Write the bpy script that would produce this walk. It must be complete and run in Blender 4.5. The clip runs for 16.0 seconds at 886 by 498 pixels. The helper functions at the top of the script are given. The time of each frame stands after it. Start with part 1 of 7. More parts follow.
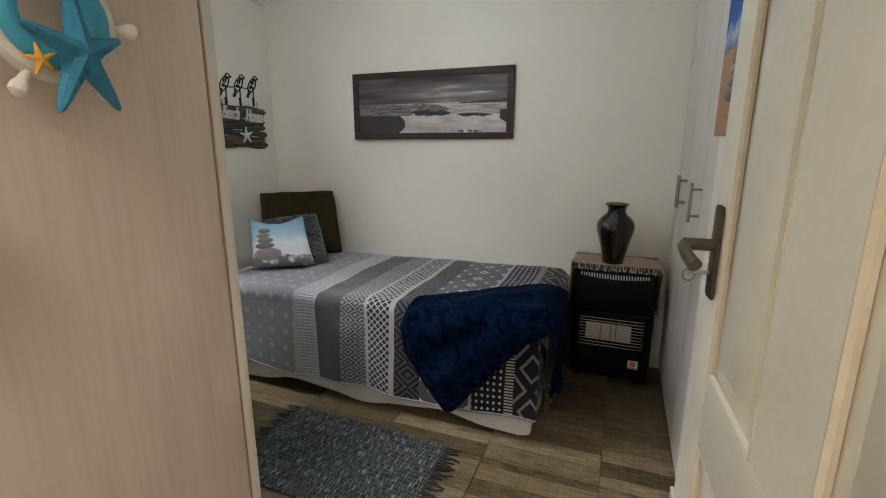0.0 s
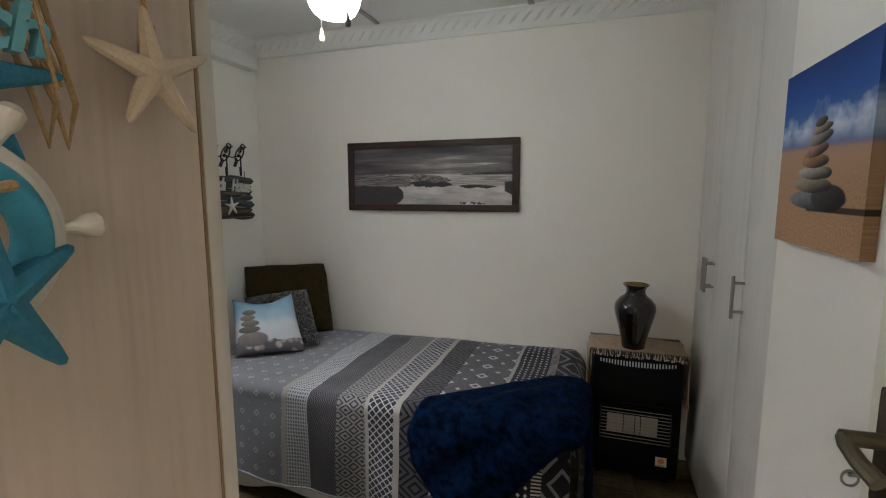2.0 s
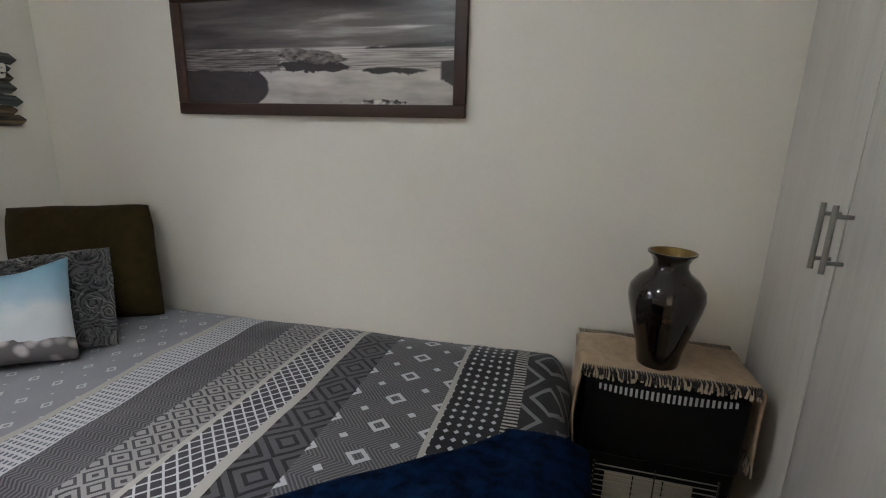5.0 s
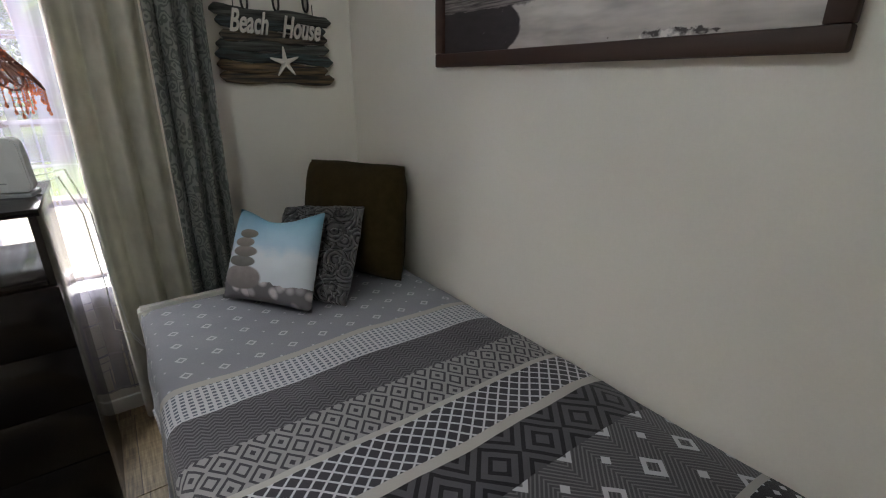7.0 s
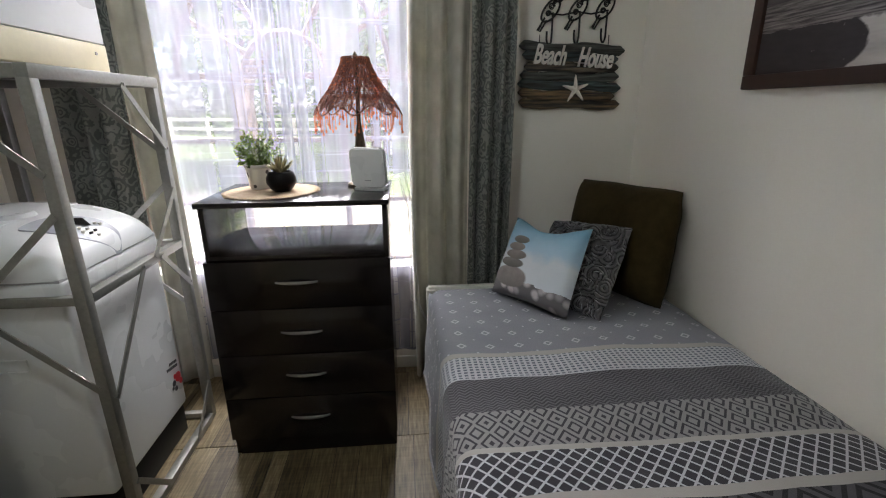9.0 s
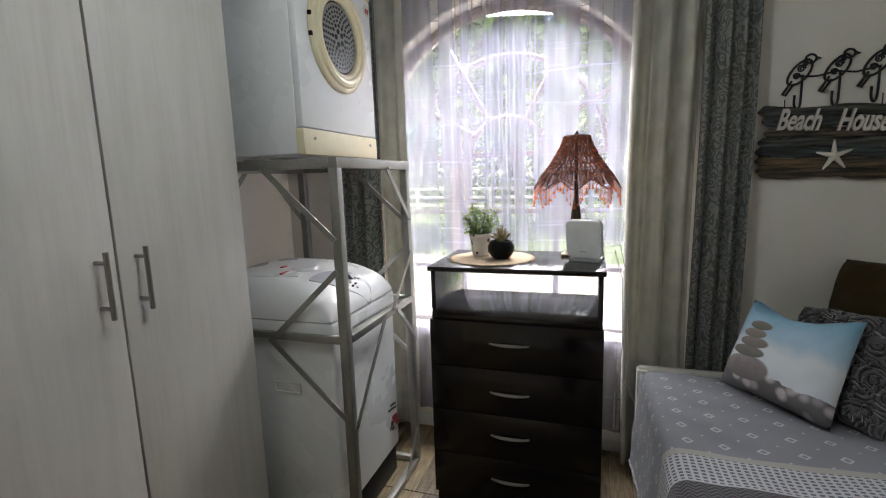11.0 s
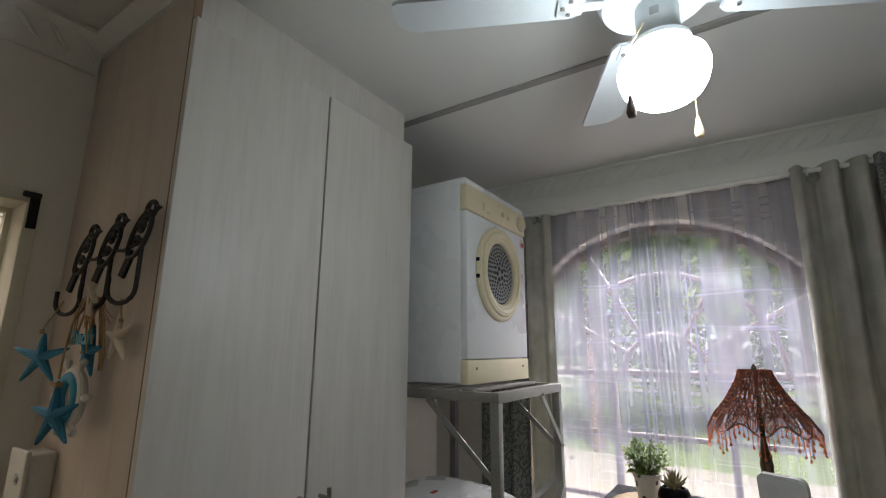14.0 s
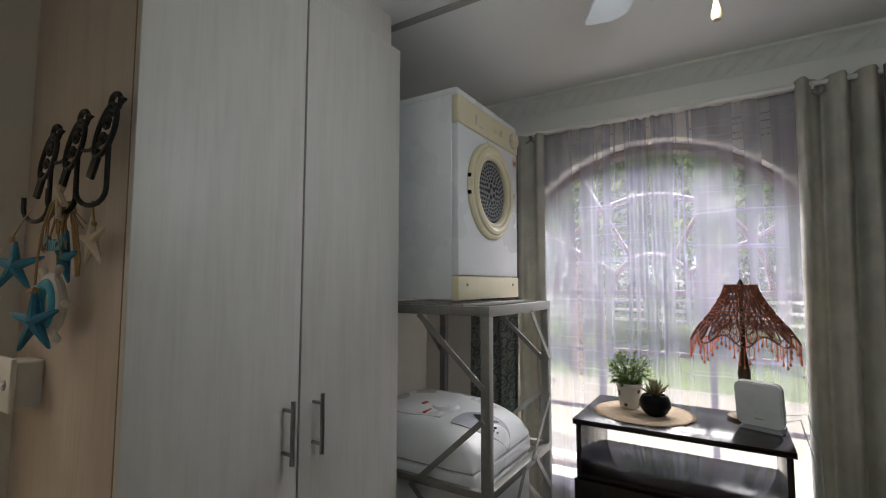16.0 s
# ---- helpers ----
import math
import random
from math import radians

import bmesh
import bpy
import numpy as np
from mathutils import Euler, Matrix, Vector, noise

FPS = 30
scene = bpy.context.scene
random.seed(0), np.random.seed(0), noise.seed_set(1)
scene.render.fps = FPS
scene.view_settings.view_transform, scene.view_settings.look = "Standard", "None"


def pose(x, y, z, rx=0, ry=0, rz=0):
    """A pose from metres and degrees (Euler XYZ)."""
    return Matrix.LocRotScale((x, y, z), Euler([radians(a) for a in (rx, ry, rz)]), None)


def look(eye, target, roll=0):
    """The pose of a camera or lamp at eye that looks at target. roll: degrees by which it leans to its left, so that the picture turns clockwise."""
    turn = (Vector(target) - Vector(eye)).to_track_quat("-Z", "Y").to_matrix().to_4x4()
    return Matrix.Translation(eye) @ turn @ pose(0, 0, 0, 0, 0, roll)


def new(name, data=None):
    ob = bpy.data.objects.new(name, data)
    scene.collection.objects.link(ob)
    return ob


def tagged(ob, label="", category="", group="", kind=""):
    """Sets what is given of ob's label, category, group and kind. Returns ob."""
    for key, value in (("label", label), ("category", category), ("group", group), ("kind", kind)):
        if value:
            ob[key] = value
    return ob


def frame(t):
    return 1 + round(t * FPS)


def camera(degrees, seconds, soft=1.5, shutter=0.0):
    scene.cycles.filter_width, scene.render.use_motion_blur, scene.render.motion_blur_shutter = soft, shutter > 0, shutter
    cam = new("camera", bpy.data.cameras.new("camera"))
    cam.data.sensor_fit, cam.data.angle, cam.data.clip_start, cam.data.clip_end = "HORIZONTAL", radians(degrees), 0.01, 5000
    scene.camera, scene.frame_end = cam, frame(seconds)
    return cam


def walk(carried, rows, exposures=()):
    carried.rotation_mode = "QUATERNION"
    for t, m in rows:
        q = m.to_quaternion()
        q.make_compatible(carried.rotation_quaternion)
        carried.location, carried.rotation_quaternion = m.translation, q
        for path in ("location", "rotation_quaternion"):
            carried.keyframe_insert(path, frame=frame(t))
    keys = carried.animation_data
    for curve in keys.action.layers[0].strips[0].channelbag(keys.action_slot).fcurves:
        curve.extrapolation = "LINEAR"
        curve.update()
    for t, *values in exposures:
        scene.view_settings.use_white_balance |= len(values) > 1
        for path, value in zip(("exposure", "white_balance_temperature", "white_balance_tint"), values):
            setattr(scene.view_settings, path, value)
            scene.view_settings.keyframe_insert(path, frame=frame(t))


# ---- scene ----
cam = camera(87.8, 16.0, soft=1.1)
PATH = [
    (0, (-0.163, 0.313, 1.336), (-0.868, 2.133, 0.890), -0.0),
    (0.5, (-0.206, 0.296, 1.380), (-0.995, 2.102, 1.037), -0.4),
    (1, (-0.283, 0.304, 1.45), (-1.09, 2.114, 1.185), -0.7),
    (1.5, (-0.356, 0.362, 1.494), (-1.097, 2.203, 1.247), -0.7),
    (2, (-0.372, 0.493, 1.491), (-1.008, 2.373, 1.239), -0.1),
    (2.5, (-0.36, 0.717, 1.458), (-0.877, 2.622, 1.137), 0.7),
    (3, (-0.366, 0.875, 1.413), (-0.782, 2.791, 1.02), 1.0),
    (3.2, (-0.377, 0.953, 1.399), (-0.751, 2.874, 0.986), 1.0),
    (5.3, (-0.527, 1.773, 1.31), (-1.074, 3.627, 0.798), 1.8),
    (5.5, (-0.565, 1.861, 1.315), (-1.215, 3.673, 0.772), 1.7),
    (6, (-0.625, 1.982, 1.325), (-1.567, 3.631, 0.697), 1.4),
    (6.5, (-0.62, 2.124, 1.303), (-1.903, 3.516, 0.658), 1.0),
    (7, (-0.545, 2.208, 1.32), (-2.074, 3.302, 0.637), 0.2),
    (7.5, (-0.501, 2.201, 1.303), (-2.183, 3.017, 0.595), -0.3),
    (8, (-0.484, 2.167, 1.295), (-2.267, 2.741, 0.594), -0.4),
    (8.5, (-0.468, 2.131, 1.296), (-2.329, 2.471, 0.649), -0.6),
    (9, (-0.463, 2.09, 1.321), (-2.368, 2.246, 0.732), -0.5),
    (9.2, (-0.458, 2.077, 1.329), (-2.374, 2.163, 0.762), -0.4),
    (11.3, (-0.386, 1.962, 1.362), (-2.226, 1.241, 1.052), -1.2),
    (11.5, (-0.376, 1.946, 1.401), (-2.19, 1.165, 1.084), -0.8),
    (12, (-0.348, 1.92, 1.434), (-2.11, 0.992, 1.255), -0.6),
    (12.5, (-0.321, 1.915, 1.476), (-2.037, 0.888, 1.48), -0.5),
    (13, (-0.315, 1.916, 1.511), (-2.001, 0.854, 1.684), -0.2),
    (13.5, (-0.301, 1.919, 1.544), (-1.964, 0.854, 1.864), 0.0),
    (14, (-0.289, 1.919, 1.569), (-1.922, 0.846, 1.998), 0.3),
    (14.5, (-0.277, 1.909, 1.582), (-1.876, 0.806, 2.06), 0.6),
    (15, (-0.279, 1.897, 1.578), (-1.864, 0.76, 2.021), 0.7),
    (15.5, (-0.299, 1.887, 1.553), (-1.912, 0.75, 1.877), 0.6),
    (16, (-0.33, 1.883, 1.509), (-2.025, 0.831, 1.657), 0.1),
]
EXPOSURES = [(0.0, 2.15), (1.5, 1.75), (2.5, 1.76), (3.1, 1.55), (5.5, 2.0), (6.5, 1.8), (7.5, 1.45), (8.5, 1.72), (9.0, 1.66), (12.0, 1.45), (13.0, 1.08), (14.0, 0.88), (15.0, 0.90), (16.0, 0.88)]
walk(cam, [(t, look(eye, target, roll)) for t, eye, target, roll in PATH], EXPOSURES)

# ---- world, sun and lamps ----
U = 1.08  # metres to one unit of the plan below
world = bpy.data.worlds.new("world")
scene.world = world
world.use_nodes = True
wn = world.node_tree
sky = wn.nodes.new("ShaderNodeTexSky")
sky.sky_type = "NISHITA"
sky.sun_disc = False
sky.sun_elevation, sky.sun_rotation = radians(55), radians(70)
wn.nodes["Background"].inputs["Strength"].default_value = 0.12
wn.links.new(sky.outputs["Color"], wn.nodes["Background"].inputs["Color"])
sun = new("sun", bpy.data.lights.new("sun", "SUN"))
sun.data.energy, sun.data.angle, sun.data.color = 4.5, radians(0.6), (1.0, 0.95, 0.86)
sun.matrix_world = look((0, 0, 10), (-4.5, -3.5, 2.0))
sky_window = new("window_daylight", bpy.data.lights.new("window_daylight", "AREA"))
sky_window.data.shape, sky_window.data.size, sky_window.data.size_y = "RECTANGLE", 2.8, 1.2
sky_window.data.energy, sky_window.data.color = 275.0, (1.0, 0.98, 1.0)
sky_window.matrix_world = look((-3.80, 1.30, 3.30), (-1.6, 1.90, 0.5))


# Unseen area lamp, added to brighten the hall and the wardrobe's end panel.
hall_light = new("hall_fill_light", bpy.data.lights.new("hall_fill_light", "AREA"))
hall_light.data.size, hall_light.data.energy, hall_light.data.color = 0.5, 4.7, (1.0, 0.89, 0.83)
hall_light.matrix_world = look((-0.3, -0.45, 2.46), (-0.3, -0.4, 0.0))


# ---- node helpers ----
class Graph:
    """Small helper to write node trees as expressions."""

    def __init__(self, name):
        self.mat = bpy.data.materials.new(name)
        self.mat.use_nodes = True
        self.nt = self.mat.node_tree
        self.bsdf = self.nt.nodes["Principled BSDF"]
        self.out = self.nt.nodes["Material Output"]
        self.coord = self.nt.nodes.new("ShaderNodeTexCoord")

    def put(self, value, socket):
        if isinstance(value, bpy.types.NodeSocket):
            self.nt.links.new(value, socket)
        elif isinstance(value, tuple) and len(value) == 3 and socket.type == "RGBA":
            socket.default_value = (*value, 1)
        else:
            socket.default_value = value

    def m(self, op, a, b=None, c=None):
        n = self.nt.nodes.new("ShaderNodeMath")
        n.operation = op
        for i, v in enumerate((a, b, c)):
            if v is not None:
                self.put(v, n.inputs[i])
        return n.outputs[0]

    def mix(self, fac, a, b, blend="MIX"):
        n = self.nt.nodes.new("ShaderNodeMix")
        n.data_type, n.blend_type = "RGBA", blend
        self.put(fac, n.inputs["Factor"])
        self.put(a, n.inputs[6])
        self.put(b, n.inputs[7])
        return n.outputs[2]

    def noise(self, scale, detail=3.0, vec=None, rough=0.55, stretch=None):
        n = self.nt.nodes.new("ShaderNodeTexNoise")
        n.inputs["Scale"].default_value, n.inputs["Detail"].default_value = scale, detail
        n.inputs["Roughness"].default_value = rough
        vec = vec or self.coord.outputs["Object"]
        if stretch:
            mp = self.nt.nodes.new("ShaderNodeMapping")
            mp.inputs["Scale"].default_value = stretch
            self.nt.links.new(vec, mp.inputs["Vector"])
            vec = mp.outputs[0]
        self.nt.links.new(vec, n.inputs["Vector"])
        return n.outputs["Fac"]

    def voronoi(self, scale, vec=None, feature="F1", out="Distance"):
        n = self.nt.nodes.new("ShaderNodeTexVoronoi")
        n.feature = feature
        n.inputs["Scale"].default_value = scale
        self.nt.links.new(vec or self.coord.outputs["Object"], n.inputs["Vector"])
        return n.outputs[out]

    def ramp(self, fac, *stops):
        n = self.nt.nodes.new("ShaderNodeValToRGB")
        while len(n.color_ramp.elements) < len(stops):
            n.color_ramp.elements.new(0.5)
        for e, (p, c) in zip(n.color_ramp.elements, stops):
            e.position, e.color = p, (*c, 1)
        self.put(fac, n.inputs[0])
        return n.outputs[0]

    def xyz(self, which="Object"):
        n = self.nt.nodes.new("ShaderNodeSeparateXYZ")
        self.nt.links.new(self.coord.outputs[which], n.inputs[0])
        return n.outputs[0], n.outputs[1], n.outputs[2]

    def random(self):
        return self.nt.nodes.new("ShaderNodeObjectInfo").outputs["Random"]

    def island(self):
        return self.nt.nodes.new("ShaderNodeNewGeometry").outputs["Random Per Island"]

    def bump(self, height, strength=0.2, distance=0.01):
        n = self.nt.nodes.new("ShaderNodeBump")
        n.inputs["Strength"].default_value, n.inputs["Distance"].default_value = strength, distance
        self.put(height, n.inputs["Height"])
        self.nt.links.new(n.outputs[0], self.bsdf.inputs["Normal"])
        return self

    def set(self, **kw):
        names = {"color": "Base Color", "rough": "Roughness", "metal": "Metallic", "spec": "Specular IOR Level", "sheen": "Sheen Weight", "coat": "Coat Weight"}
        for k, v in kw.items():
            self.put(v, self.bsdf.inputs[names[k]])
        return self

    # shapes in a picture's own coordinates, soft edged masks
    def ellipse(self, x, y, cx, cy, rx, ry, soft=0.06):
        dx = self.m("DIVIDE", self.m("SUBTRACT", x, cx), rx)
        dy = self.m("DIVIDE", self.m("SUBTRACT", y, cy), ry)
        d = self.m("SQRT", self.m("ADD", self.m("MULTIPLY", dx, dx), self.m("MULTIPLY", dy, dy)))
        return self.step(d, 1 + soft, 1 - soft), d

    def step(self, value, lo, hi):
        n = self.nt.nodes.new("ShaderNodeMapRange")
        n.clamp = True
        self.put(value, n.inputs["Value"])
        n.inputs["From Min"].default_value, n.inputs["From Max"].default_value = lo, hi
        return n.outputs[0]

    def zig(self, x, period, shift=0.0):
        """0 at the middle of each period, 1 at its ends."""
        f = self.m("FRACT", self.m("ADD", self.m("DIVIDE", x, period), shift))
        return self.m("MULTIPLY", self.m("ABSOLUTE", self.m("SUBTRACT", f, 0.5)), 2.0)


def shade(c, k):
    return tuple(min(1.0, v * k) for v in c)


def plain(name, color, rough=0.5, metal=0.0, vary=0.10, grain=60.0, patch=5.0, relief=0.05, spec=0.5, stretch=None, per_object=False):
    """A surface with grain and larger patches in colour, gloss and relief."""
    g = Graph(name)
    fine, broad = g.noise(grain, 4, stretch=stretch), g.noise(patch, 3)
    k = g.m("ADD", g.m("MULTIPLY", fine, 0.5), g.m("MULTIPLY", broad, 0.5))
    if per_object:
        k = g.m("ADD", g.m("MULTIPLY", k, 0.7), g.m("MULTIPLY", g.random(), 0.3))
    col = g.ramp(k, (0.3, shade(color, 1 - vary)), (0.7, shade(color, 1 + vary)))
    g.set(color=col, metal=metal, spec=spec, rough=g.m("ADD", rough - 0.06, g.m("MULTIPLY", broad, 0.12)))
    if relief:
        g.bump(fine, relief, 0.004)
    return g.mat


def ash(name, light, dark, rough=0.45):
    """Wood-print board with a long vertical grain."""
    g = Graph(name)
    wave = g.noise(7, 5, stretch=(3.0, 3.0, 0.35), rough=0.6)
    pores = g.noise(60, 3, stretch=(2.0, 2.0, 0.06))
    big = g.noise(2.2, 2, stretch=(1, 1, 0.4))
    k = g.m("ADD", g.m("MULTIPLY", wave, 0.5), g.m("ADD", g.m("MULTIPLY", pores, 0.3), g.m("MULTIPLY", big, 0.2)))
    g.set(color=g.ramp(k, (0.36, dark), (0.50, light), (0.66, shade(light, 1.06))), rough=rough)
    g.bump(pores, 0.10, 0.002)
    return g.mat


def cloth(name, color, color2, scale=9.0, thread=420.0, rough=0.9, relief=0.25, sheen=0.12):
    g = Graph(name)
    weave, blot = g.noise(thread, 2), g.noise(scale, 3)
    g.set(color=g.mix(g.step(blot, 0.35, 0.65), color, color2), rough=rough, sheen=sheen, spec=0.2)
    g.bump(g.m("ADD", weave, g.m("MULTIPLY", blot, 0.6)), relief, 0.003)
    return g.mat

# ---- mesh helpers; plan units go in, metres come out ----
ORIGIN = {}


def thing(name, x, y, z, label, category, group="", kind=""):
    ob = new(name)
    ob.empty_display_size = 0.05
    ob.location = Vector((x, y, z)) * U
    ORIGIN[ob.name] = ob.location.copy()
    return tagged(ob, label, category, group, kind)


def part(name, bm, material, parent=None, label="", category="", kind="", group="", smooth=35.0):
    """Links a bmesh, given in plan units, as one mesh object; under a thing it is moved to the thing's base."""
    me = bpy.data.meshes.new(name)
    bm.transform(Matrix.Scale(U, 4))
    root = ORIGIN[parent.name] if parent is not None else Vector((0, 0, 0))
    bm.transform(Matrix.Translation(-root))
    bmesh.ops.recalc_face_normals(bm, faces=bm.faces)
    for f in bm.faces:
        f.smooth = smooth > 0
    bm.to_mesh(me)
    bm.free()
    if smooth > 0:
        me.set_sharp_from_angle(angle=radians(smooth))
    if isinstance(material, (list, tuple)):
        for mt in material:
            me.materials.append(mt)
    else:
        me.materials.append(material)
    ob = new(name, me)
    if parent is not None:
        ob.parent = parent
    ORIGIN[ob.name] = root
    return tagged(ob, label, category, group, kind)


def single(name, bm, material, x, y, z, label, category, group="", kind="", smooth=35.0):
    """A thing that is one mesh, with its origin at its base."""
    me_at = Vector((x, y, z)) * U
    me = bpy.data.meshes.new(name)
    bm.transform(Matrix.Scale(U, 4))
    bm.transform(Matrix.Translation(-me_at))
    bmesh.ops.recalc_face_normals(bm, faces=bm.faces)
    for f in bm.faces:
        f.smooth = smooth > 0
    bm.to_mesh(me)
    bm.free()
    if smooth > 0:
        me.set_sharp_from_angle(angle=radians(smooth))
    me.materials.append(material)
    ob = new(name, me)
    ob.location = me_at
    ORIGIN[ob.name] = me_at
    return tagged(ob, label, category, group, kind)


def box(bm, x0, x1, y0, y1, z0, z1, bevel=0.0, seg=2):
    m = Matrix.Translation(((x0 + x1) / 2, (y0 + y1) / 2, (z0 + z1) / 2)) @ Matrix.Diagonal((abs(x1 - x0), abs(y1 - y0), abs(z1 - z0), 1))
    vs = bmesh.ops.create_cube(bm, size=1, matrix=m)["verts"]
    if bevel:
        es = {e for v in vs for e in v.link_edges}
        bmesh.ops.bevel(bm, geom=list(es), offset=bevel, segments=seg, profile=0.5, affect="EDGES")
    return bm


def boxes(*rows, bevel=0.0):
    bm = bmesh.new()
    for r in rows:
        box(bm, *r, bevel=bevel)
    return bm


def one_box(*r, bevel=0.0, seg=2):
    return box(bmesh.new(), *r, bevel=bevel, seg=seg)


def ring_frame(d):
    d = Vector(d).normalized()
    a = d.orthogonal().normalized()
    return a, d.cross(a)


def tube(bm, pts, r, seg=8, closed=False, taper=None):
    """A round bar along a line of points."""
    pts = [Vector(p) for p in pts]
    n = len(pts)
    rings, prev = [], None
    for i, p in enumerate(pts):
        d = (pts[(i + 1) % n] - pts[i - 1]) if closed else (pts[min(i + 1, n - 1)] - pts[max(i - 1, 0)])
        d.normalize()
        a = prev - d * prev.dot(d) if prev is not None else d.orthogonal()
        a.normalize()
        prev = a
        b = d.cross(a)
        rr = r if taper is None else r * taper(i / max(1, n - 1))
        rings.append([bm.verts.new(p + (a * math.cos(k * math.tau / seg) + b * math.sin(k * math.tau / seg)) * rr) for k in range(seg)])
    for i in range(n if closed else n - 1):
        q, w = rings[i], rings[(i + 1) % n]
        for k in range(seg):
            bm.faces.new((q[k], q[(k + 1) % seg], w[(k + 1) % seg], w[k]))
    if not closed:
        bm.faces.new(rings[0][::-1])
        bm.faces.new(rings[-1])
    return bm


def bar(bm, p0, p1, w, t, up=(0, 0, 1)):
    """A flat or square bar of section w by t between two points."""
    p0, p1 = Vector(p0), Vector(p1)
    d = (p1 - p0).normalized()
    s = d.cross(Vector(up))
    s = s.normalized() if s.length > 1e-4 else d.orthogonal().normalized()
    n = s.cross(d)
    q = [[bm.verts.new(p + s * a * t / 2 + n * b * w / 2) for a, b in ((-1, -1), (1, -1), (1, 1), (-1, 1))] for p in (p0, p1)]
    for k in range(4):
        bm.faces.new((q[0][k], q[0][(k + 1) % 4], q[1][(k + 1) % 4], q[1][k]))
    bm.faces.new(q[0][::-1])
    bm.faces.new(q[1])
    return bm


def lathe(bm, profile, cx, cy, seg=32, turn=None):
    """A turned body: radius and height pairs about an upright axis."""
    rings = []
    for r, z in profile:
        rings.append([bm.verts.new((cx + r * math.cos(k * math.tau / seg), cy + r * math.sin(k * math.tau / seg), z)) for k in range(seg)] if r > 1e-5 else [bm.verts.new((cx, cy, z))])
    for q, w in zip(rings, rings[1:]):
        for k in range(seg):
            a, b = k, (k + 1) % seg
            if len(q) == 1 and len(w) > 1:
                bm.faces.new((q[0], w[b], w[a]))
            elif len(w) == 1 and len(q) > 1:
                bm.faces.new((q[a], q[b], w[0]))
            elif len(q) > 1:
                bm.faces.new((q[a], q[b], w[b], w[a]))
    return bm


def disc_bar(bm, p0, p1, r0, r1=None, seg=20):
    """A cylinder or cone between two points."""
    p0, p1 = Vector(p0), Vector(p1)
    a, b = ring_frame(p1 - p0)
    r1 = r0 if r1 is None else r1
    q = [[bm.verts.new(p + (a * math.cos(k * math.tau / seg) + b * math.sin(k * math.tau / seg)) * r) for k in range(seg)] for p, r in ((p0, r0), (p1, r1))]
    for k in range(seg):
        bm.faces.new((q[0][k], q[0][(k + 1) % seg], q[1][(k + 1) % seg], q[1][k]))
    bm.faces.new(q[0][::-1])
    bm.faces.new(q[1])
    return bm


def sheet(bm, fn, nu, nv, uv=None):
    """A grid of points fn(a, b) with a, b from 0 to 1; uv gives the picture coordinates."""
    layer = bm.loops.layers.uv.verify()
    vs = [[bm.verts.new(fn(i / nu, j / nv)) for j in range(nv + 1)] for i in range(nu + 1)]
    for i in range(nu):
        for j in range(nv):
            f = bm.faces.new((vs[i][j], vs[i + 1][j], vs[i + 1][j + 1], vs[i][j + 1]))
            for l, (a, b) in zip(f.loops, ((i, j), (i + 1, j), (i + 1, j + 1), (i, j + 1))):
                l[layer].uv = uv(a / nu, b / nv) if uv else (a / nu, b / nv)
    return bm


def arc(cx, cy, r, a0, a1, n=12):
    return [(cx + r * math.cos(radians(a0 + (a1 - a0) * i / n)), cy + r * math.sin(radians(a0 + (a1 - a0) * i / n))) for i in range(n + 1)]


def starfish(bm, to_world, size, lean=0.0, thick=0.22, lengths=(1, 1, 1, 1, 1)):
    """Five tapering arms with a raised ridge; to_world maps (a, b, height) into the room."""
    for k in range(5):
        ang = radians(90 + 72 * k + lean)
        L = size * lengths[k]
        pts = [(math.cos(ang) * L * s, math.sin(ang) * L * s) for s in (0, 0.25, 0.5, 0.75, 0.95, 1.0)]
        rr = [0.20, 0.16, 0.125, 0.09, 0.05, 0.012]
        tube(bm, [to_world(a, b, thick * size * 0.5) for a, b in pts], size, 8, taper=lambda s, rr=rr: float(np.interp(s, (0, .2, .4, .6, .8, 1), rr)))
    return bm


# ---- materials ----
M_WALL = plain("painted plaster", (0.83, 0.79, 0.715), 0.75, vary=0.025, grain=180, patch=1.6, relief=0.06, spec=0.25)
M_CEIL = plain("ceiling board", (0.74, 0.74, 0.71), 0.75, vary=0.02, grain=120, patch=1.2, relief=0.03, spec=0.25)
M_CORNICE = plain("cornice plaster", (0.76, 0.75, 0.70), 0.7, vary=0.03, grain=90, relief=0.05, spec=0.25)
M_TRIM = plain("white gloss trim", (0.78, 0.77, 0.72), 0.35, vary=0.03, grain=70, relief=0.03)
M_BATTEN = plain("grey ceiling batten", (0.33, 0.32, 0.30), 0.6, vary=0.08)
M_ASH_WHITE = ash("white ash board", (0.655, 0.62, 0.575), (0.595, 0.56, 0.515))
M_ASH_PINK = ash("pinkish ash board", (0.64, 0.535, 0.455), (0.56, 0.46, 0.385))
M_EDGE = plain("brown board edge", (0.30, 0.20, 0.12), 0.6)
M_STEEL = plain("brushed steel", (0.34, 0.33, 0.315), 0.32, 1.0, vary=0.06, grain=200, relief=0.02)
M_ALU = plain("worn aluminium", (0.32, 0.315, 0.29), 0.45, 0.75, vary=0.16, grain=90, patch=9, relief=0.05)
M_BRONZE = plain("aged bronze", (0.10, 0.075, 0.045), 0.42, 0.8, vary=0.3, grain=80, patch=25)
M_BRASSWORN = plain("worn brass lever", (0.12, 0.10, 0.065), 0.4, 0.7, vary=0.2, grain=80)
M_CREAM = plain("cream painted door", (0.74, 0.70, 0.57), 0.42, vary=0.05, grain=50, patch=2.5, relief=0.05)
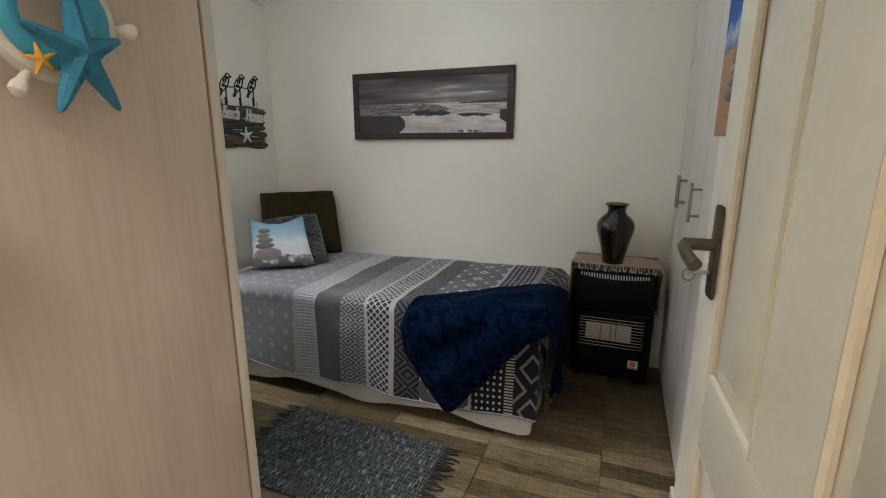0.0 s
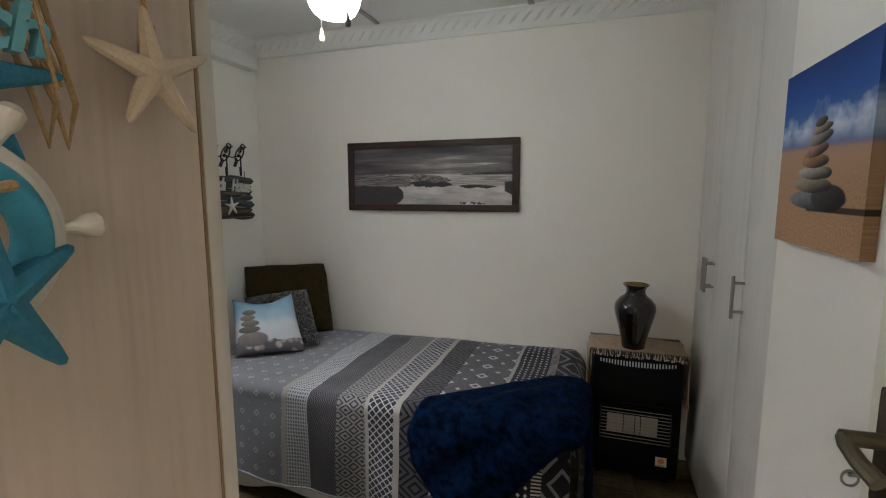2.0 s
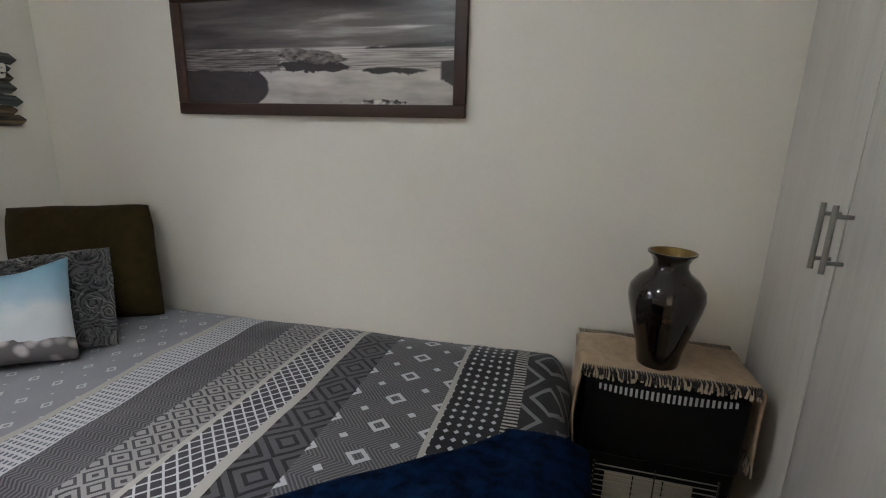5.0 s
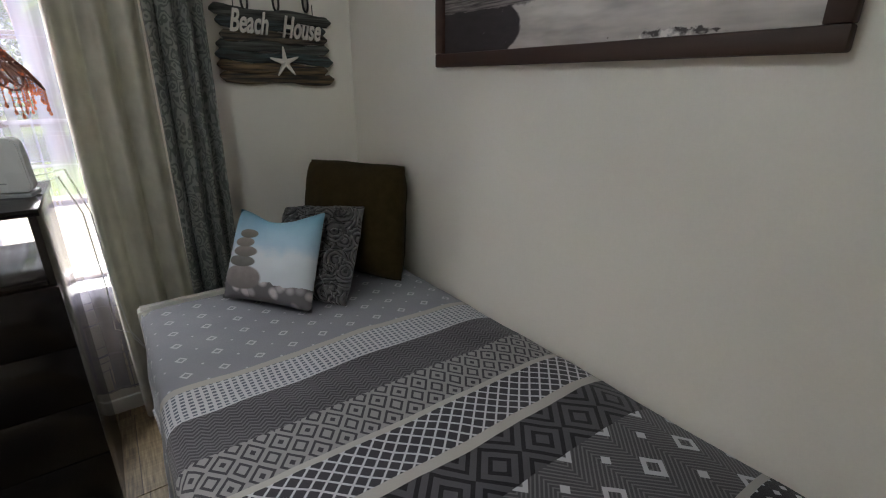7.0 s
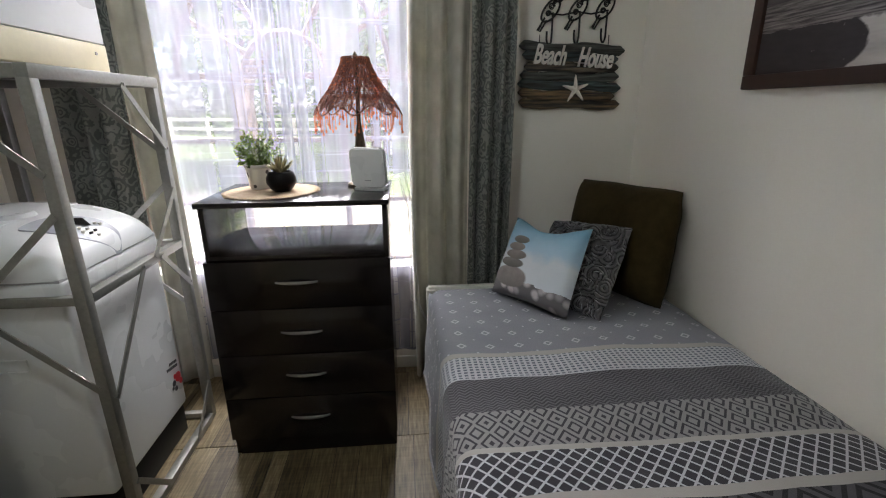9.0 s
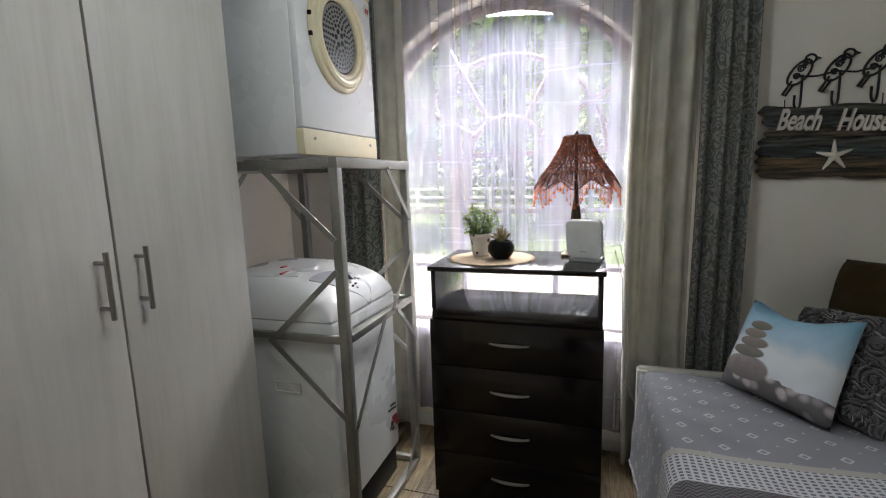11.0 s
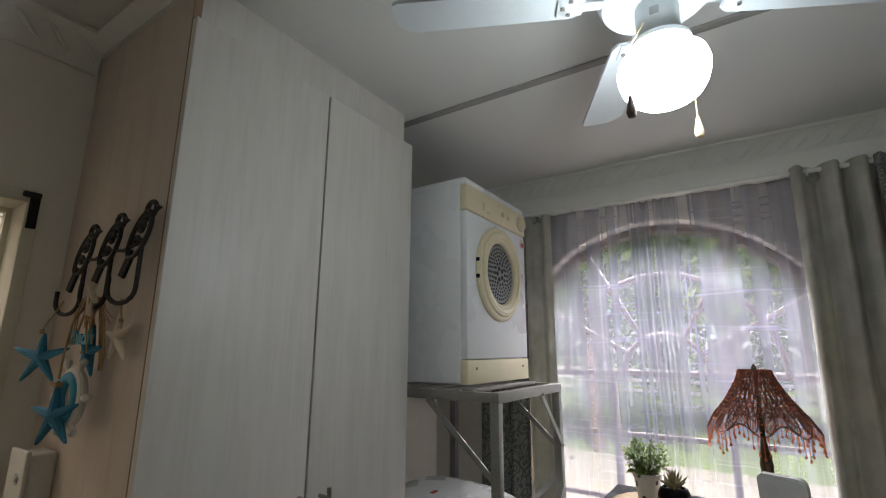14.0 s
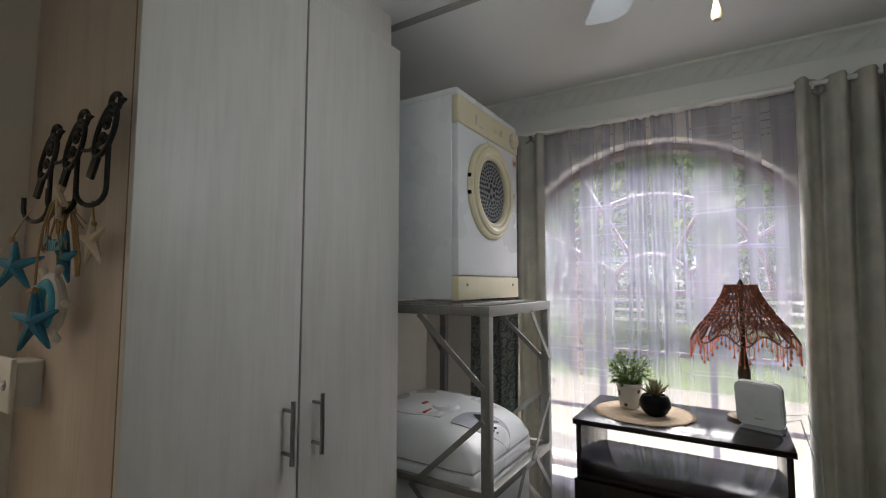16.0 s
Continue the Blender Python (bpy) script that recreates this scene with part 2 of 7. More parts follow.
M_DOORLINE = plain("timber showing in the moulding", (0.66, 0.58, 0.44), 0.5, vary=0.1)
M_BLACK = plain("black enamel", (0.004, 0.004, 0.0045), 0.36, vary=0.2, relief=0.02, spec=0.12)
M_BLACKIRON = plain("black wrought iron", (0.018, 0.017, 0.016), 0.5, 0.4, vary=0.3, grain=150, relief=0.15)
M_DARKWOOD = plain("black-brown veneer", (0.010, 0.007, 0.006), 0.17, vary=0.35, grain=40, stretch=(1, 0.06, 1), relief=0.02, spec=0.4)
M_FRAMEWOOD = plain("dark stained wood frame", (0.040, 0.017, 0.010), 0.55, vary=0.35, grain=45, stretch=(0.06, 1, 1), relief=0.06)
M_WHITEPL = plain("white enamel", (0.78, 0.79, 0.79), 0.28, vary=0.02, patch=3, relief=0.0)
M_YELLOWED = plain("yellowed plastic", (0.74, 0.66, 0.45), 0.4, vary=0.06, patch=7, relief=0.02)
M_GREYPL = plain("grey plastic", (0.42, 0.43, 0.44), 0.4, vary=0.05)
M_PANELGREY = plain("pale grey panel film", (0.40, 0.42, 0.46), 0.35, vary=0.03)
M_WHITEWOOD = plain("white painted rail", (0.74, 0.72, 0.65), 0.45, vary=0.04)
M_SHEETWHITE = cloth("white sheet", (0.74, 0.73, 0.72), (0.68, 0.67, 0.67))
M_TURQ = plain("turquoise rope paint", (0.055, 0.36, 0.52), 0.6, vary=0.14, grain=220, patch=14, relief=0.4)
M_TURQDEEP = plain("deep blue starfish paint", (0.030, 0.22, 0.36), 0.65, vary=0.2, grain=260, patch=30, relief=0.5)
M_TURQLIGHT = plain("light blue painted letters", (0.16, 0.47, 0.58), 0.6, vary=0.08, grain=200)
M_SHELLWHITE = plain("white painted wood", (0.72, 0.68, 0.61), 0.6, vary=0.06, grain=160, relief=0.15)
M_STARCREAM = plain("cream starfish", (0.70, 0.58, 0.44), 0.75, vary=0.12, grain=260, relief=0.5)
M_ORANGE = plain("orange starfish", (0.72, 0.36, 0.05), 0.6, vary=0.12, grain=200, relief=0.3)
M_JUTE = plain("jute cord", (0.46, 0.31, 0.16), 0.9, vary=0.25, grain=300, relief=0.6)
M_PORCELAIN = plain("white moulded plastic", (0.72, 0.70, 0.64), 0.35, vary=0.02)
M_GOLD = plain("gilt lining", (0.26, 0.17, 0.06), 0.35, 1.0, vary=0.25, grain=60)
M_SOIL = plain("dark potting soil", (0.03, 0.022, 0.016), 0.95, vary=0.4, grain=150, relief=0.6)
M_BLUEWHITE = plain("pale blue-white enamel", (0.70, 0.75, 0.77), 0.35, vary=0.02)
M_WOODKNOB = plain("light turned wood", (0.62, 0.46, 0.28), 0.5, vary=0.12, grain=60, stretch=(1, 1, 0.1))
M_DARKKNOB = plain("dark turned wood", (0.09, 0.055, 0.035), 0.45, vary=0.2, grain=60, stretch=(1, 1, 0.1))
M_BRASS = plain("brass chain", (0.60, 0.50, 0.30), 0.35, 1.0)
M_RED = plain("red print", (0.50, 0.03, 0.04), 0.5)
M_INK = plain("dark print", (0.05, 0.05, 0.055), 0.5)
M_ORANGELABEL = plain("orange label print", (0.75, 0.22, 0.05), 0.5)
M_CABLE = plain("thin white cable", (0.60, 0.60, 0.60), 0.45, relief=0)
M_LEAF = plain("small green leaves", (0.13, 0.21, 0.025), 0.55, vary=0.5, grain=120, patch=30)
M_LEAFPALE = plain("pale tipped leaves", (0.34, 0.38, 0.09), 0.6, vary=0.35, grain=120, patch=30)
M_SUCC = plain("reddish succulent leaves", (0.26, 0.22, 0.11), 0.55, vary=0.35, grain=80, patch=20)
M_BLUE = cloth("navy plush", (0.0005, 0.0024, 0.009), (0.0020, 0.0120, 0.038), scale=30, thread=260, relief=0.5, sheen=0.0)
M_BLUE.node_tree.nodes["Principled BSDF"].inputs["Specular IOR Level"].default_value = 0.04
M_BROWNPILLOW = cloth("brown cord cushion", (0.030, 0.020, 0.005), (0.044, 0.029, 0.009), sheen=0.0, scale=24, relief=0.4)
M_RUNNER = cloth("beige woven runner", (0.42, 0.30, 0.19), (0.33, 0.23, 0.15), scale=40, thread=300, relief=0.5)
M_FRINGEDARK = cloth("dark fringe", (0.020, 0.018, 0.018), (0.035, 0.032, 0.03), scale=60)
M_FRINGELIGHT = cloth("light knotted fringe", (0.46, 0.38, 0.28), (0.36, 0.28, 0.2), scale=60)
M_MAT = cloth("round straw mat", (0.50, 0.39, 0.27), (0.42, 0.31, 0.20), scale=60, thread=220, relief=0.6)
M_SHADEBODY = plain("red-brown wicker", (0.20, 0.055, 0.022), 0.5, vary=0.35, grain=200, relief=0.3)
M_GROUND = plain("sunlit lawn", (0.16, 0.22, 0.05), 0.9, vary=0.35, grain=25, patch=1.2, relief=0.4)
M_PAVING = plain("pale concrete paving", (0.40, 0.36, 0.28), 0.85, vary=0.12, grain=30, patch=1.5, relief=0.2)
M_BARK = plain("tree bark", (0.16, 0.12, 0.09), 0.9, vary=0.3, grain=25, relief=0.6)
M_WINFRAME = plain("dark stained window frame", (0.20, 0.15, 0.11), 0.5, vary=0.06)
M_FENCE = plain("pale fence paint", (0.62, 0.58, 0.50), 0.7)


def glowing(name, color, strength):
    g = Graph(name)
    e = g.nt.nodes.new("ShaderNodeEmission")
    e.inputs["Color"].default_value, e.inputs["Strength"].default_value = (*color, 1), strength
    g.nt.links.new(e.outputs[0], g.out.inputs["Surface"])
    return g.mat


M_BOWL = glowing("lit opal glass", (0.86, 0.95, 1.0), 18.0)


def see_through(name, color, clear, rough=0.9, weave=None):
    """Thin cloth or bead glass: part of the light goes straight through, part is scattered."""
    g = Graph(name)
    nt = g.nt
    tr, tl, df, a, b = (nt.nodes.new("ShaderNode" + k) for k in ("BsdfTransparent", "BsdfTranslucent", "BsdfDiffuse", "MixShader", "MixShader"))
    tl.inputs["Color"].default_value = df.inputs["Color"].default_value = (*color, 1)
    a.inputs[0].default_value = 0.5
    nt.links.new(tl.outputs[0], a.inputs[1])
    nt.links.new(df.outputs[0], a.inputs[2])
    if weave:
        y, z = g.xyz()[1:]
        slub = g.noise(1.0, 2, stretch=(0.0, 2.0, 55.0))
        thread = g.noise(1.0, 1, stretch=(0.0, 45.0, 1.0))
        lines = g.m("ADD", g.m("MULTIPLY", g.step(slub, 0.60, 0.72), 0.15), g.m("MULTIPLY", g.step(thread, 0.60, 0.72), 0.12))
        dense = g.m("MULTIPLY", g.m("SUBTRACT", g.noise(1.0, 2, stretch=(0.0, 17.0, 0.35)), 0.5), 0.32)
        g.put(g.m("MAXIMUM", g.m("ADD", g.m("SUBTRACT", clear, lines), dense), 0.06), b.inputs[0])
    else:
        b.inputs[0].default_value = clear
    nt.links.new(a.outputs[0], b.inputs[1])
    nt.links.new(tr.outputs[0], b.inputs[2])
    nt.links.new(b.outputs[0], g.out.inputs["Surface"])
    return g.mat


M_SHEER = see_through("white sheer voile", (0.38, 0.375, 0.47), 0.535, weave=True)
M_BEAD = see_through("orange glass bead", (0.70, 0.22, 0.10), 0.35)


def curtain_mat(name, base, motif, scale):
    g = Graph(name)
    v = g.voronoi(scale, feature="SMOOTH_F1")
    n = g.noise(scale * 0.9, 4)
    curl = g.m("ABSOLUTE", g.m("SINE", g.m("ADD", g.m("MULTIPLY", v, 16.0), g.m("MULTIPLY", n, 10.0))))
    g.set(color=g.mix(g.step(curl, 0.62, 0.75), base, motif), rough=0.75, sheen=0.2, spec=0.25)
    g.bump(g.m("ADD", curl, g.noise(300, 2)), 0.12, 0.002)
    return g.mat


M_CURT_GREY = curtain_mat("grey damask curtain", (0.122, 0.128, 0.114), (0.275, 0.28, 0.25), 22)
M_CURT_BEIGE = cloth("grey-beige suede curtain", (0.44, 0.42, 0.36), (0.58, 0.56, 0.49), scale=9, thread=240, relief=0.2)


def let_through(mat, color, share):
    """Unlined cloth: a share of the daylight behind it comes through."""
    nt = mat.node_tree
    out, body = nt.nodes["Material Output"], nt.nodes["Principled BSDF"]
    tl, mx = nt.nodes.new("ShaderNodeBsdfTranslucent"), nt.nodes.new("ShaderNodeMixShader")
    tl.inputs["Color"].default_value = (*color, 1)
    mx.inputs[0].default_value = share
    nt.links.new(body.outputs[0], mx.inputs[1])
    nt.links.new(tl.outputs[0], mx.inputs[2])
    nt.links.new(mx.outputs[0], out.inputs["Surface"])


let_through(M_CURT_BEIGE, (0.58, 0.57, 0.45), 0.17)
let_through(M_CURT_GREY, (0.14, 0.20, 0.19), 0.12)


def rosette_mat():
    g = Graph("charcoal rose cushion")
    d = g.voronoi(12)
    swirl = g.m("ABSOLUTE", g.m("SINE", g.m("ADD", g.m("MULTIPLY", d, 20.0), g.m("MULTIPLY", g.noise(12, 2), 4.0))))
    # Crease shade put into the colour: near black in the hollows, grey on ridges.
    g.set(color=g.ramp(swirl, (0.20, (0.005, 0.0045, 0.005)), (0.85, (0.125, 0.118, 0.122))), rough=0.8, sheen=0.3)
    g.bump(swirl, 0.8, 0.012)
    return g.mat


M_ROSE = rosette_mat()


def duvet_mat():
    """Woven bands across the bed; u runs along the bed, v across and down its side."""
    g = Graph("patterned duvet cover")
    n = g.nt.nodes.new("ShaderNodeSeparateXYZ")
    g.nt.links.new(g.coord.outputs["UV"], n.inputs[0])
    wob = g.m("MULTIPLY", g.m("SUBTRACT", g.noise(6, 2), 0.5), 0.012)
    u, v = g.m("ADD", n.outputs[0], wob), g.m("ADD", n.outputs[1], wob)
    gt = lambda a, b: g.m("GREATER_THAN", a, b)
    lt = lambda a, b: g.m("LESS_THAN", a, b)

    def lattice(pu, pv, su=0.0, sv=0.0):
        return g.m("ADD", g.zig(u, pu, su), g.zig(v, pv, sv))

    def between(x, lo, hi):
        return g.m("MULTIPLY", gt(x, lo), lt(x, hi))

    white, beige, dark, black, mid = (0.46, 0.46, 0.485), (0.37, 0.345, 0.32), (0.036, 0.034, 0.042), (0.008, 0.0075, 0.010), (0.066, 0.063, 0.070)
    head = g.mix(between(lattice(0.085, 0.088), 0.20, 0.36), (0.215, 0.22, 0.245), white)
    head = g.mix(between(lattice(0.085, 0.088, 0.5, 0.5), 0.0, 0.10), head, white)
    check = g.mix(g.m("MULTIPLY", gt(g.zig(u, 0.0125), 0.45), gt(g.zig(v, 0.0165), 0.42)), white, (0.10, 0.11, 0.14))
    herring = g.mix(gt(g.zig(g.m("ADD", u, g.m("MULTIPLY", g.zig(v, 0.03), 0.012)), 0.011), 0.55), (0.045, 0.042, 0.048), (0.12, 0.115, 0.125))
    ogee = g.mix(gt(g.m("FRACT", g.m("MULTIPLY", lattice(0.072, 0.055), 1.5)), 0.62), (0.24, 0.232, 0.23), dark)
    dots = g.mix(lt(g.m("ABSOLUTE", g.m("SUBTRACT", lattice(0.034, 0.034), 1.0)), 0.19), dark, white)
    chev = g.mix(gt(g.m("FRACT", g.m("MULTIPLY", lattice(0.130, 0.115, 0.1), 2.0)), 0.60), mid, black)
    hatch = g.mix(gt(g.zig(g.m("ADD", u, g.m("MULTIPLY", g.zig(v, 0.12), 0.06)), 0.011), 0.62), (0.060, 0.057, 0.063), (0.14, 0.136, 0.142))
    hatch = g.mix(between(lattice(0.125, 0.115, 0.05), 0.25, 0.48), hatch, white)
    hatch = g.mix(lt(lattice(0.125, 0.115, 0.55, 0.5), 0.20), hatch, white)
    spots = g.mix(lt(lattice(0.026, 0.030), 0.55), black, white)
    ticks = g.mix(gt(g.zig(v, 0.014), 0.5), black, beige)
    rhomb = g.mix(gt(g.m("FRACT", g.m("MULTIPLY", lattice(0.16, 0.20, 0.2), 1.45)), 0.72), black, (0.17, 0.166, 0.175))
    col = head
    for at, band in ((-1.612, beige), (-1.588, check), (-1.486, white), (-1.480, herring), (-1.340, ogee), (-1.210, beige), (-1.194, dots), (-1.080, beige),
                     (-1.054, chev), (-0.935, hatch), (-0.700, beige), (-0.686, spots), (-0.541, ticks), (-0.504, rhomb)):
        col = g.mix(gt(u, at), col, band)
    g.set(color=col, rough=0.88, sheen=0.15, spec=0.2)
    g.bump(g.m("ADD", g.noise(420, 2), g.m("MULTIPLY", g.noise(14, 3), 2.0)), 0.25, 0.004)
    return g.mat


M_DUVET = duvet_mat()


def uvsplit(g):
    n = g.nt.nodes.new("ShaderNodeSeparateXYZ")
    g.nt.links.new(g.coord.outputs["UV"], n.inputs[0])
    return n.outputs[0], n.outputs[1]


def cushion_print():
    """Printed cushion: blue sky, white surf, a stack of stones and pebbles."""
    g = Graph("beach print cushion")
    x, y = uvsplit(g)
    uvv = g.coord.outputs["UV"]
    cloud = g.noise(3.5, 4, vec=uvv)
    yy = g.m("ADD", y, g.m("MULTIPLY", g.m("SUBTRACT", cloud, 0.5), 0.30))
    col = g.ramp(yy, (0.30, (0.62, 0.66, 0.70)), (0.48, (0.66, 0.70, 0.74)), (0.60, (0.42, 0.58, 0.70)), (0.95, (0.22, 0.44, 0.60)))
    cell = g.voronoi(9.0, vec=uvv)
    tone = g.nt.nodes.new("ShaderNodeTexVoronoi")
    tone.inputs["Scale"].default_value = 9.0
    g.nt.links.new(uvv, tone.inputs["Vector"])
    sep = g.nt.nodes.new("ShaderNodeSeparateColor")
    g.nt.links.new(tone.outputs["Color"], sep.inputs[0])
    peb = g.mix(g.step(cell, 0.25, 0.55), g.ramp(sep.outputs[0], (0.0, (0.27, 0.25, 0.27)), (1.0, (0.66, 0.60, 0.60))), (0.15, 0.14, 0.145))
    edge = g.m("ADD", 0.20, g.m("MULTIPLY", g.m("SUBTRACT", g.noise(6, 2, vec=uvv), 0.5), 0.18))
    col = g.mix(g.m("LESS_THAN", y, edge), col, peb)
    for cx, cy, rx, ry, c in ((0.27, 0.235, 0.23, 0.125, (0.24, 0.215, 0.205)), (0.24, 0.40, 0.165, 0.058, (0.17, 0.16, 0.15)), (0.26, 0.505, 0.14, 0.058, (0.22, 0.195, 0.18)),
                              (0.23, 0.605, 0.115, 0.052, (0.25, 0.225, 0.20)), (0.26, 0.70, 0.105, 0.050, (0.20, 0.185, 0.165))):
        mask, d = g.ellipse(x, y, cx, cy, rx, ry)
        lit = g.step(g.m("SUBTRACT", y, cy), -ry, ry)
        col = g.mix(mask, col, g.mix(g.m("MULTIPLY", lit, g.noise(14, 3, vec=uvv)), shade(c, 0.75), shade(c, 1.6)))
    g.set(color=col, rough=0.8, sheen=0.1, spec=0.25)
    g.bump(g.noise(350, 2), 0.15, 0.002)
    return g.mat


M_CUSHION = cushion_print()


def canvas_print():
    """Canvas print: deep blue sky, white cloud, sand and a tower of stones."""
    g = Graph("stone tower canvas print")
    x, y = uvsplit(g)
    uvv = g.coord.outputs["UV"]
    cl = g.noise(3.0, 4, vec=uvv, stretch=(1, 1.3, 1))
    hor = g.m("SUBTRACT", 0.562, g.m("MULTIPLY", x, 0.035))
    skyc = g.ramp(y, (0.50, (0.10, 0.15, 0.33)), (0.66, (0.06, 0.15, 0.42)), (0.82, (0.020, 0.085, 0.32)), (1.0, (0.010, 0.042, 0.20)))
    top = g.m("ADD", 0.69, g.m("ADD", g.m("MULTIPLY", x, 0.05), g.m("MULTIPLY", g.m("SUBTRACT", cl, 0.5), 0.42)))
    cloud = g.m("MULTIPLY", g.step(g.m("SUBTRACT", top, y), -0.02, 0.06), g.step(g.m("SUBTRACT", y, hor), 0.0, 0.10))
    col = g.mix(g.m("MULTIPLY", cloud, g.step(g.noise(5, 3, vec=uvv), 0.25, 0.6)), skyc, (0.62, 0.66, 0.72))
    sand = g.ramp(g.noise(70, 4, vec=uvv), (0.3, (0.33, 0.18, 0.095)), (0.7, (0.47, 0.28, 0.155)))
    far = g.mix(g.step(y, 0.26, 0.50), sand, (0.42, 0.25, 0.155))
    col = g.mix(g.step(g.m("SUBTRACT", y, hor), 0.018, -0.018), col, far)
    shadow = g.m("MULTIPLY", g.step(g.m("ABSOLUTE", g.m("SUBTRACT", y, 0.214)), 0.018, 0.012), g.m("GREATER_THAN", x, 0.42))
    col = g.mix(shadow, col, (0.05, 0.025, 0.02))
    # stones from the ground up: place, half width, half height, slope, colour
    stones = [(0.512, 0.262, 0.322, 0.055, 0.0, (0.20, 0.205, 0.22)), (0.650, 0.272, 0.180, 0.070, 0.0, (0.055, 0.05, 0.05)), (0.458, 0.342, 0.225, 0.044, -0.03, (0.34, 0.28, 0.20)), (0.600, 0.402, 0.075, 0.030, 0.0, (0.20, 0.17, 0.14)), (0.462, 0.404, 0.180, 0.034, -0.05, (0.42, 0.40, 0.36)),
              (0.472, 0.469, 0.160, 0.038, -0.02, (0.40, 0.23, 0.12)), (0.469, 0.526, 0.145, 0.036, 0.08, (0.42, 0.24, 0.19)), (0.512, 0.586, 0.138, 0.034, 0.12, (0.32, 0.29, 0.25)), (0.526, 0.634, 0.114, 0.024, 0.10, (0.38, 0.28, 0.22)), (0.510, 0.672, 0.068, 0.025, 0.08, (0.14, 0.12, 0.10))]
    grit = g.m("ADD", 0.45, g.m("MULTIPLY", g.noise(26, 4, vec=uvv), 1.0))
    for cx, cy, rx, ry, slope, c in stones:
        yy = g.m("SUBTRACT", y, g.m("MULTIPLY", g.m("SUBTRACT", x, cx), slope))
        mask, d = g.ellipse(x, yy, cx, cy, rx, ry, 0.05)
        lit = g.m("ADD", g.m("MULTIPLY", g.m("DIVIDE", g.m("SUBTRACT", cx, x), rx), 0.42), g.m("MULTIPLY", g.m("DIVIDE", g.m("SUBTRACT", yy, cy), ry), 0.40))
        col = g.mix(mask, col, g.mix(g.m("MULTIPLY", g.step(lit, -0.42, 0.38), grit), shade(c, 0.07), c))
    g.set(color=col, rough=0.7, spec=0.3)
    g.bump(g.noise(500, 1), 0.12, 0.002)
    return g.mat


M_CANVAS = canvas_print()


def seascape_print():
    """Sepia photograph: clouds, low sun on the sea, rocks and their reflection in still water."""
    g = Graph("sepia seascape photograph")
    x, y = uvsplit(g)
    uvv = g.coord.outputs["UV"]
    n1 = g.m("SUBTRACT", g.noise(1.6, 6, vec=uvv, stretch=(1.6, 5.0, 1)), 0.5)
    n2 = g.m("SUBTRACT", g.noise(7.0, 4, vec=uvv, stretch=(2.6, 1.0, 1)), 0.5)
    n3 = g.m("SUBTRACT", g.noise(22.0, 3, vec=uvv, stretch=(2.0, 1.0, 1)), 0.5)

    def far_from(cx, cy, kx, ky):
        return g.m("ADD", g.m("MULTIPLY", g.m("ABSOLUTE", g.m("SUBTRACT", x, cx)), kx), g.m("MULTIPLY", g.m("ABSOLUTE", g.m("SUBTRACT", y, cy)), ky))

    def wavy(base, slope, cx, k2=0.10, k3=0.05):
        """A jagged edge's height along the picture."""
        h = g.m("ADD", base, g.m("MULTIPLY", g.m("SUBTRACT", x, cx), slope))
        return g.m("ADD", h, g.m("ADD", g.m("MULTIPLY", n2, k2), g.m("MULTIPLY", n3, k3)))

    def lay(col, x0, x1, low, high, tone):
        """Fills between two heights, from x0 to x1, thinning out towards free ends."""
        if x0 > 0 and x1 < 1:
            end = g.m("MULTIPLY", g.m("POWER", g.m("ABSOLUTE", g.m("DIVIDE", g.m("SUBTRACT", x, (x0 + x1) / 2), (x1 - x0) / 2)), 4.0), 0.085)
            low, high = g.m("ADD", low, end), g.m("SUBTRACT", high, end)
        inside = g.m("MULTIPLY", g.m("MULTIPLY", g.step(x, x0 - 0.004, x0 + 0.004), g.step(x, x1 + 0.004, x1 - 0.004)),
                     g.m("MULTIPLY", g.step(g.m("SUBTRACT", y, low), -0.008, 0.008), g.step(g.m("SUBTRACT", high, y), -0.008, 0.008)))
        return g.mix(inside, col, tone)

    glow = g.step(far_from(0.62, 0.66, 1.5, 2.2), 0.70, 0.0)
    streak = g.step(far_from(0.52, 0.80, 1.1, 6.0), 0.62, 0.05)
    bar = g.step(far_from(0.84, 0.70, 2.2, 14.0), 0.40, 0.05)
    sk = g.m("ADD", g.m("ADD", g.m("MULTIPLY", glow, 0.42), g.m("MULTIPLY", streak, 0.25)), g.m("ADD", g.m("MULTIPLY", bar, 0.30), g.m("MULTIPLY", n1, 0.95)))
    col = g.ramp(g.m("ADD", sk, 0.10), (0.0, (0.045, 0.036, 0.040)), (0.35, (0.16, 0.14, 0.135)), (0.80, (0.72, 0.68, 0.64)))
    sea = g.ramp(g.m("ADD", g.noise(3, 5, vec=uvv, stretch=(2, 26, 1)), g.m("MULTIPLY", glow, 0.22)), (0.36, (0.17, 0.145, 0.14)), (0.72, (0.66, 0.61, 0.57)))
    col = g.mix(g.step(y, 0.545, 0.525), col, sea)
    deep = g.mix(g.noise(20, 3, vec=uvv), (0.022, 0.017, 0.018), (0.050, 0.040, 0.041))
    strata = g.ramp(g.noise(4, 5, vec=uvv, stretch=(2.2, 14, 1)), (0.38, (0.05, 0.04, 0.04)), (0.66, (0.30, 0.265, 0.25)))
    crag = g.ramp(g.noise(13, 5, vec=uvv, stretch=(2.4, 1.6, 1)), (0.36, (0.040, 0.031, 0.031)), (0.64, (0.27, 0.235, 0.22)))
    pool = g.mix(g.step(g.m("ADD", g.noise(2.2, 3, vec=uvv, stretch=(2, 3, 1)), g.m("MULTIPLY", y, 0.5)), 0.35, 0.75), (0.30, 0.27, 0.255), (0.64, 0.59, 0.55))
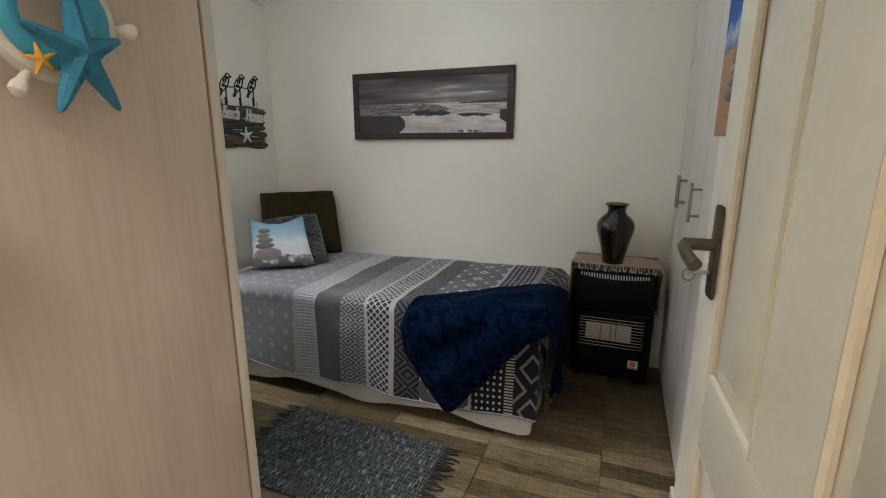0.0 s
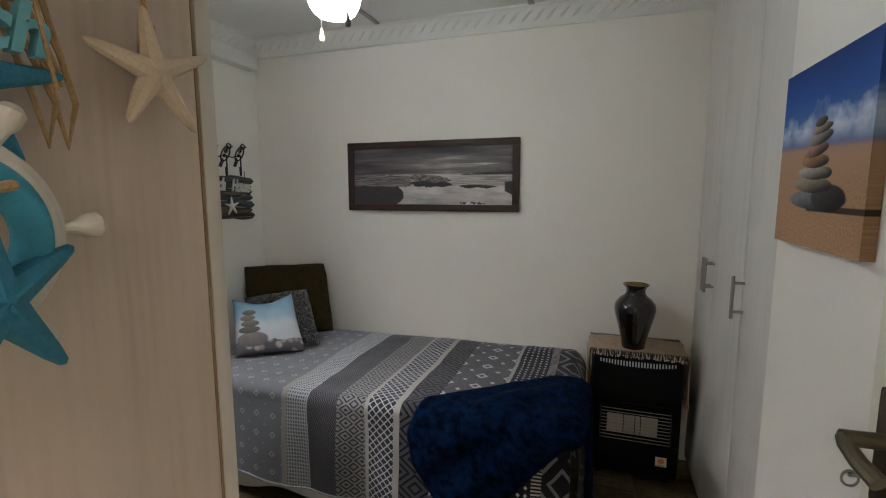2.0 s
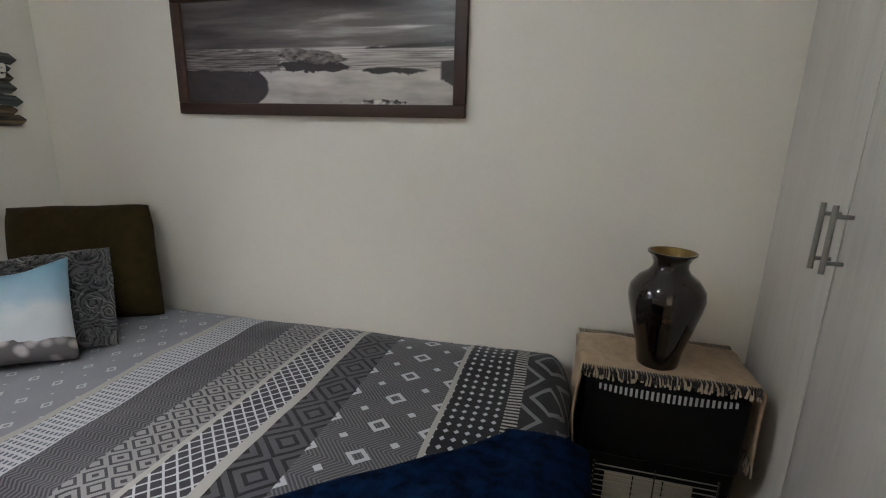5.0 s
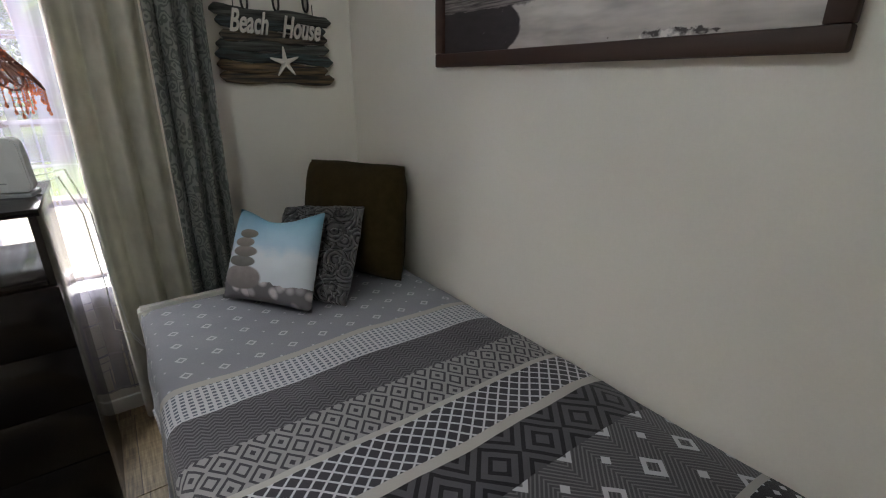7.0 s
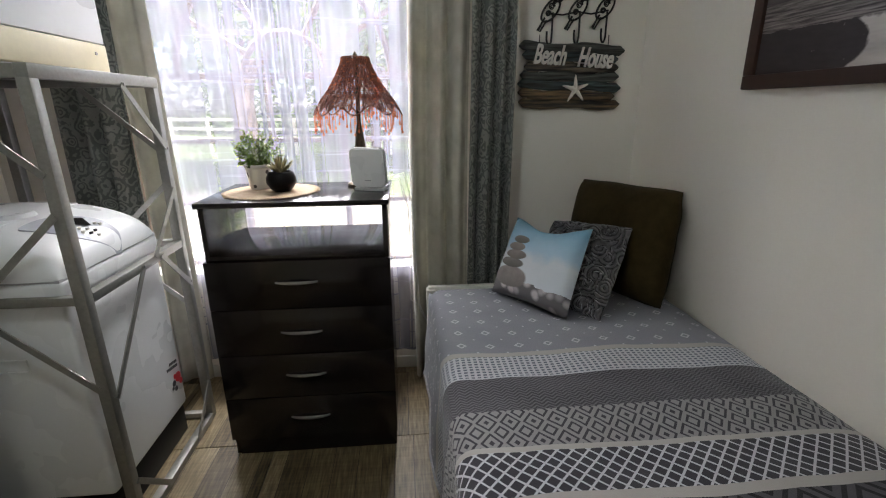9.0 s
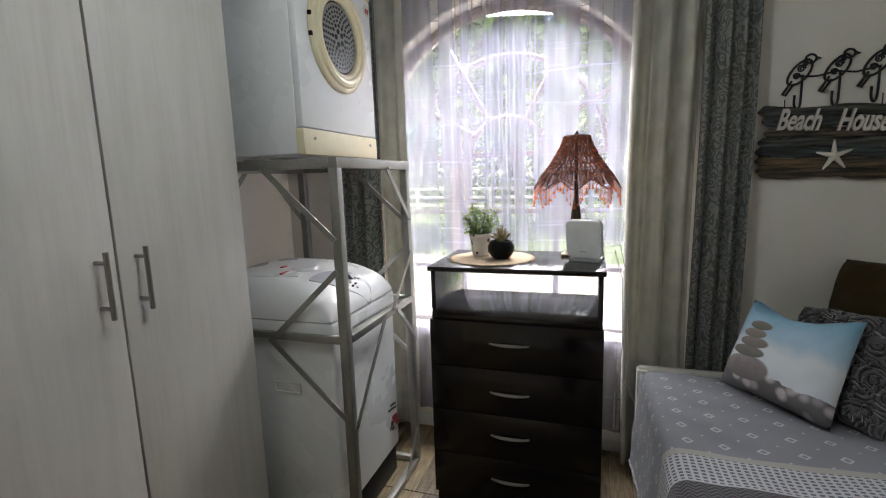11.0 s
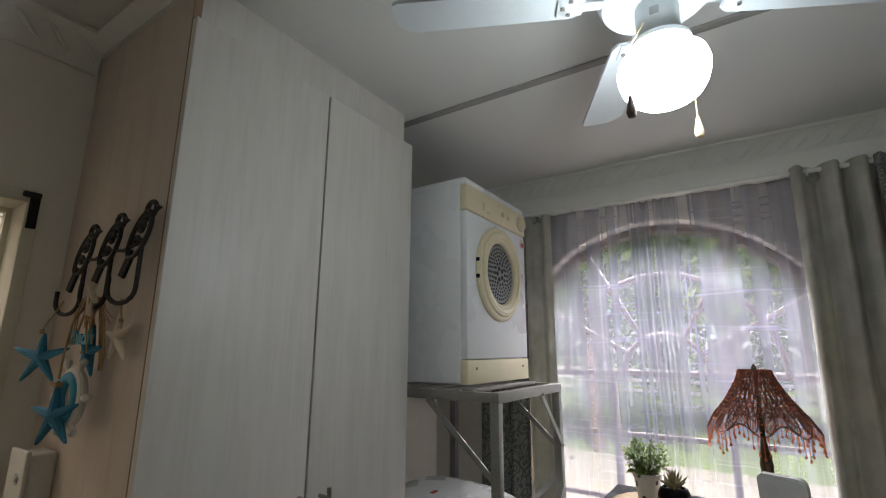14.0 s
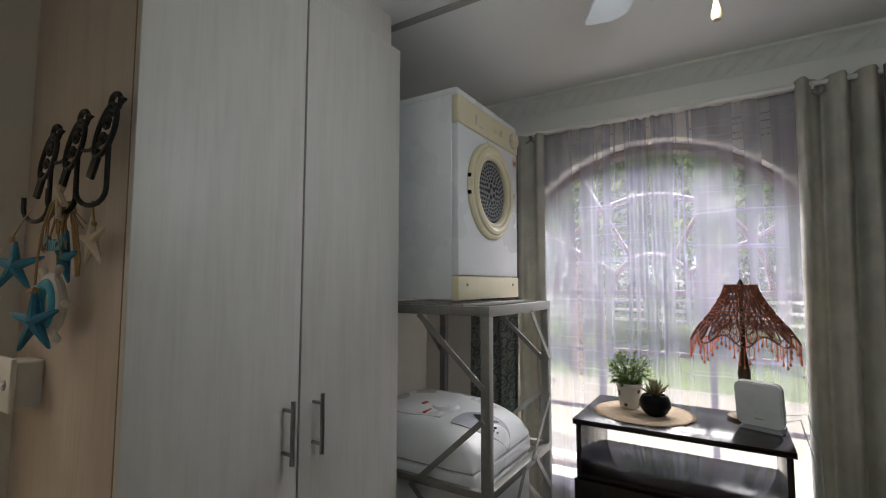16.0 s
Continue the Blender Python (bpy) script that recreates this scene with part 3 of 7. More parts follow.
    col = lay(col, 0.70, 1.01, wavy(0.515, 0.0, 0.85, 0.0, 0.0), wavy(0.550, 0.14, 0.85, 0.03, 0.02), deep)
    col = lay(col, -0.01, 1.01, -0.01, wavy(0.325, 0.02, 0.5, 0.03, 0.02), pool)
    col = lay(col, 0.66, 0.97, wavy(0.290, 0.03, 0.80, 0.10, 0.02), wavy(0.345, -0.16, 0.80, 0.03, 0.02), deep)
    col = lay(col, -0.01, 0.385, wavy(0.300, 0.10, 0.20, 0.05, 0.04), wavy(0.530, -0.10, 0.20, 0.06, 0.03), strata)
    round_end = g.m("SUBTRACT", 0.335, g.m("MULTIPLY", g.m("MULTIPLY", g.m("SUBTRACT", y, 0.17), g.m("SUBTRACT", y, 0.17)), 1.6))
    dark_in = g.m("MULTIPLY", g.step(g.m("SUBTRACT", g.m("ADD", round_end, g.m("MULTIPLY", n3, 0.02)), x), -0.004, 0.004), g.m("LESS_THAN", y, wavy(0.325, -0.05, 0.2, 0.05, 0.03)))
    col = g.mix(dark_in, col, deep)
    col = lay(col, 0.355, 0.665, wavy(0.315, 0.02, 0.50, 0.16, 0.06), wavy(0.420, -0.06, 0.50, 0.05, 0.04), deep)
    col = lay(col, 0.362, 0.665, wavy(0.405, -0.16, 0.50, 0.10, 0.05), wavy(0.515, -0.33, 0.50, 0.10, 0.06), crag)
    col = lay(col, 0.955, 1.01, wavy(0.20, -1.2, 0.98, 0.06, 0.04), wavy(0.40, 0.5, 0.98, 0.04, 0.03), deep)
    foam = g.m("MULTIPLY", g.step(g.m("ADD", n3, g.m("MULTIPLY", g.step(far_from(0.75, 0.03, 6.0, 14.0), 1.0, 0.0), 0.5)), 0.22, 0.30), 1.0)
    col = g.mix(foam, col, g.mix(g.step(n2, -0.05, 0.05), (0.05, 0.04, 0.04), (0.70, 0.66, 0.62)))
    g.set(color=col, rough=0.35, spec=0.4)
    return g.mat


M_SEA = seascape_print()


def driftwood_mat():
    g = Graph("weathered driftwood")
    k = g.noise(9, 5, stretch=(1, 0.5, 9))
    tone = g.ramp(g.random(), (0.0, (0.080, 0.125, 0.125)), (0.35, (0.23, 0.15, 0.070)), (0.7, (0.065, 0.115, 0.130)), (1.0, (0.30, 0.195, 0.090)))
    g.set(color=g.mix(g.step(k, 0.40, 0.66), shade((0.03, 0.027, 0.025), 1), tone), rough=0.85)
    g.bump(k, 0.8, 0.008)
    return g.mat


M_DRIFT = driftwood_mat()


def rag_mat():
    g = Graph("grey-blue rag weave")
    k = g.noise(1.0, 3, stretch=(150, 22, 1))
    g.set(color=g.ramp(k, (0.36, (0.006, 0.007, 0.008)), (0.50, (0.030, 0.038, 0.041)), (0.60, (0.085, 0.105, 0.108)), (0.67, (0.34, 0.35, 0.34))), rough=0.95, sheen=0.2, spec=0.15)
    g.bump(k, 1.0, 0.012)
    return g.mat


M_RAG = rag_mat()


def floor_tile_mat():
    """Porcelain printed as old sawn boards: strips of differing brown with saw marks."""
    g = Graph("wood-look floor tile")
    x, y, z = g.xyz()
    r = g.random()
    strip = g.m("FLOOR", g.m("DIVIDE", g.m("ADD", y, g.m("MULTIPLY", r, 5.0)), 0.094))
    hsh = g.m("FRACT", g.m("MULTIPLY", g.m("SINE", g.m("ADD", g.m("MULTIPLY", strip, 12.98), g.m("MULTIPLY", r, 78.2))), 437.5))
    grain = g.noise(6, 5, stretch=(1.6, 16, 1))
    saw = g.noise(4, 3, stretch=(22, 1.2, 1))
    k = g.m("ADD", g.m("MULTIPLY", hsh, 0.26), g.m("ADD", g.m("MULTIPLY", grain, 0.70), g.m("MULTIPLY", saw, 0.22)))
    col = g.ramp(k, (0.38, (0.040, 0.027, 0.012)), (0.54, (0.125, 0.090, 0.044)), (0.68, (0.22, 0.168, 0.092)), (0.84, (0.36, 0.30, 0.19)))
    seam = g.m("LESS_THAN", g.m("FRACT", g.m("DIVIDE", g.m("ADD", y, g.m("MULTIPLY", r, 5.0)), 0.094)), 0.03)
    g.set(color=g.mix(seam, col, (0.04, 0.027, 0.016)), rough=g.m("ADD", 0.30, g.m("MULTIPLY", grain, 0.25)))
    g.bump(g.m("ADD", grain, saw), 0.2, 0.003)
    return g.mat


M_TILE = floor_tile_mat()
M_GROUT = plain("floor grout", (0.14, 0.115, 0.085), 0.9)


def vase_mat():
    g = Graph("dark glazed vase")
    v = g.noise(26, 4)
    g.set(color=g.ramp(v, (0.40, (0.005, 0.0035, 0.003)), (0.60, (0.014, 0.007, 0.005)), (0.72, (0.05, 0.022, 0.015))), rough=0.10, coat=0.5)
    g.bump(v, 0.15, 0.004)
    return g.mat


M_VASE = vase_mat()


def pot_mat():
    g = Graph("spotted glazed pot")
    d = g.voronoi(34)
    g.set(color=g.mix(g.m("LESS_THAN", d, 0.30), (0.60, 0.58, 0.52), (0.035, 0.028, 0.025)), rough=0.35)
    return g.mat


M_POT = pot_mat()


def leaf_far():
    g = Graph("sunlit foliage")
    g.set(color=g.ramp(g.island(), (0.0, (0.05, 0.10, 0.018)), (0.6, (0.12, 0.20, 0.04)), (1.0, (0.24, 0.32, 0.08))), rough=0.7)
    return g.mat


M_FOLIAGE = leaf_far()
M_GLASS = Graph("window glass")
M_GLASS.set(color=(1, 1, 1), rough=0.0)
M_GLASS.bsdf.inputs["Transmission Weight"].default_value = 1.0
M_GLASS = M_GLASS.mat

# ---- the room's shell ----
XW, XE, YN, YS, ZC = -2.447, 0.115, 2.955, 0.31, 2.30
DX0, DX1, DZ = -0.640, 0.070, 1.835      # doorway in the south wall
WC, WS, WR, WB = 1.45, 1.355, 0.672, 0.52  # arched window: centre, springing, radius, sill

floor_ob = part("floor", one_box(-2.63, 0.75, -1.25, 3.1, -0.12, -0.012), M_GROUT, label="grouted bed under wood-look floor tiles", category="floor", kind="structure", smooth=0)
part("wall_north", one_box(-2.63, 0.75, YN, 3.12, -0.01, 2.42), M_WALL, label="off-white painted plaster wall behind the bed", category="wall", kind="structure", smooth=0)
part("wall_east", one_box(0.105, 0.25, 0.16, 1.885, -0.01, 2.42), M_WALL, label="off-white painted wall beside the door", category="wall", kind="structure", smooth=0)
part("wall_cupboard_back", one_box(0.65, 0.75, 1.70, 3.1, -0.01, 2.42), M_WALL, label="plain wall behind the built-in cupboard", category="wall", kind="structure", smooth=0)
part("wall_south", boxes((-2.63, DX0, 0.16, YS, -0.01, 2.42), (DX0, DX1, 0.16, YS, DZ, 2.42), (DX1, 0.105, 0.16, YS, -0.01, 2.42)), M_WALL,
     label="off-white painted wall with the doorway", category="wall", kind="structure", smooth=0)


def window_wall():
    """West wall with a round-headed opening cut through its thickness."""
    bm = bmesh.new()
    hole = [(WC - WR, WB), (WC - WR, WS)] + [(WC - WR * math.cos(math.pi * i / 32), WS + WR * math.sin(math.pi * i / 32)) for i in range(1, 32)] + [(WC + WR, WS), (WC + WR, WB)]
    n = len(hole)
    xs = (XW, -2.63)
    box(bm, -2.63, XW, 0.16, WC - WR, -0.01, 2.42)
    box(bm, -2.63, XW, WC + WR, YN, -0.01, 2.42)
    box(bm, -2.63, XW, WC - WR, WC + WR, -0.01, WB)
    head = hole[1:-1]
    rows = [[(bm.verts.new((x, y, z)), bm.verts.new((x, y, 2.42))) for y, z in head] for x in xs]
    for k in range(len(head) - 1):
        for r in rows:
            bm.faces.new((r[k][0], r[k + 1][0], r[k + 1][1], r[k][1]))
        bm.faces.new((rows[0][k][0], rows[0][k + 1][0], rows[1][k + 1][0], rows[1][k][0]))
        bm.faces.new((rows[0][k][1], rows[0][k + 1][1], rows[1][k + 1][1], rows[1][k][1]))
    return bm


part("wall_west", window_wall(), M_WALL, label="off-white painted wall with an arched window", category="wall", kind="structure", smooth=0)
part("ceiling", one_box(-2.63, 0.75, 0.16, 3.12, ZC, 2.42), M_CEIL, label="pale painted board ceiling", category="ceiling", kind="structure", smooth=0)
for x in (-0.70, -1.545):
    part("ceiling_batten", one_box(x - 0.014, x + 0.014, YS, YN - 0.07, ZC - 0.007, ZC + 0.002, bevel=0.002), M_BATTEN, label="flat grey strip over a ceiling board joint", category="trim", kind="structure")


def cornice(name, p0, p1, inward, wide=0.075, high=0.085, twist=True):
    """Coved cornice with a rope-like relief along its face."""
    bm = bmesh.new()
    p0, p1, inward = Vector(p0), Vector(p1), Vector(inward)
    prof = [(0, -high - 0.012), (0.010, -high - 0.012), (0.012, -high), (0.020, -high * 0.86), (0.028, -high * 0.60), (0.045, -high * 0.34), (wide - 0.012, -0.014), (wide, -0.012), (wide, 0.001), (0, 0.001)]
    rings = [[bm.verts.new(p + inward * a + Vector((0, 0, b))) for a, b in prof] for p in (p0, p1)]
    for k in range(len(prof)):
        j = (k + 1) % len(prof)
        bm.faces.new((rings[0][k], rings[0][j], rings[1][j], rings[1][k]))
    bm.faces.new(rings[0])
    bm.faces.new(rings[1][::-1])
    ob = part(name, bm, M_CORNICE, label="coved plaster cornice with a twisted leaf relief", category="cornice", kind="structure", smooth=50)
    if twist:
        L = (p1 - p0).length
        d = (p1 - p0).normalized()
        rb = bmesh.new()
        n = int(L / 0.062)
        for i in range(n):
            a = p0 + d * (i + 0.5) * L / n
            base = a + inward * 0.036 + Vector((0, 0, -high * 0.52))
            along = d * 0.030 + (inward * 0.014 + Vector((0, 0, 0.022)))
            tube(rb, [base - along, base - along * 0.4 + Vector((0, 0, -0.003)), base + along * 0.4 + Vector((0, 0, 0.003)), base + along], 0.0075, 6, taper=lambda s: 0.35 + 0.65 * math.sin(math.pi * s))
        part("relief", rb, M_CORNICE, ob)
    return ob


cornice("cornice_north", (XW, YN, ZC), (XE, YN, ZC), (0, -1, 0))
cornice("cornice_west", (XW, YS, ZC), (XW, YN, ZC), (1, 0, 0))
cornice("cornice_south", (-0.70, YS, ZC), (XE - 0.01, YS, ZC), (0, 1, 0))
cornice("cornice_panel", (-0.71, YS, ZC), (-0.71, 0.79, ZC), (1, 0, 0), wide=0.03, high=0.03, twist=False)
part("trim_beam", one_box(XW, -2.372, 0.62, YN - 0.06, 2.118, 2.200, bevel=0.004), M_TRIM, label="white board above the curtain rail", category="trim", kind="structure")
for row in ((XW, -2.10, YN - 0.012, YN, 0, 0.06), (XW, XW + 0.012, 0.32, YN - 0.02, 0, 0.06), (0.093, 0.105, 1.20, 1.885, 0, 0.06)):
    part("baseboard", one_box(*row, bevel=0.002), M_TRIM, label="low white painted skirting", category="baseboard", kind="structure")

# hall behind the doorway
part("wall_hall_south", one_box(-0.90, 0.75, -1.25, -1.10, -0.01, 2.42), M_WALL, label="plain hall wall", category="wall", kind="structure", smooth=0)
part("wall_hall_west", one_box(-0.90, -0.752, -1.10, 0.16, -0.01, 2.42), M_WALL, label="painted hall wall beside the doorway", category="wall", kind="structure", smooth=0)
part("wall_hall_east", one_box(0.65, 0.75, -1.10, 0.16, -0.01, 2.42), M_WALL, label="plain hall wall", category="wall", kind="structure", smooth=0)
part("ceiling_hall", one_box(-0.90, 0.75, -1.25, 0.16, ZC + 0.02, 2.42), M_CEIL, label="plain hall ceiling", category="ceiling", kind="structure", smooth=0)


def door_frame():
    f = thing("door_frame", (DX0 + DX1) / 2, 0.235, 0, "cream painted timber door frame round the doorway", "door frame", kind="structure")
    for a, b in ((DX0, DX0 + 0.028), (DX1 - 0.028, DX1)):
        part("jamb", one_box(a, b, 0.155, YS + 0.008, 0, DZ, bevel=0.003), M_CREAM, f)
    part("head", one_box(DX0, DX1, 0.155, YS + 0.008, DZ - 0.03, DZ + 0.004, bevel=0.003), M_CREAM, f)
    part("stop", boxes((DX0 + 0.028, DX0 + 0.04, 0.19, 0.215, 0, DZ - 0.03), (DX1 - 0.04, DX1 - 0.028, 0.19, 0.215, 0, DZ - 0.03), (DX0 + 0.04, DX1 - 0.04, 0.19, 0.215, DZ - 0.042, DZ - 0.03)), M_CREAM, f)
    # black over-door hook hanging on the head
    hk = thing("over_door_hook", DX0 + 0.016, YS + 0.01, DZ - 0.10, "black metal bracket fixed at the door frame's top", "hook")
    part("strap", one_box(DX0 + 0.004, DX0 + 0.024, YS + 0.009, YS + 0.017, DZ - 0.095, DZ - 0.005, bevel=0.002), M_BLACKIRON, hk)
    part("clip", one_box(DX0 + 0.004, DX0 + 0.040, YS + 0.009, YS + 0.022, DZ - 0.018, DZ - 0.004, bevel=0.003), M_BLACKIRON, hk)


door_frame()


def hall_door():
    """A closed door with a stepped surround in the hall's side wall."""
    n, f, h, x = -0.392, -0.985, 1.872, -0.752
    d = thing("door_2", x, (n + f) / 2, 0, "cream hall door in a stepped white surround", "door", kind="structure")
    part("leaf", one_box(x - 0.02, x + 0.010, f, n, 0, h, bevel=0.003), M_CREAM, d)
    for a, b, t in ((0.0, 0.030, 0.020), (0.030, 0.052, 0.030), (0.052, 0.078, 0.024), (0.078, 0.112, 0.034)):
        part("surround", boxes((x - 0.004, x + t, n + a, n + b, 0, h + b * 0.55), (x - 0.004, x + t, f - b, f - a, 0, h + b * 0.55), (x - 0.004, x + t, f - a, n + a, h + a * 0.55, h + b * 0.55)), M_TRIM, d)
    for y0, y1 in ((f + 0.07, (n + f) / 2 - 0.03), ((n + f) / 2 + 0.03, n - 0.07)):
        for z0, z1 in ((0.2, 0.8), (0.98, h - 0.12)):
            part("panel", one_box(x + 0.004, x + 0.016, y0, y1, z0, z1, bevel=0.005), M_CREAM, d)
    for z in (0.25, 1.66):
        part("hinge", disc_bar(bmesh.new(), (x + 0.014, f + 0.004, z), (x + 0.014, f + 0.004, z + 0.08), 0.006), M_STEEL, d)


hall_door()


def room_door():
    """The open door, turned back along the east wall."""
    hx, hy = DX1 - 0.022, YS + 0.012
    L, ang = 0.850, math.atan2(0.85, -0.050)
    d = thing("door_1", hx, hy, 0, "open cream panelled door with bronze lever handle and key", "door", kind="structure")
    ca, sa = math.cos(ang), math.sin(ang)

    def place(bm):
        """s along the leaf, t out of its room face, z up."""
        bm.transform(Matrix(((ca, -sa, 0, hx), (sa, ca, 0, hy), (0, 0, 1, 0), (0, 0, 0, 1))))
        return bm

    H, T = DZ - 0.035, 0.036
    st, mu = 0.082, (L - 0.082 - 0.215 - 0.150, L - 0.082 - 0.215)
    part("stile", place(one_box(0, 0.120, -T, 0, 0.006, H, bevel=0.002)), M_CREAM, d)
    part("stile", place(one_box(L - st, L, -T, 0, 0.006, H, bevel=0.002)), M_CREAM, d)
    for z0, z1 in ((0.006, 0.17), (0.735, 0.866), (H - 0.10, H)):
        part("rail", place(one_box(0.120, L - st, -T, -0.0005, z0, z1, bevel=0.002)), M_CREAM, d)
    part("mullion", place(boxes((mu[0], mu[1], -T, -0.001, 0.17, 0.735), (mu[0], mu[1], -T, -0.001, 0.866, H - 0.10))), M_CREAM, d)
    for s0, s1 in ((0.120, mu[0]), (mu[1], L - st)):
        for z0, z1 in ((0.17, 0.735), (0.866, H - 0.10)):
            bm = bmesh.new()
            box(bm, s0, s1, -T + 0.012, -0.012, z0, z1)
            box(bm, s0 + 0.035, s1 - 0.035, -T + 0.006, -0.005, z0 + 0.035, z1 - 0.035, bevel=0.006)
            part("panel", place(bm), M_CREAM, d)
            mb = bmesh.new()
            for a, b in (((s0, z0), (s0, z1)), ((s1, z1), (s1, z0))):
                tube(mb, [(a[0], -0.006, a[1]), (b[0], -0.006, b[1])], 0.0065, 6)
            part("moulding", place(mb), M_DOORLINE, d, "moulding with timber showing through")
            mb = bmesh.new()
            for zz in (z0, z1):
                tube(mb, [(s0, -0.006, zz), (s1, -0.006, zz)], 0.0068, 6)
            part("moulding", place(mb), M_CREAM, d)
    sp = L - 0.048
    part("handle_plate", place(one_box(sp - 0.020, sp + 0.020, 0.0, 0.008, 0.990, 1.142, bevel=0.006)), M_BRONZE, d, "aged bronze long plate")
    hb = bmesh.new()
    disc_bar(hb, (sp, 0.006, 1.078), (sp, 0.052, 1.078), 0.010)
    tube(hb, [(sp, 0.050, 1.078), (sp - 0.012, 0.053, 1.076), (sp - 0.035, 0.050, 1.066), (sp - 0.060, 0.042, 1.056)], 0.0080, 10, taper=lambda s: 1.0 + 0.35 * s)
    lev = part("lever", place(hb), M_BRASSWORN, d, "worn brass lever")
    kb = bmesh.new()
    tube(kb, [(sp, 0.004, 1.032), (sp, 0.040, 1.031)], 0.0030, 8)
    tube(kb, [(sp, 0.038 + 0.009 * math.cos(a), 1.026 + 0.010 * math.sin(a)) for a in np.linspace(0, math.tau, 18)[:-1]], 0.0016, 6, closed=True)
    part("key", place(kb), M_STEEL, d, "small steel key with a ring")
    for z in (0.22, 0.95, 1.62):
        part("hinge", place(disc_bar(bmesh.new(), (0.0, -T - 0.006, z), (0.0, -T - 0.006, z + 0.08), 0.006)), M_STEEL, d)


room_door()


# ---- window, outside ----
def arched_window():
    w = thing("window_1", -2.55, WC, WB, "arched timber window with radiating glazing bars", "window", kind="structure")
    x0, x1 = -2.572, -2.535
    fr = bmesh.new()
    pts = [(-2.553, WC - WR + 0.02, WB + 0.02), (-2.553, WC - WR + 0.02, WS)] + [(-2.553, WC - (WR - 0.02) * math.cos(math.pi * i / 28), WS + (WR - 0.02) * math.sin(math.pi * i / 28)) for i in range(1, 28)] + [(-2.553, WC + WR - 0.02, WS), (-2.553, WC + WR - 0.02, WB + 0.02)]
    tube(fr, pts, 0.026, 6, closed=True)
    part("window_frame", fr, M_WINFRAME, w)
    part("transom", one_box(x0, x1, WC - WR, WC + WR, WS - 0.012, WS + 0.012, bevel=0.003), M_WINFRAME, w)
    for y in (WC - WR / 3, WC + WR / 3):
        part("mullion", one_box(x0, x1, y - 0.012, y + 0.012, WB, WS, bevel=0.003), M_WINFRAME, w)
    for z in (0.82, 1.09):
        part("glazing_bar", one_box(-2.562, -2.545, WC - WR, WC + WR, z - 0.010, z + 0.010), M_WINFRAME, w)
    for r in (0.44, 0.17):
        part("curved_bar", tube(bmesh.new(), [(-2.553, WC - r * math.cos(math.pi * i / 24), WS + r * math.sin(math.pi * i / 24)) for i in range(25)], 0.014, 6), M_WINFRAME, w)
    for a in (30, 61, 119, 150):
        c, s = math.cos(radians(a)), math.sin(radians(a))
        part("radial_bar", tube(bmesh.new(), [(-2.553, WC + 0.17 * c, WS + 0.17 * s), (-2.553, WC + (WR - 0.02) * c, WS + (WR - 0.02) * s)], 0.013, 6), M_WINFRAME, w)
    part("window_sill", one_box(-2.66, XW + 0.03, WC - WR - 0.02, WC + WR + 0.02, WB - 0.025, WB + 0.012, bevel=0.004), M_TRIM, w)
    gl = bmesh.new()
    vs = [gl.verts.new((-2.553, y, z)) for _, y, z in pts]
    gl.faces.new(vs)
    pane = part("pane", gl, M_GLASS, w, "clear glass", smooth=0)
    pane.visible_shadow = False


arched_window()
part("pavement", one_box(-6.2, -2.635, -30, 30, -0.26, -0.192), M_PAVING, label="sunlit pale concrete strip along the house", category="pavement", kind="structure", smooth=0)
part("ground", one_box(-90, -2.64, -60, 60, -0.25, -0.2), M_GROUND, label="sunlit rough lawn outside the window", category="lawn", kind="structure", smooth=0)


def tree(x, y, height, spread, seed, leaves=2600):
    rnd = random.Random(seed)
    t = thing("tree", x, y, -0.2, "leafy garden tree in sun behind the window", "tree", group="garden trees")
    tb = bmesh.new()
    top = Vector((x + rnd.uniform(-.3, .3), y + rnd.uniform(-.3, .3), height * 0.55))
    tube(tb, [(x, y, -0.22), (x + 0.05, y, height * 0.25), top], 0.14, 9, taper=lambda s: 1 - 0.5 * s)
    tips = []
    for k in range(9):
        a = rnd.uniform(0, math.tau)
        end = top + Vector((math.cos(a) * spread * rnd.uniform(0.4, 0.95), math.sin(a) * spread * rnd.uniform(0.4, 0.95), height * rnd.uniform(-0.12, 0.42)))
        start = Vector((x, y, height * rnd.uniform(0.25, 0.5)))
        mid = (start + end) / 2 + Vector((0, 0, 0.25))
        tube(tb, [start, mid, end], 0.055, 6, taper=lambda s: 1 - 0.75 * s)
        tips += [end, mid]
    part("trunk", tb, M_BARK, t)
    cb = bmesh.new()
    for k in range(leaves):
        c = rnd.choice(tips) + Vector((rnd.gauss(0, .34), rnd.gauss(0, .34), rnd.gauss(0, .28))) * spread * 0.45
        a = Vector((rnd.gauss(0, 1), rnd.gauss(0, 1), rnd.gauss(0, 1))).normalized()
        b = a.orthogonal().normalized()
        s = rnd.uniform(0.07, 0.15)
        cb.faces.new([cb.verts.new(c + a * s * p + b * s * q) for p, q in ((1, 0), (0, .45), (-1, 0), (0, -.45))])
    part("crown", cb, M_FOLIAGE, t, smooth=0)


for spec in ((-6.4, -0.6, 5.4, 2.6, 1, 7000), (-7.2, 3.2, 5.8, 2.7, 2, 7000), (-8.6, 1.3, 5.6, 2.6, 8, 7000), (-12.0, -2.6, 7.5, 3.6, 3, 4200), (-11.5, 1.4, 8.0, 3.8, 4, 5200), (-12.5, 6.5, 7.5, 3.6, 5, 4200), (-17.0, 3.6, 9.0, 4.4, 6, 5200), (-17.0, -2.0, 9.0, 4.4, 7, 5200)):
    tree(*spec)


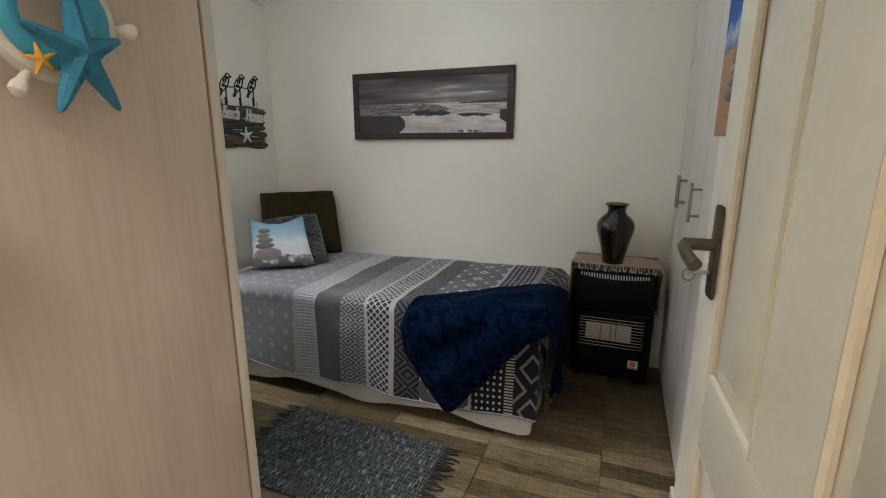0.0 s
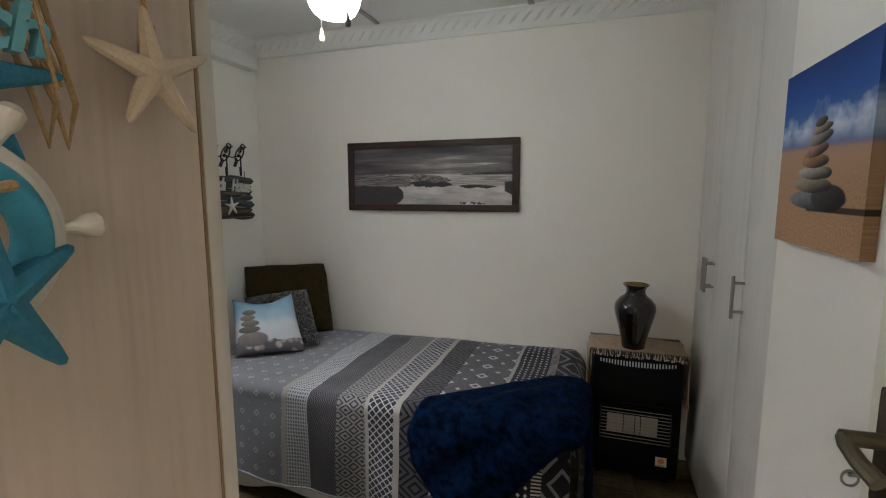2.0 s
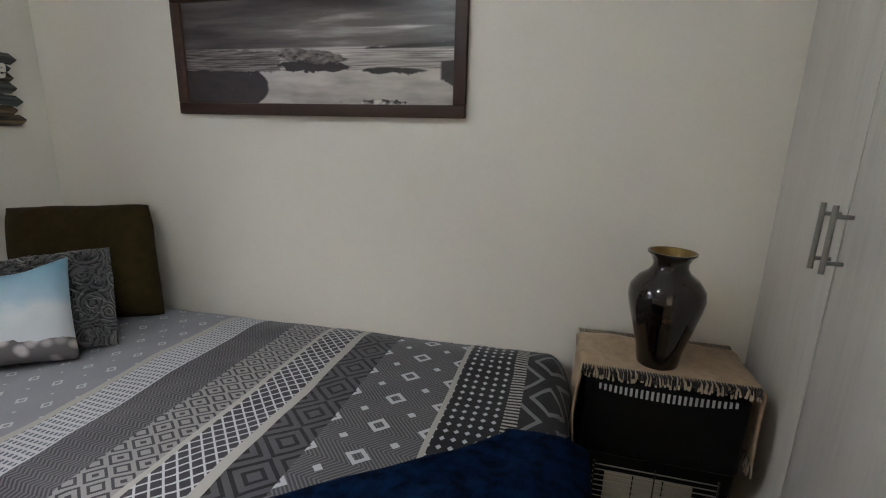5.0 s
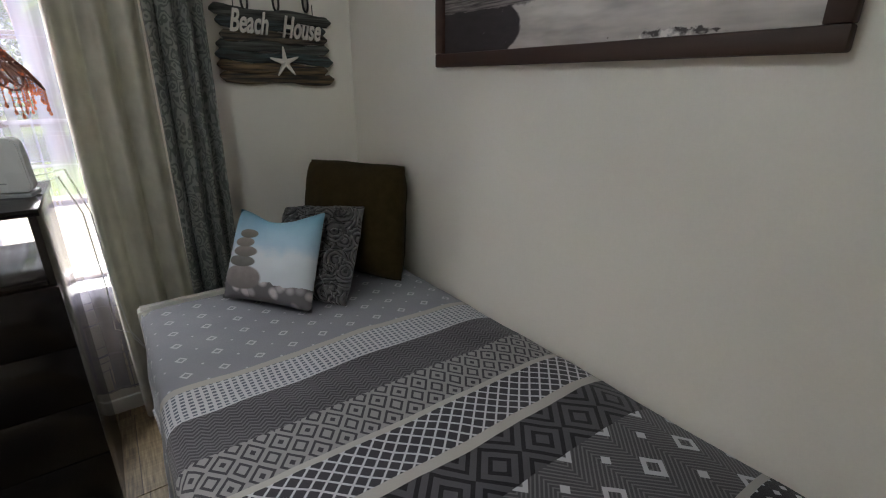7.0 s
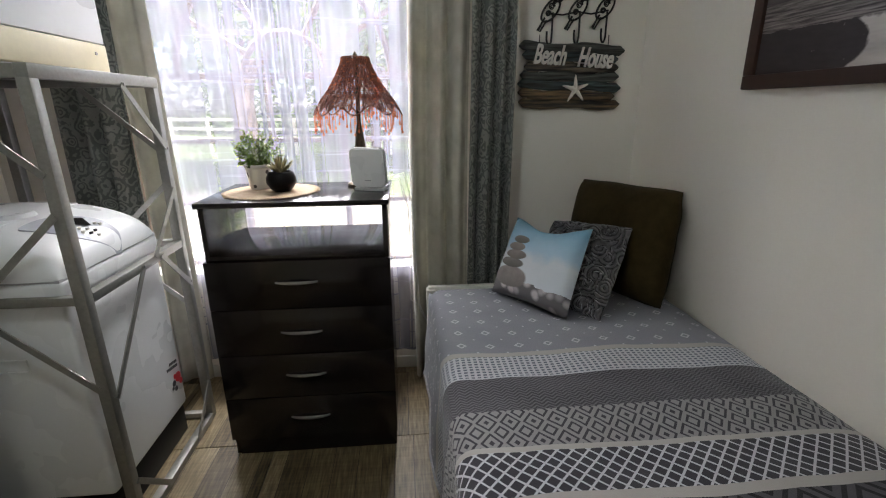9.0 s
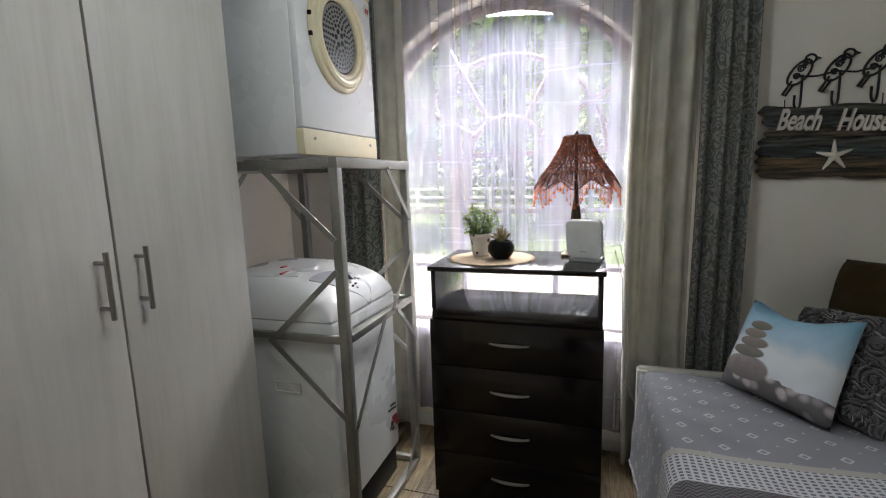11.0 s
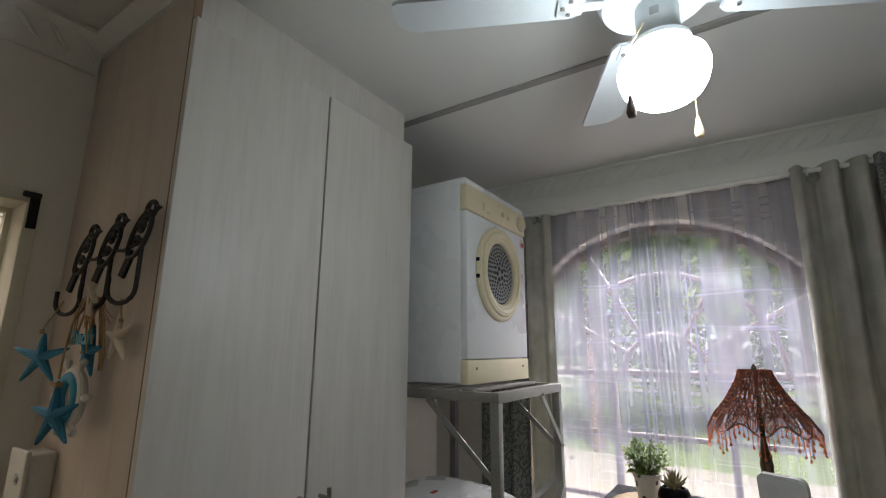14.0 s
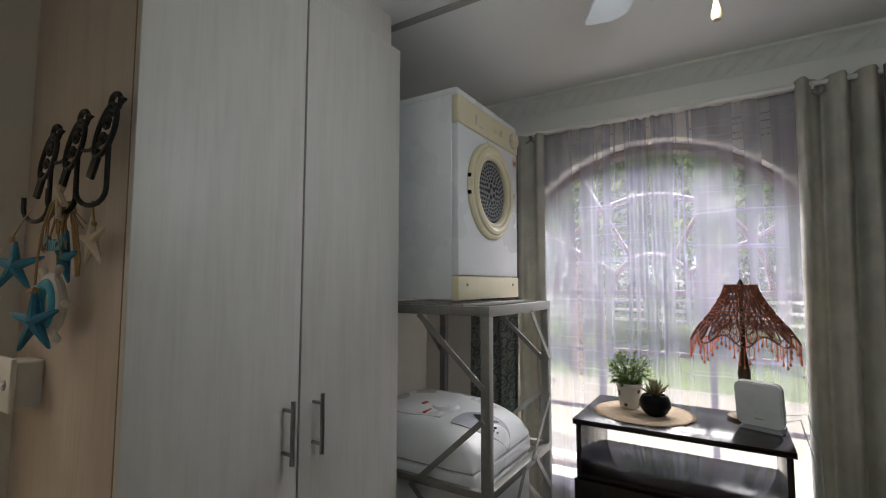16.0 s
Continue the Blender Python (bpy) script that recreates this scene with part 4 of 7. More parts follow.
def garden_fence():
    f = thing("garden_fence", -11.0, 1.0, -0.2, "pale post and rail garden fence", "fence")
    for k in range(14):
        part("post", one_box(-11.05, -10.95, -9 + 1.5 * k, -8.9 + 1.5 * k, -0.22, 0.95, bevel=0.01), M_FENCE, f)
    for z in (0.25, 0.55, 0.85):
        part("rail", one_box(-11.03, -10.98, -9, 11, z, z + 0.09, bevel=0.01), M_FENCE, f)


garden_fence()
hb = bmesh.new()
rnd = random.Random(11)
for k in range(9500):
    yy = rnd.uniform(-16, 18)
    c = Vector((rnd.gauss(-19, 0.9), yy, rnd.uniform(-0.2, 4.0 + 1.3 * noise.noise((yy * 0.35, 3, 1)))))
    a = Vector((rnd.gauss(0, 1), rnd.gauss(0, 1), rnd.gauss(0, 1))).normalized()
    b = a.orthogonal().normalized()
    s = rnd.uniform(0.14, 0.30)
    hb.faces.new([hb.verts.new(c + a * s * p + b * s * q) for p, q in ((1, 0), (0, .5), (-1, 0), (0, -.5))])
part("hedge", hb, M_FOLIAGE, label="dense green hedge beyond the lawn", category="hedge", kind="stuff", smooth=0)


# ---- curtains ----
def curtain(name, y0, y1, x, depth, folds, z0, z1, material, label, seed=0, thick=True, lean=0.0, nv=26, hooks=True):
    rnd = random.Random(seed)
    ph = [rnd.uniform(0, math.tau) for _ in range(4)]

    def fn(a, b):
        z = z1 + (z0 - z1) * b
        s = a * folds * math.tau
        d = math.sin(s + 0.5 * math.sin(s * 0.5 + ph[0]) + 0.25 * math.sin(3 * b + ph[1])) * depth
        d += 0.25 * depth * math.sin(s * 2.3 + ph[2] + 2 * b)
        y = y0 + (y1 - y0) * a + 0.006 * math.sin(5 * b + ph[3]) + lean * b
        return (x + d * (0.75 + 0.25 * b), y, z)

    c = thing(name, (x), (y0 + y1) / 2, z0, label, "curtain")
    bm = sheet(bmesh.new(), fn, int(folds * 14), nv)
    ob = part("cloth", bm, material, c, smooth=180)
    if thick:
        so = ob.modifiers.new("thickness", "SOLIDIFY")
        so.thickness = 0.003
    return c


curtain("beige_curtain", 1.965, 2.205, -2.345, 0.042, 2.7, 0.03, 2.125, M_CURT_BEIGE, "grey-beige suede eyelet curtain drawn aside, in folds", 1)
curtain("grey_curtain", 2.205, 2.375, -2.335, 0.030, 3.1, 0.04, 2.125, M_CURT_GREY, "grey damask curtain with scroll pattern, in folds", 2)
curtain("beige_curtain", 0.90, 1.035, -2.345, 0.018, 1.6, 0.05, 2.10, M_CURT_BEIGE, "grey-beige suede eyelet curtain drawn aside, in folds", 3)
curtain("grey_curtain", 0.66, 0.90, -2.330, 0.026, 3.0, 0.05, 2.10, M_CURT_GREY, "grey damask curtain hanging behind the washing machine", 4)


def sheer():
    def fn(a, b):
        y = 0.96 + (2.10 - 0.96) * a
        z = 2.105 + (0.12 - 2.105) * b
        gather = math.exp(-((y - 1.46) / 0.09) ** 2)
        d = 0.006 * math.sin(y * 46 + 1.2 * math.sin(y * 9)) + gather * 0.014 * math.sin(y * 190 + 2 * b) + 0.004 * math.sin(y * 90 + 3 * b)
        return (-2.395 + d, y + 0.004 * math.sin(6 * b + 20 * y), z)
    c = thing("sheer_curtain", -2.395, 1.53, 0.12, "white slubbed voile net curtain over the window", "net curtain")
    part("cloth", sheet(bmesh.new(), fn, 260, 14), M_SHEER, c, smooth=180)


sheer()


def rail():
    r = thing("curtain_rail", -2.352, 1.6, 2.10, "white metal curtain rail on brackets", "curtain rail")
    part("rod", disc_bar(bmesh.new(), (-2.350, 0.62, 2.108), (-2.350, 2.42, 2.108), 0.0095), M_TRIM, r)
    for y in (0.98, 2.02, 2.24):
        bb = bmesh.new()
        tube(bb, [(-2.372, y, 2.135), (-2.352, y, 2.090), (-2.338, y, 2.092), (-2.334, y, 2.112)], 0.005, 6)
        part("bracket", bb, M_TRIM, r)
    for y in (0.945, 0.985, 2.00, 2.035):
        part("eyelet", tube(bmesh.new(), [(-2.350, y + 0.019 * math.cos(a), 2.085 + 0.019 * math.sin(a)) for a in np.linspace(0, math.tau, 19)[:-1]], 0.0035, 6, closed=True), M_STEEL, r)


rail()


# ---- wardrobe with decorated end panel ----
def bar_handle(parent, p0, p1, out, r=0.0058):
    p0, p1, out = Vector(p0), Vector(p1), Vector(out)
    bm = bmesh.new()
    disc_bar(bm, p0 + out * 0.034, p1 + out * 0.034, r, seg=14)
    d = (p1 - p0)
    for f in (0.16, 0.84):
        disc_bar(bm, p0 + d * f, p0 + d * f + out * 0.034, r * 0.8, seg=10)
    return part("handle", bm, M_STEEL, parent, "brushed steel bar handle")


def wardrobe():
    w = thing("wardrobe", -1.105, 0.57, 0, "tall two-door white ash wardrobe with a beige end panel", "wardrobe")
    part("end_panel", one_box(-0.728, -0.710, YS + 0.002, 0.808, 0.0, ZC - 0.001, bevel=0.001), M_ASH_PINK, w, "pinkish beige wood-print end panel")
    part("edge_strip", one_box(-0.7275, -0.7095, 0.8082, 0.8112, 0.0, ZC - 0.002), M_EDGE, w, "brown board edge")
    part("carcass", boxes((-1.500, -1.484, YS + 0.002, 0.806, 0, 2.18), (-1.484, -0.728, YS + 0.002, 0.80, 0.0, 0.07), (-1.484, -0.728, YS + 0.002, YS + 0.012, 0.07, 2.18)), M_ASH_WHITE, w)
    for a, b in ((-1.1018, -0.7095), (-1.502, -1.1078)):
        dr = part("door", one_box(a, b, 0.8125, 0.831, 0.06, 2.176, bevel=0.0015), M_ASH_WHITE, w)
        hx = -1.058 if b > -1 else -1.150
        bar_handle(dr, (hx, 0.831, 0.973), (hx, 0.831, 1.120), (0, 1, 0))
    part("top_panel", one_box(-1.486, -0.729, 0.786, 0.804, 2.181, ZC - 0.001, bevel=0.0015), M_ASH_WHITE, w)


wardrobe()


def cupboard():
    c = thing("built_in_cupboard", 0.36, 2.42, 0, "full-height built-in cupboard with white doors and steel handles", "cupboard")
    part("carcass", boxes((0.140, 0.64, 1.887, 1.905, 0, ZC - 0.001), (0.140, 0.64, 2.93, 2.953, 0, ZC - 0.001), (0.62, 0.64, 1.905, 2.93, 0, ZC - 0.001)), M_ASH_WHITE, c)
    for y0, y1, hy, z0, z1 in ((1.888, 2.203, 2.183, 0.955, 1.098), (2.206, 2.6255, 2.604, 0.955, 1.098), (2.6285, 2.953, 2.650, 0.955, 1.098)):
        dr = part("door", one_box(0.119, 0.138, y0, y1, 0.03, ZC - 0.004, bevel=0.0015), M_ASH_WHITE, c)
        bar_handle(dr, (0.119, hy, z0), (0.119, hy, z1), (-1, 0, 0), 0.0055)
    part("plinth", one_box(0.150, 0.165, 1.906, 2.929, 0, 0.028), M_ASH_WHITE, c)


cupboard()


def bird_hook(name, to_world, scale, label, hooks=True, colour=None):
    """Three cut-metal birds on a wire with a long curled hook under each; a runs along, b up, h out of the wall."""
    t = thing(name, *to_world(0, 0, 0), label, "hook rack")
    for k in (-1, 0, 1):
        ox, oy = k * 0.118 * scale, 0.006 * k * scale
        bm = bmesh.new()

        def P(a, b, h=0.008):
            return to_world(ox + a * scale, oy + b * scale, h)

        outline = []
        for i in range(30):
            s = i / 30 * math.tau
            ex, ey = 0.052 * math.cos(s), 0.026 * math.sin(s) * (1.15 if math.sin(s) < 0 else 0.9)
            outline.append((ex * 0.62 - ey * 0.78, ex * 0.78 + ey * 0.62))
        tube(bm, [P(*p) for p in outline], 0.0042 * scale, 6, closed=True)
        tube(bm, [P(0.034 + 0.017 * math.cos(s), 0.045 + 0.015 * math.sin(s)) for s in np.linspace(0, math.tau, 15)[:-1]], 0.0042 * scale, 6, closed=True)
        tube(bm, [P(0.048, 0.050), P(0.066, 0.043), P(0.050, 0.039)], 0.0038 * scale, 6)
        tube(bm, [P(-0.022, -0.030), P(-0.052, -0.078), P(-0.040, -0.082), P(-0.014, -0.040)], 0.0042 * scale, 6)
        tube(bm, [P(-0.030, -0.045), P(-0.047, -0.078)], 0.003 * scale, 6)
        for (ca, cb, r0) in ((0.006, 0.012, 0.014), (-0.008, -0.014, 0.012), (0.018, 0.028, 0.008)):
            tube(bm, [P(ca + r0 * (1 - i / 26) * math.cos(i * 0.55), cb + r0 * (1 - i / 26) * math.sin(i * 0.55)) for i in range(22)], 0.0028 * scale, 5)
        part("bird", bm, M_BLACKIRON, t, "cut-metal bird")
        hk = bmesh.new()
        drop = 0.135
        pts = [P(0.012, -0.010, 0.006), P(0.012, -drop + 0.03, 0.006)]
        for i in range(1, 10):
            a = math.pi * i / 9
            pts.append(P(0.012 - (0.033 if hooks else 0.0132) * (1 - math.cos(a)), -drop + 0.03 - 0.030 * math.sin(a), 0.006 + (0.020 if hooks else 0.015) * (1 - math.cos(a)) / 2))
        pts.append(P(-0.054 if hooks else -0.014, -drop + 0.052, 0.026 if hooks else 0.02))
        tube(hk, pts, 0.0042 * scale, 8)
        part("hook", hk, M_BLACKIRON, t)
    part("wire", tube(bmesh.new(), [to_world(a * scale, b * scale, 0.005) for a, b in ((-0.13, -0.020), (-0.06, -0.024), (0.0, -0.012), (0.06, -0.020), (0.135, -0.006))], 0.0036 * scale, 6), M_BLACKIRON, t)
    return t


def panel_pt(y, z):
    """On the end panel: a runs south to north."""
    return lambda a, b, h: (-0.710 + h, y + a, z + b)


def panel_hook(y, z):
    """The hook rack stands a little off the panel."""
    return lambda a, b, h: (-0.692 + h, y + a, z + b * 0.93)


bird_hook("bird_hook_rack", panel_hook(0.640, 1.672), 1.11, "black wrought-iron hook rack with three birds on the wardrobe panel")


def text_mesh(text, size, depth, bold=0.0):
    cu = bpy.data.curves.new("lettering", "FONT")
    cu.body, cu.size, cu.extrude, cu.offset = text, size, depth, bold
    cu.align_x = "CENTER"
    cu.shear = 0.25
    ob = bpy.data.objects.new("lettering", cu)
    scene.collection.objects.link(ob)
    dg = bpy.context.evaluated_depsgraph_get()
    me = bpy.data.meshes.new_from_object(ob.evaluated_get(dg))
    bm = bmesh.new()
    bm.from_mesh(me)
    bpy.data.objects.remove(ob)
    bpy.data.curves.remove(cu)
    bpy.data.meshes.remove(me)
    return bm


def ships_wheel():
    Q = panel_pt(0.600, 1.355)
    P = lambda a, b, h: Q(a * 0.76, b * 0.76, 0.026 + h * 0.9)
    w = thing("ships_wheel_ornament", *P(0, 0, 0), "white and turquoise ship's wheel ornament hung on the wardrobe panel", "wall ornament")
    circ = [(math.cos(s), math.sin(s)) for s in np.linspace(0, math.tau, 49)[:-1]]
    rim = bmesh.new()
    for r, h, rr in ((0.068, 0.010, 0.0095), (0.060, 0.010, 0.008), (0.052, 0.009, 0.007)):
        tube(rim, [P(r * c, r * s, h) for c, s in circ], rr, 10, closed=True)
    part("rim", rim, M_SHELLWHITE, w)
    band = bmesh.new()
    tube(band, [P(0.0525 * c, 0.0525 * s, 0.017) for c, s in circ], 0.0105, 12, closed=True)
    part("band", band, M_TURQ, w, "turquoise rope-textured band")
    for k in range(6):
        a = radians(60 * k + 2)
        c, s = math.cos(a), math.sin(a)
        tb = bmesh.new()
        prof = [(0.066, 0.6), (0.080, 0.55), (0.090, 0.75), (0.098, 1.2), (0.106, 1.25), (0.112, 0.7), (0.114, 0.1)]
        tube(tb, [P(r * c, r * s, 0.012) for r, _ in prof], 0.0068, 10, taper=lambda q, prof=prof: float(np.interp(q, np.linspace(0, 1, len(prof)), [x for _, x in prof])))
        part("spoke", tb, M_SHELLWHITE, w)
    part("little_star", starfish(bmesh.new(), lambda a, b, h: P(a - 0.030, b - 0.056, 0.026 + h), 0.020, 12), M_ORANGE, w, "small orange starfish")


ships_wheel()


def hanging_bits():
    Q = panel_pt(0, 0)

    def star_on(name, y, z, h, size, lean, material, label, thick=0.22, yaw=0.0, lengths=(1, 1, 1, 1, 1)):
        """Hangs free: yaw turns it about its cord, away from the panel's plane."""
        c, k = math.cos(radians(yaw)), math.sin(radians(yaw))
        s = thing(name, -0.71 + h, y, z, label, "starfish ornament", group="hanging starfish")
        part("star", starfish(bmesh.new(), lambda a, b, hh: (-0.71 + h + hh * 0.6 * c - a * k, y + a * c + hh * 0.6 * k, z + b), size, lean, thick, lengths), material, s)
        return s

    s1 = star_on("starfish_ornament", 0.606, 1.322, 0.058, 0.067, 4, M_TURQDEEP, "blue painted starfish hanging on jute cord before the wheel", 0.14, 19, (1.0, 0.92, 1.0, 0.98, 0.92))
    part("cord", tube(bmesh.new(), [(-0.648, 0.603, 1.392), (-0.648, 0.606, 1.44), (-0.652, 0.610, 1.50), (-0.662, 0.614, 1.555)], 0.0021, 6), M_JUTE, s1)
    part("binding", tube(bmesh.new(), [(-0.648, 0.603, 1.376), (-0.648, 0.603, 1.386)], 0.0080, 8), M_JUTE, s1, "jute binding")
    part("bow", tube(bmesh.new(), [(-0.642, 0.588, 1.383), (-0.638, 0.603, 1.381), (-0.642, 0.619, 1.384)], 0.0030, 6), M_JUTE, s1, "small jute bow")
    s2 = star_on("starfish_ornament", 0.622, 1.446, 0.022, 0.056, -8, M_TURQDEEP, "blue painted starfish behind the letters", 0.18)
    part("cord", tube(bmesh.new(), [(-0.68, 0.618, 1.50), (-0.68, 0.620, 1.555)], 0.002, 6), M_JUTE, s2)
    s3 = star_on("starfish_ornament", 0.434, 1.432, 0.046, 0.064, 0, M_TURQDEEP, "blue painted starfish hanging alone from the first hook", 0.17, 32, (0.85, 1.05, 1.0, 1.0, 1.05))
    part("cord", tube(bmesh.new(), [(-0.655, 0.434, 1.49), (-0.665, 0.500, 1.555)], 0.0018, 6), M_JUTE, s3)
    part("binding", tube(bmesh.new(), [(-0.655, 0.434, 1.484), (-0.655, 0.434, 1.494)], 0.0055, 8), M_JUTE, s3)
    s4 = star_on("starfish_ornament", 0.743, 1.474, 0.024, 0.054, 6, M_STARCREAM, "cream natural starfish on a cord from the last hook", 0.11, 0, (0.9, 1.0, 0.9, 1.05, 1.1))
    part("cord", tube(bmesh.new(), [(-0.686, 0.743, 1.510), (-0.684, 0.735, 1.55)], 0.0018, 6), M_JUTE, s4)
    part("binding", tube(bmesh.new(), [(-0.686, 0.743, 1.502), (-0.686, 0.743, 1.510)], 0.005, 8), M_JUTE, s4)
    # letters
    lt = thing("beach_letters", -0.69, 0.614, 1.468, "light blue cut-out letters reading Beach on jute cords", "letter sign")
    bm = text_mesh("Beach", 0.042, 0.004, 0.0012)
    bm.transform(Matrix(((0, 0, 1, -0.671), (1, 0, 0, 0.608), (0, 1, 0, 1.462), (0, 0, 0, 1))))
    part("letters", bm, M_TURQLIGHT, lt, smooth=0)
    for y in (0.586, 0.644):
        part("cord", tube(bmesh.new(), [(-0.672, y, 1.490), (-0.680, 0.612 + (y - 0.614) * 0.5, 1.555)], 0.002, 6), M_JUTE, lt)
    rnd = random.Random(5)
    tas = thing("jute_tassel", -0.69, 0.618, 1.56, "bundle of natural jute strands with driftwood pegs", "tassel")
    tb = bmesh.new()
    for k in range(26):
        y, h = 0.618 + rnd.gauss(0, 0.006), rnd.uniform(0.012, 0.045)
        e = rnd.uniform(-0.055, 0.065)
        L = rnd.uniform(0.03, 0.11)
        tube(tb, [(-0.71 + h, y, 1.56), (-0.71 + h + 0.006, y + e * 0.5, 1.545 - L * 0.3), (-0.71 + h, y + e, 1.55 - L)], 0.0013, 5)
    for loop in range(2):
        y0 = 0.655 + 0.012 * loop
        tube(tb, [(-0.690, 0.62, 1.555), (-0.686, y0, 1.51), (-0.688, y0 + 0.018, 1.44), (-0.690, y0 + 0.012, 1.41), (-0.690, y0 + 0.006, 1.44), (-0.688, 0.63, 1.54)], 0.002, 6)
    part("strand", tb, M_JUTE, tas, kind="stuff")
    for a, L in ((0.5, 0.06), (-0.4, 0.05), (1.1, 0.055)):
        part("peg", tube(bmesh.new(), [(-0.674, 0.618 - math.sin(a) * L * .4, 1.572 + L * .3), (-0.664, 0.618 + math.sin(a) * L, 1.572 - math.cos(a) * L)], 0.006, 8), M_STARCREAM, tas)


hanging_bits()


def switch_box():
    s = thing("light_switch", -0.68, 0.44, 1.118, "white surface-mounted light switch on the panel", "light switch")
    part("back_box", one_box(-0.7105, -0.662, 0.398, 0.483, 1.134, 1.232, bevel=0.006, seg=3), M_PORCELAIN, s)
    part("plate", one_box(-0.663, -0.653, 0.392, 0.489, 1.128, 1.240, bevel=0.004, seg=3), M_PORCELAIN, s)
    bm = bmesh.new()
    disc_bar(bm, (-0.653, 0.454, 1.184), (-0.651, 0.454, 1.184), 0.0115)
    part("surround", bm, M_GREYPL, s)
    part("rocker", one_box(-0.652, -0.648, 0.4455, 0.4625, 1.179, 1.189, bevel=0.0035, seg=3), M_PORCELAIN, s)


switch_box()


# ---- bed ----
BX0, BX1, BY0, BY1 = -2.19, -0.405, 2.020, 2.925


def bed_top(x):
    return 0.525 + 0.030 * (x - BX0) / (BX1 - BX0)


def bed():
    b = thing("bed", -1.3, 2.46, 0, "single bed with a white base sheet and low white headboard", "bed")
    part("base", one_box(BX0 + 0.02, BX1 - 0.03, BY0 + 0.035, BY1, 0.05, 0.30, bevel=0.02), M_SHEETWHITE, b, "bed base in white cotton")

    def skirt(a, c):
        per = [(BX0 + 0.02, BY0 + 0.03), (BX1 - 0.08, BY0 + 0.03), (BX1 - 0.035, BY0 + 0.05), (BX1 - 0.025, BY0 + 0.10), (BX1 - 0.025, BY1)]
        ts = [0, 0.62, 0.66, 0.70, 1.0]
        x, y = np.interp(a, ts, [p[0] for p in per]), np.interp(a, ts, [p[1] for p in per])
        w = 0.006 * math.sin(a * 60) * c
        return (x + w, y - w - 0.012 * c, 0.20 - c * (0.165 + 0.02 * math.sin(a * 23)))

    part("base_cover", sheet(bmesh.new(), skirt, 90, 6), M_SHEETWHITE, b, "sagging white cover edge", smooth=180)
    part("mattress", one_box(BX0 + 0.01, BX1 - 0.03, BY0 + 0.03, BY1, 0.30, 0.50, bevel=0.04, seg=4), M_SHEETWHITE, b)
    part("headboard", one_box(-2.262, -2.235, 2.02, 2.93, 0.0, 0.497, bevel=0.004), M_WHITEWOOD, b, "low white painted headboard")
    part("end_cap", one_box(-2.268, -2.222, 2.012, 2.050, 0.0, 0.487, bevel=0.004), M_WHITEWOOD, b)
    for x in (BX0 + 0.1, BX1 - 0.12):
        for y in (BY0 + 0.1, BY1 - 0.08):
            part("leg", disc_bar(bmesh.new(), (x, y, 0), (x, y, 0.06), 0.022, 0.028), M_BLACK, b)


bed()


def cover_point(x, v, lift=0.0):
    """The cover's surface: v is metres across from the wall side, going on down the side once past the edge."""
    top = bed_top(x)
    r = 0.045
    wid = BY1 - BY0
    y = BY1 - v
    puff = 0.010 * noise.noise((x * 3.1, v * 3.3, 0.3)) + 0.004 * noise.noise((x * 11, v * 9, 2.1))
    if v <= wid - r:
        z = top + puff - 0.020 * max(0.0, 1 - v / 0.12) ** 2
        return Vector((x, y, z + lift))
    s = v - (wid - r)
    if s < r * math.pi / 2:
        a = s / r
        return Vector((x, BY0 + r - math.sin(a) * (r + lift), top - r + math.cos(a) * (r + lift) + puff))
    d = s - r * math.pi / 2
    flare = 0.020 * d / 0.4 + 0.010 * math.sin(x * 17 + 1.3 * math.sin(x * 5)) * min(1, d / 0.25)
    return Vector((x, BY0 - lift - flare + puff, top - r - d))


def duvet():
    d = thing("duvet", -1.3, 2.4, 0.5, "duvet cover in grey, white and black woven bands", "duvet")
    vmax = 1.325

    def fn(a, b):
        x = BX0 + (BX1 - BX0) * a
        v = vmax * b
        p = cover_point(x, v)
        hem = 0.045 * max(0.0, (-1.2 - x)) + 0.010 * math.sin(x * 9)
        if v > 1.0:
            p.z += (v - 1.0) / 0.325 * hem
        e = max(0.0, (x - (BX1 - 0.05)) / 0.05)
        p.z -= 0.030 * e * e if v < 0.9 else 0
        h = max(0.0, (BX0 + 0.07 - x) / 0.07)
        p.z -= 0.035 * h * h if v < 0.9 else 0
        return p

    bm = sheet(bmesh.new(), fn, 150, 90, uv=lambda a, b: (BX0 + (BX1 - BX0) * a, vmax * b))

    def foot(a, b):
        """The end hanging over the foot, from the side edge to the wall."""
        y = BY0 - 0.012 + (BY1 - BY0 + 0.012) * a
        v = max(0.0, BY1 - y)
        top = bed_top(BX1) - 0.030
        drop = 0.43 * b
        q = cover_point(BX1, min(v, BY1 - BY0 - 0.045))
        edge = max(0.0, 1 - a / 0.05)
        z0 = q.z - 0.030 - 0.04 * edge * edge
        return (BX1 + 0.030 * math.sin(min(1, b * 6) * math.pi / 2) + 0.014 * b * math.sin(y * 14), y - 0.02 * b * edge, z0 - drop + 0.02 * b * math.sin(y * 8))

    sheet(bm, foot, 60, 24, uv=lambda a, b: (BX1 + 0.43 * b, BY1 - BY0 - (BY1 - BY0) * a))
    bmesh.ops.remove_doubles(bm, verts=bm.verts, dist=0.004)
    part("cover", bm, M_DUVET, d, smooth=180)
    hem = [fn(i / 60, 1.0) + Vector((0, -0.002, 0)) for i in range(61)]
    part("hem_piping", tube(bmesh.new(), hem, 0.0045, 6), M_HEM, d, "pale stitched hem")


M_HEM = cloth("pale hem", (0.34, 0.33, 0.33), (0.22, 0.22, 0.23), scale=60)
duvet()


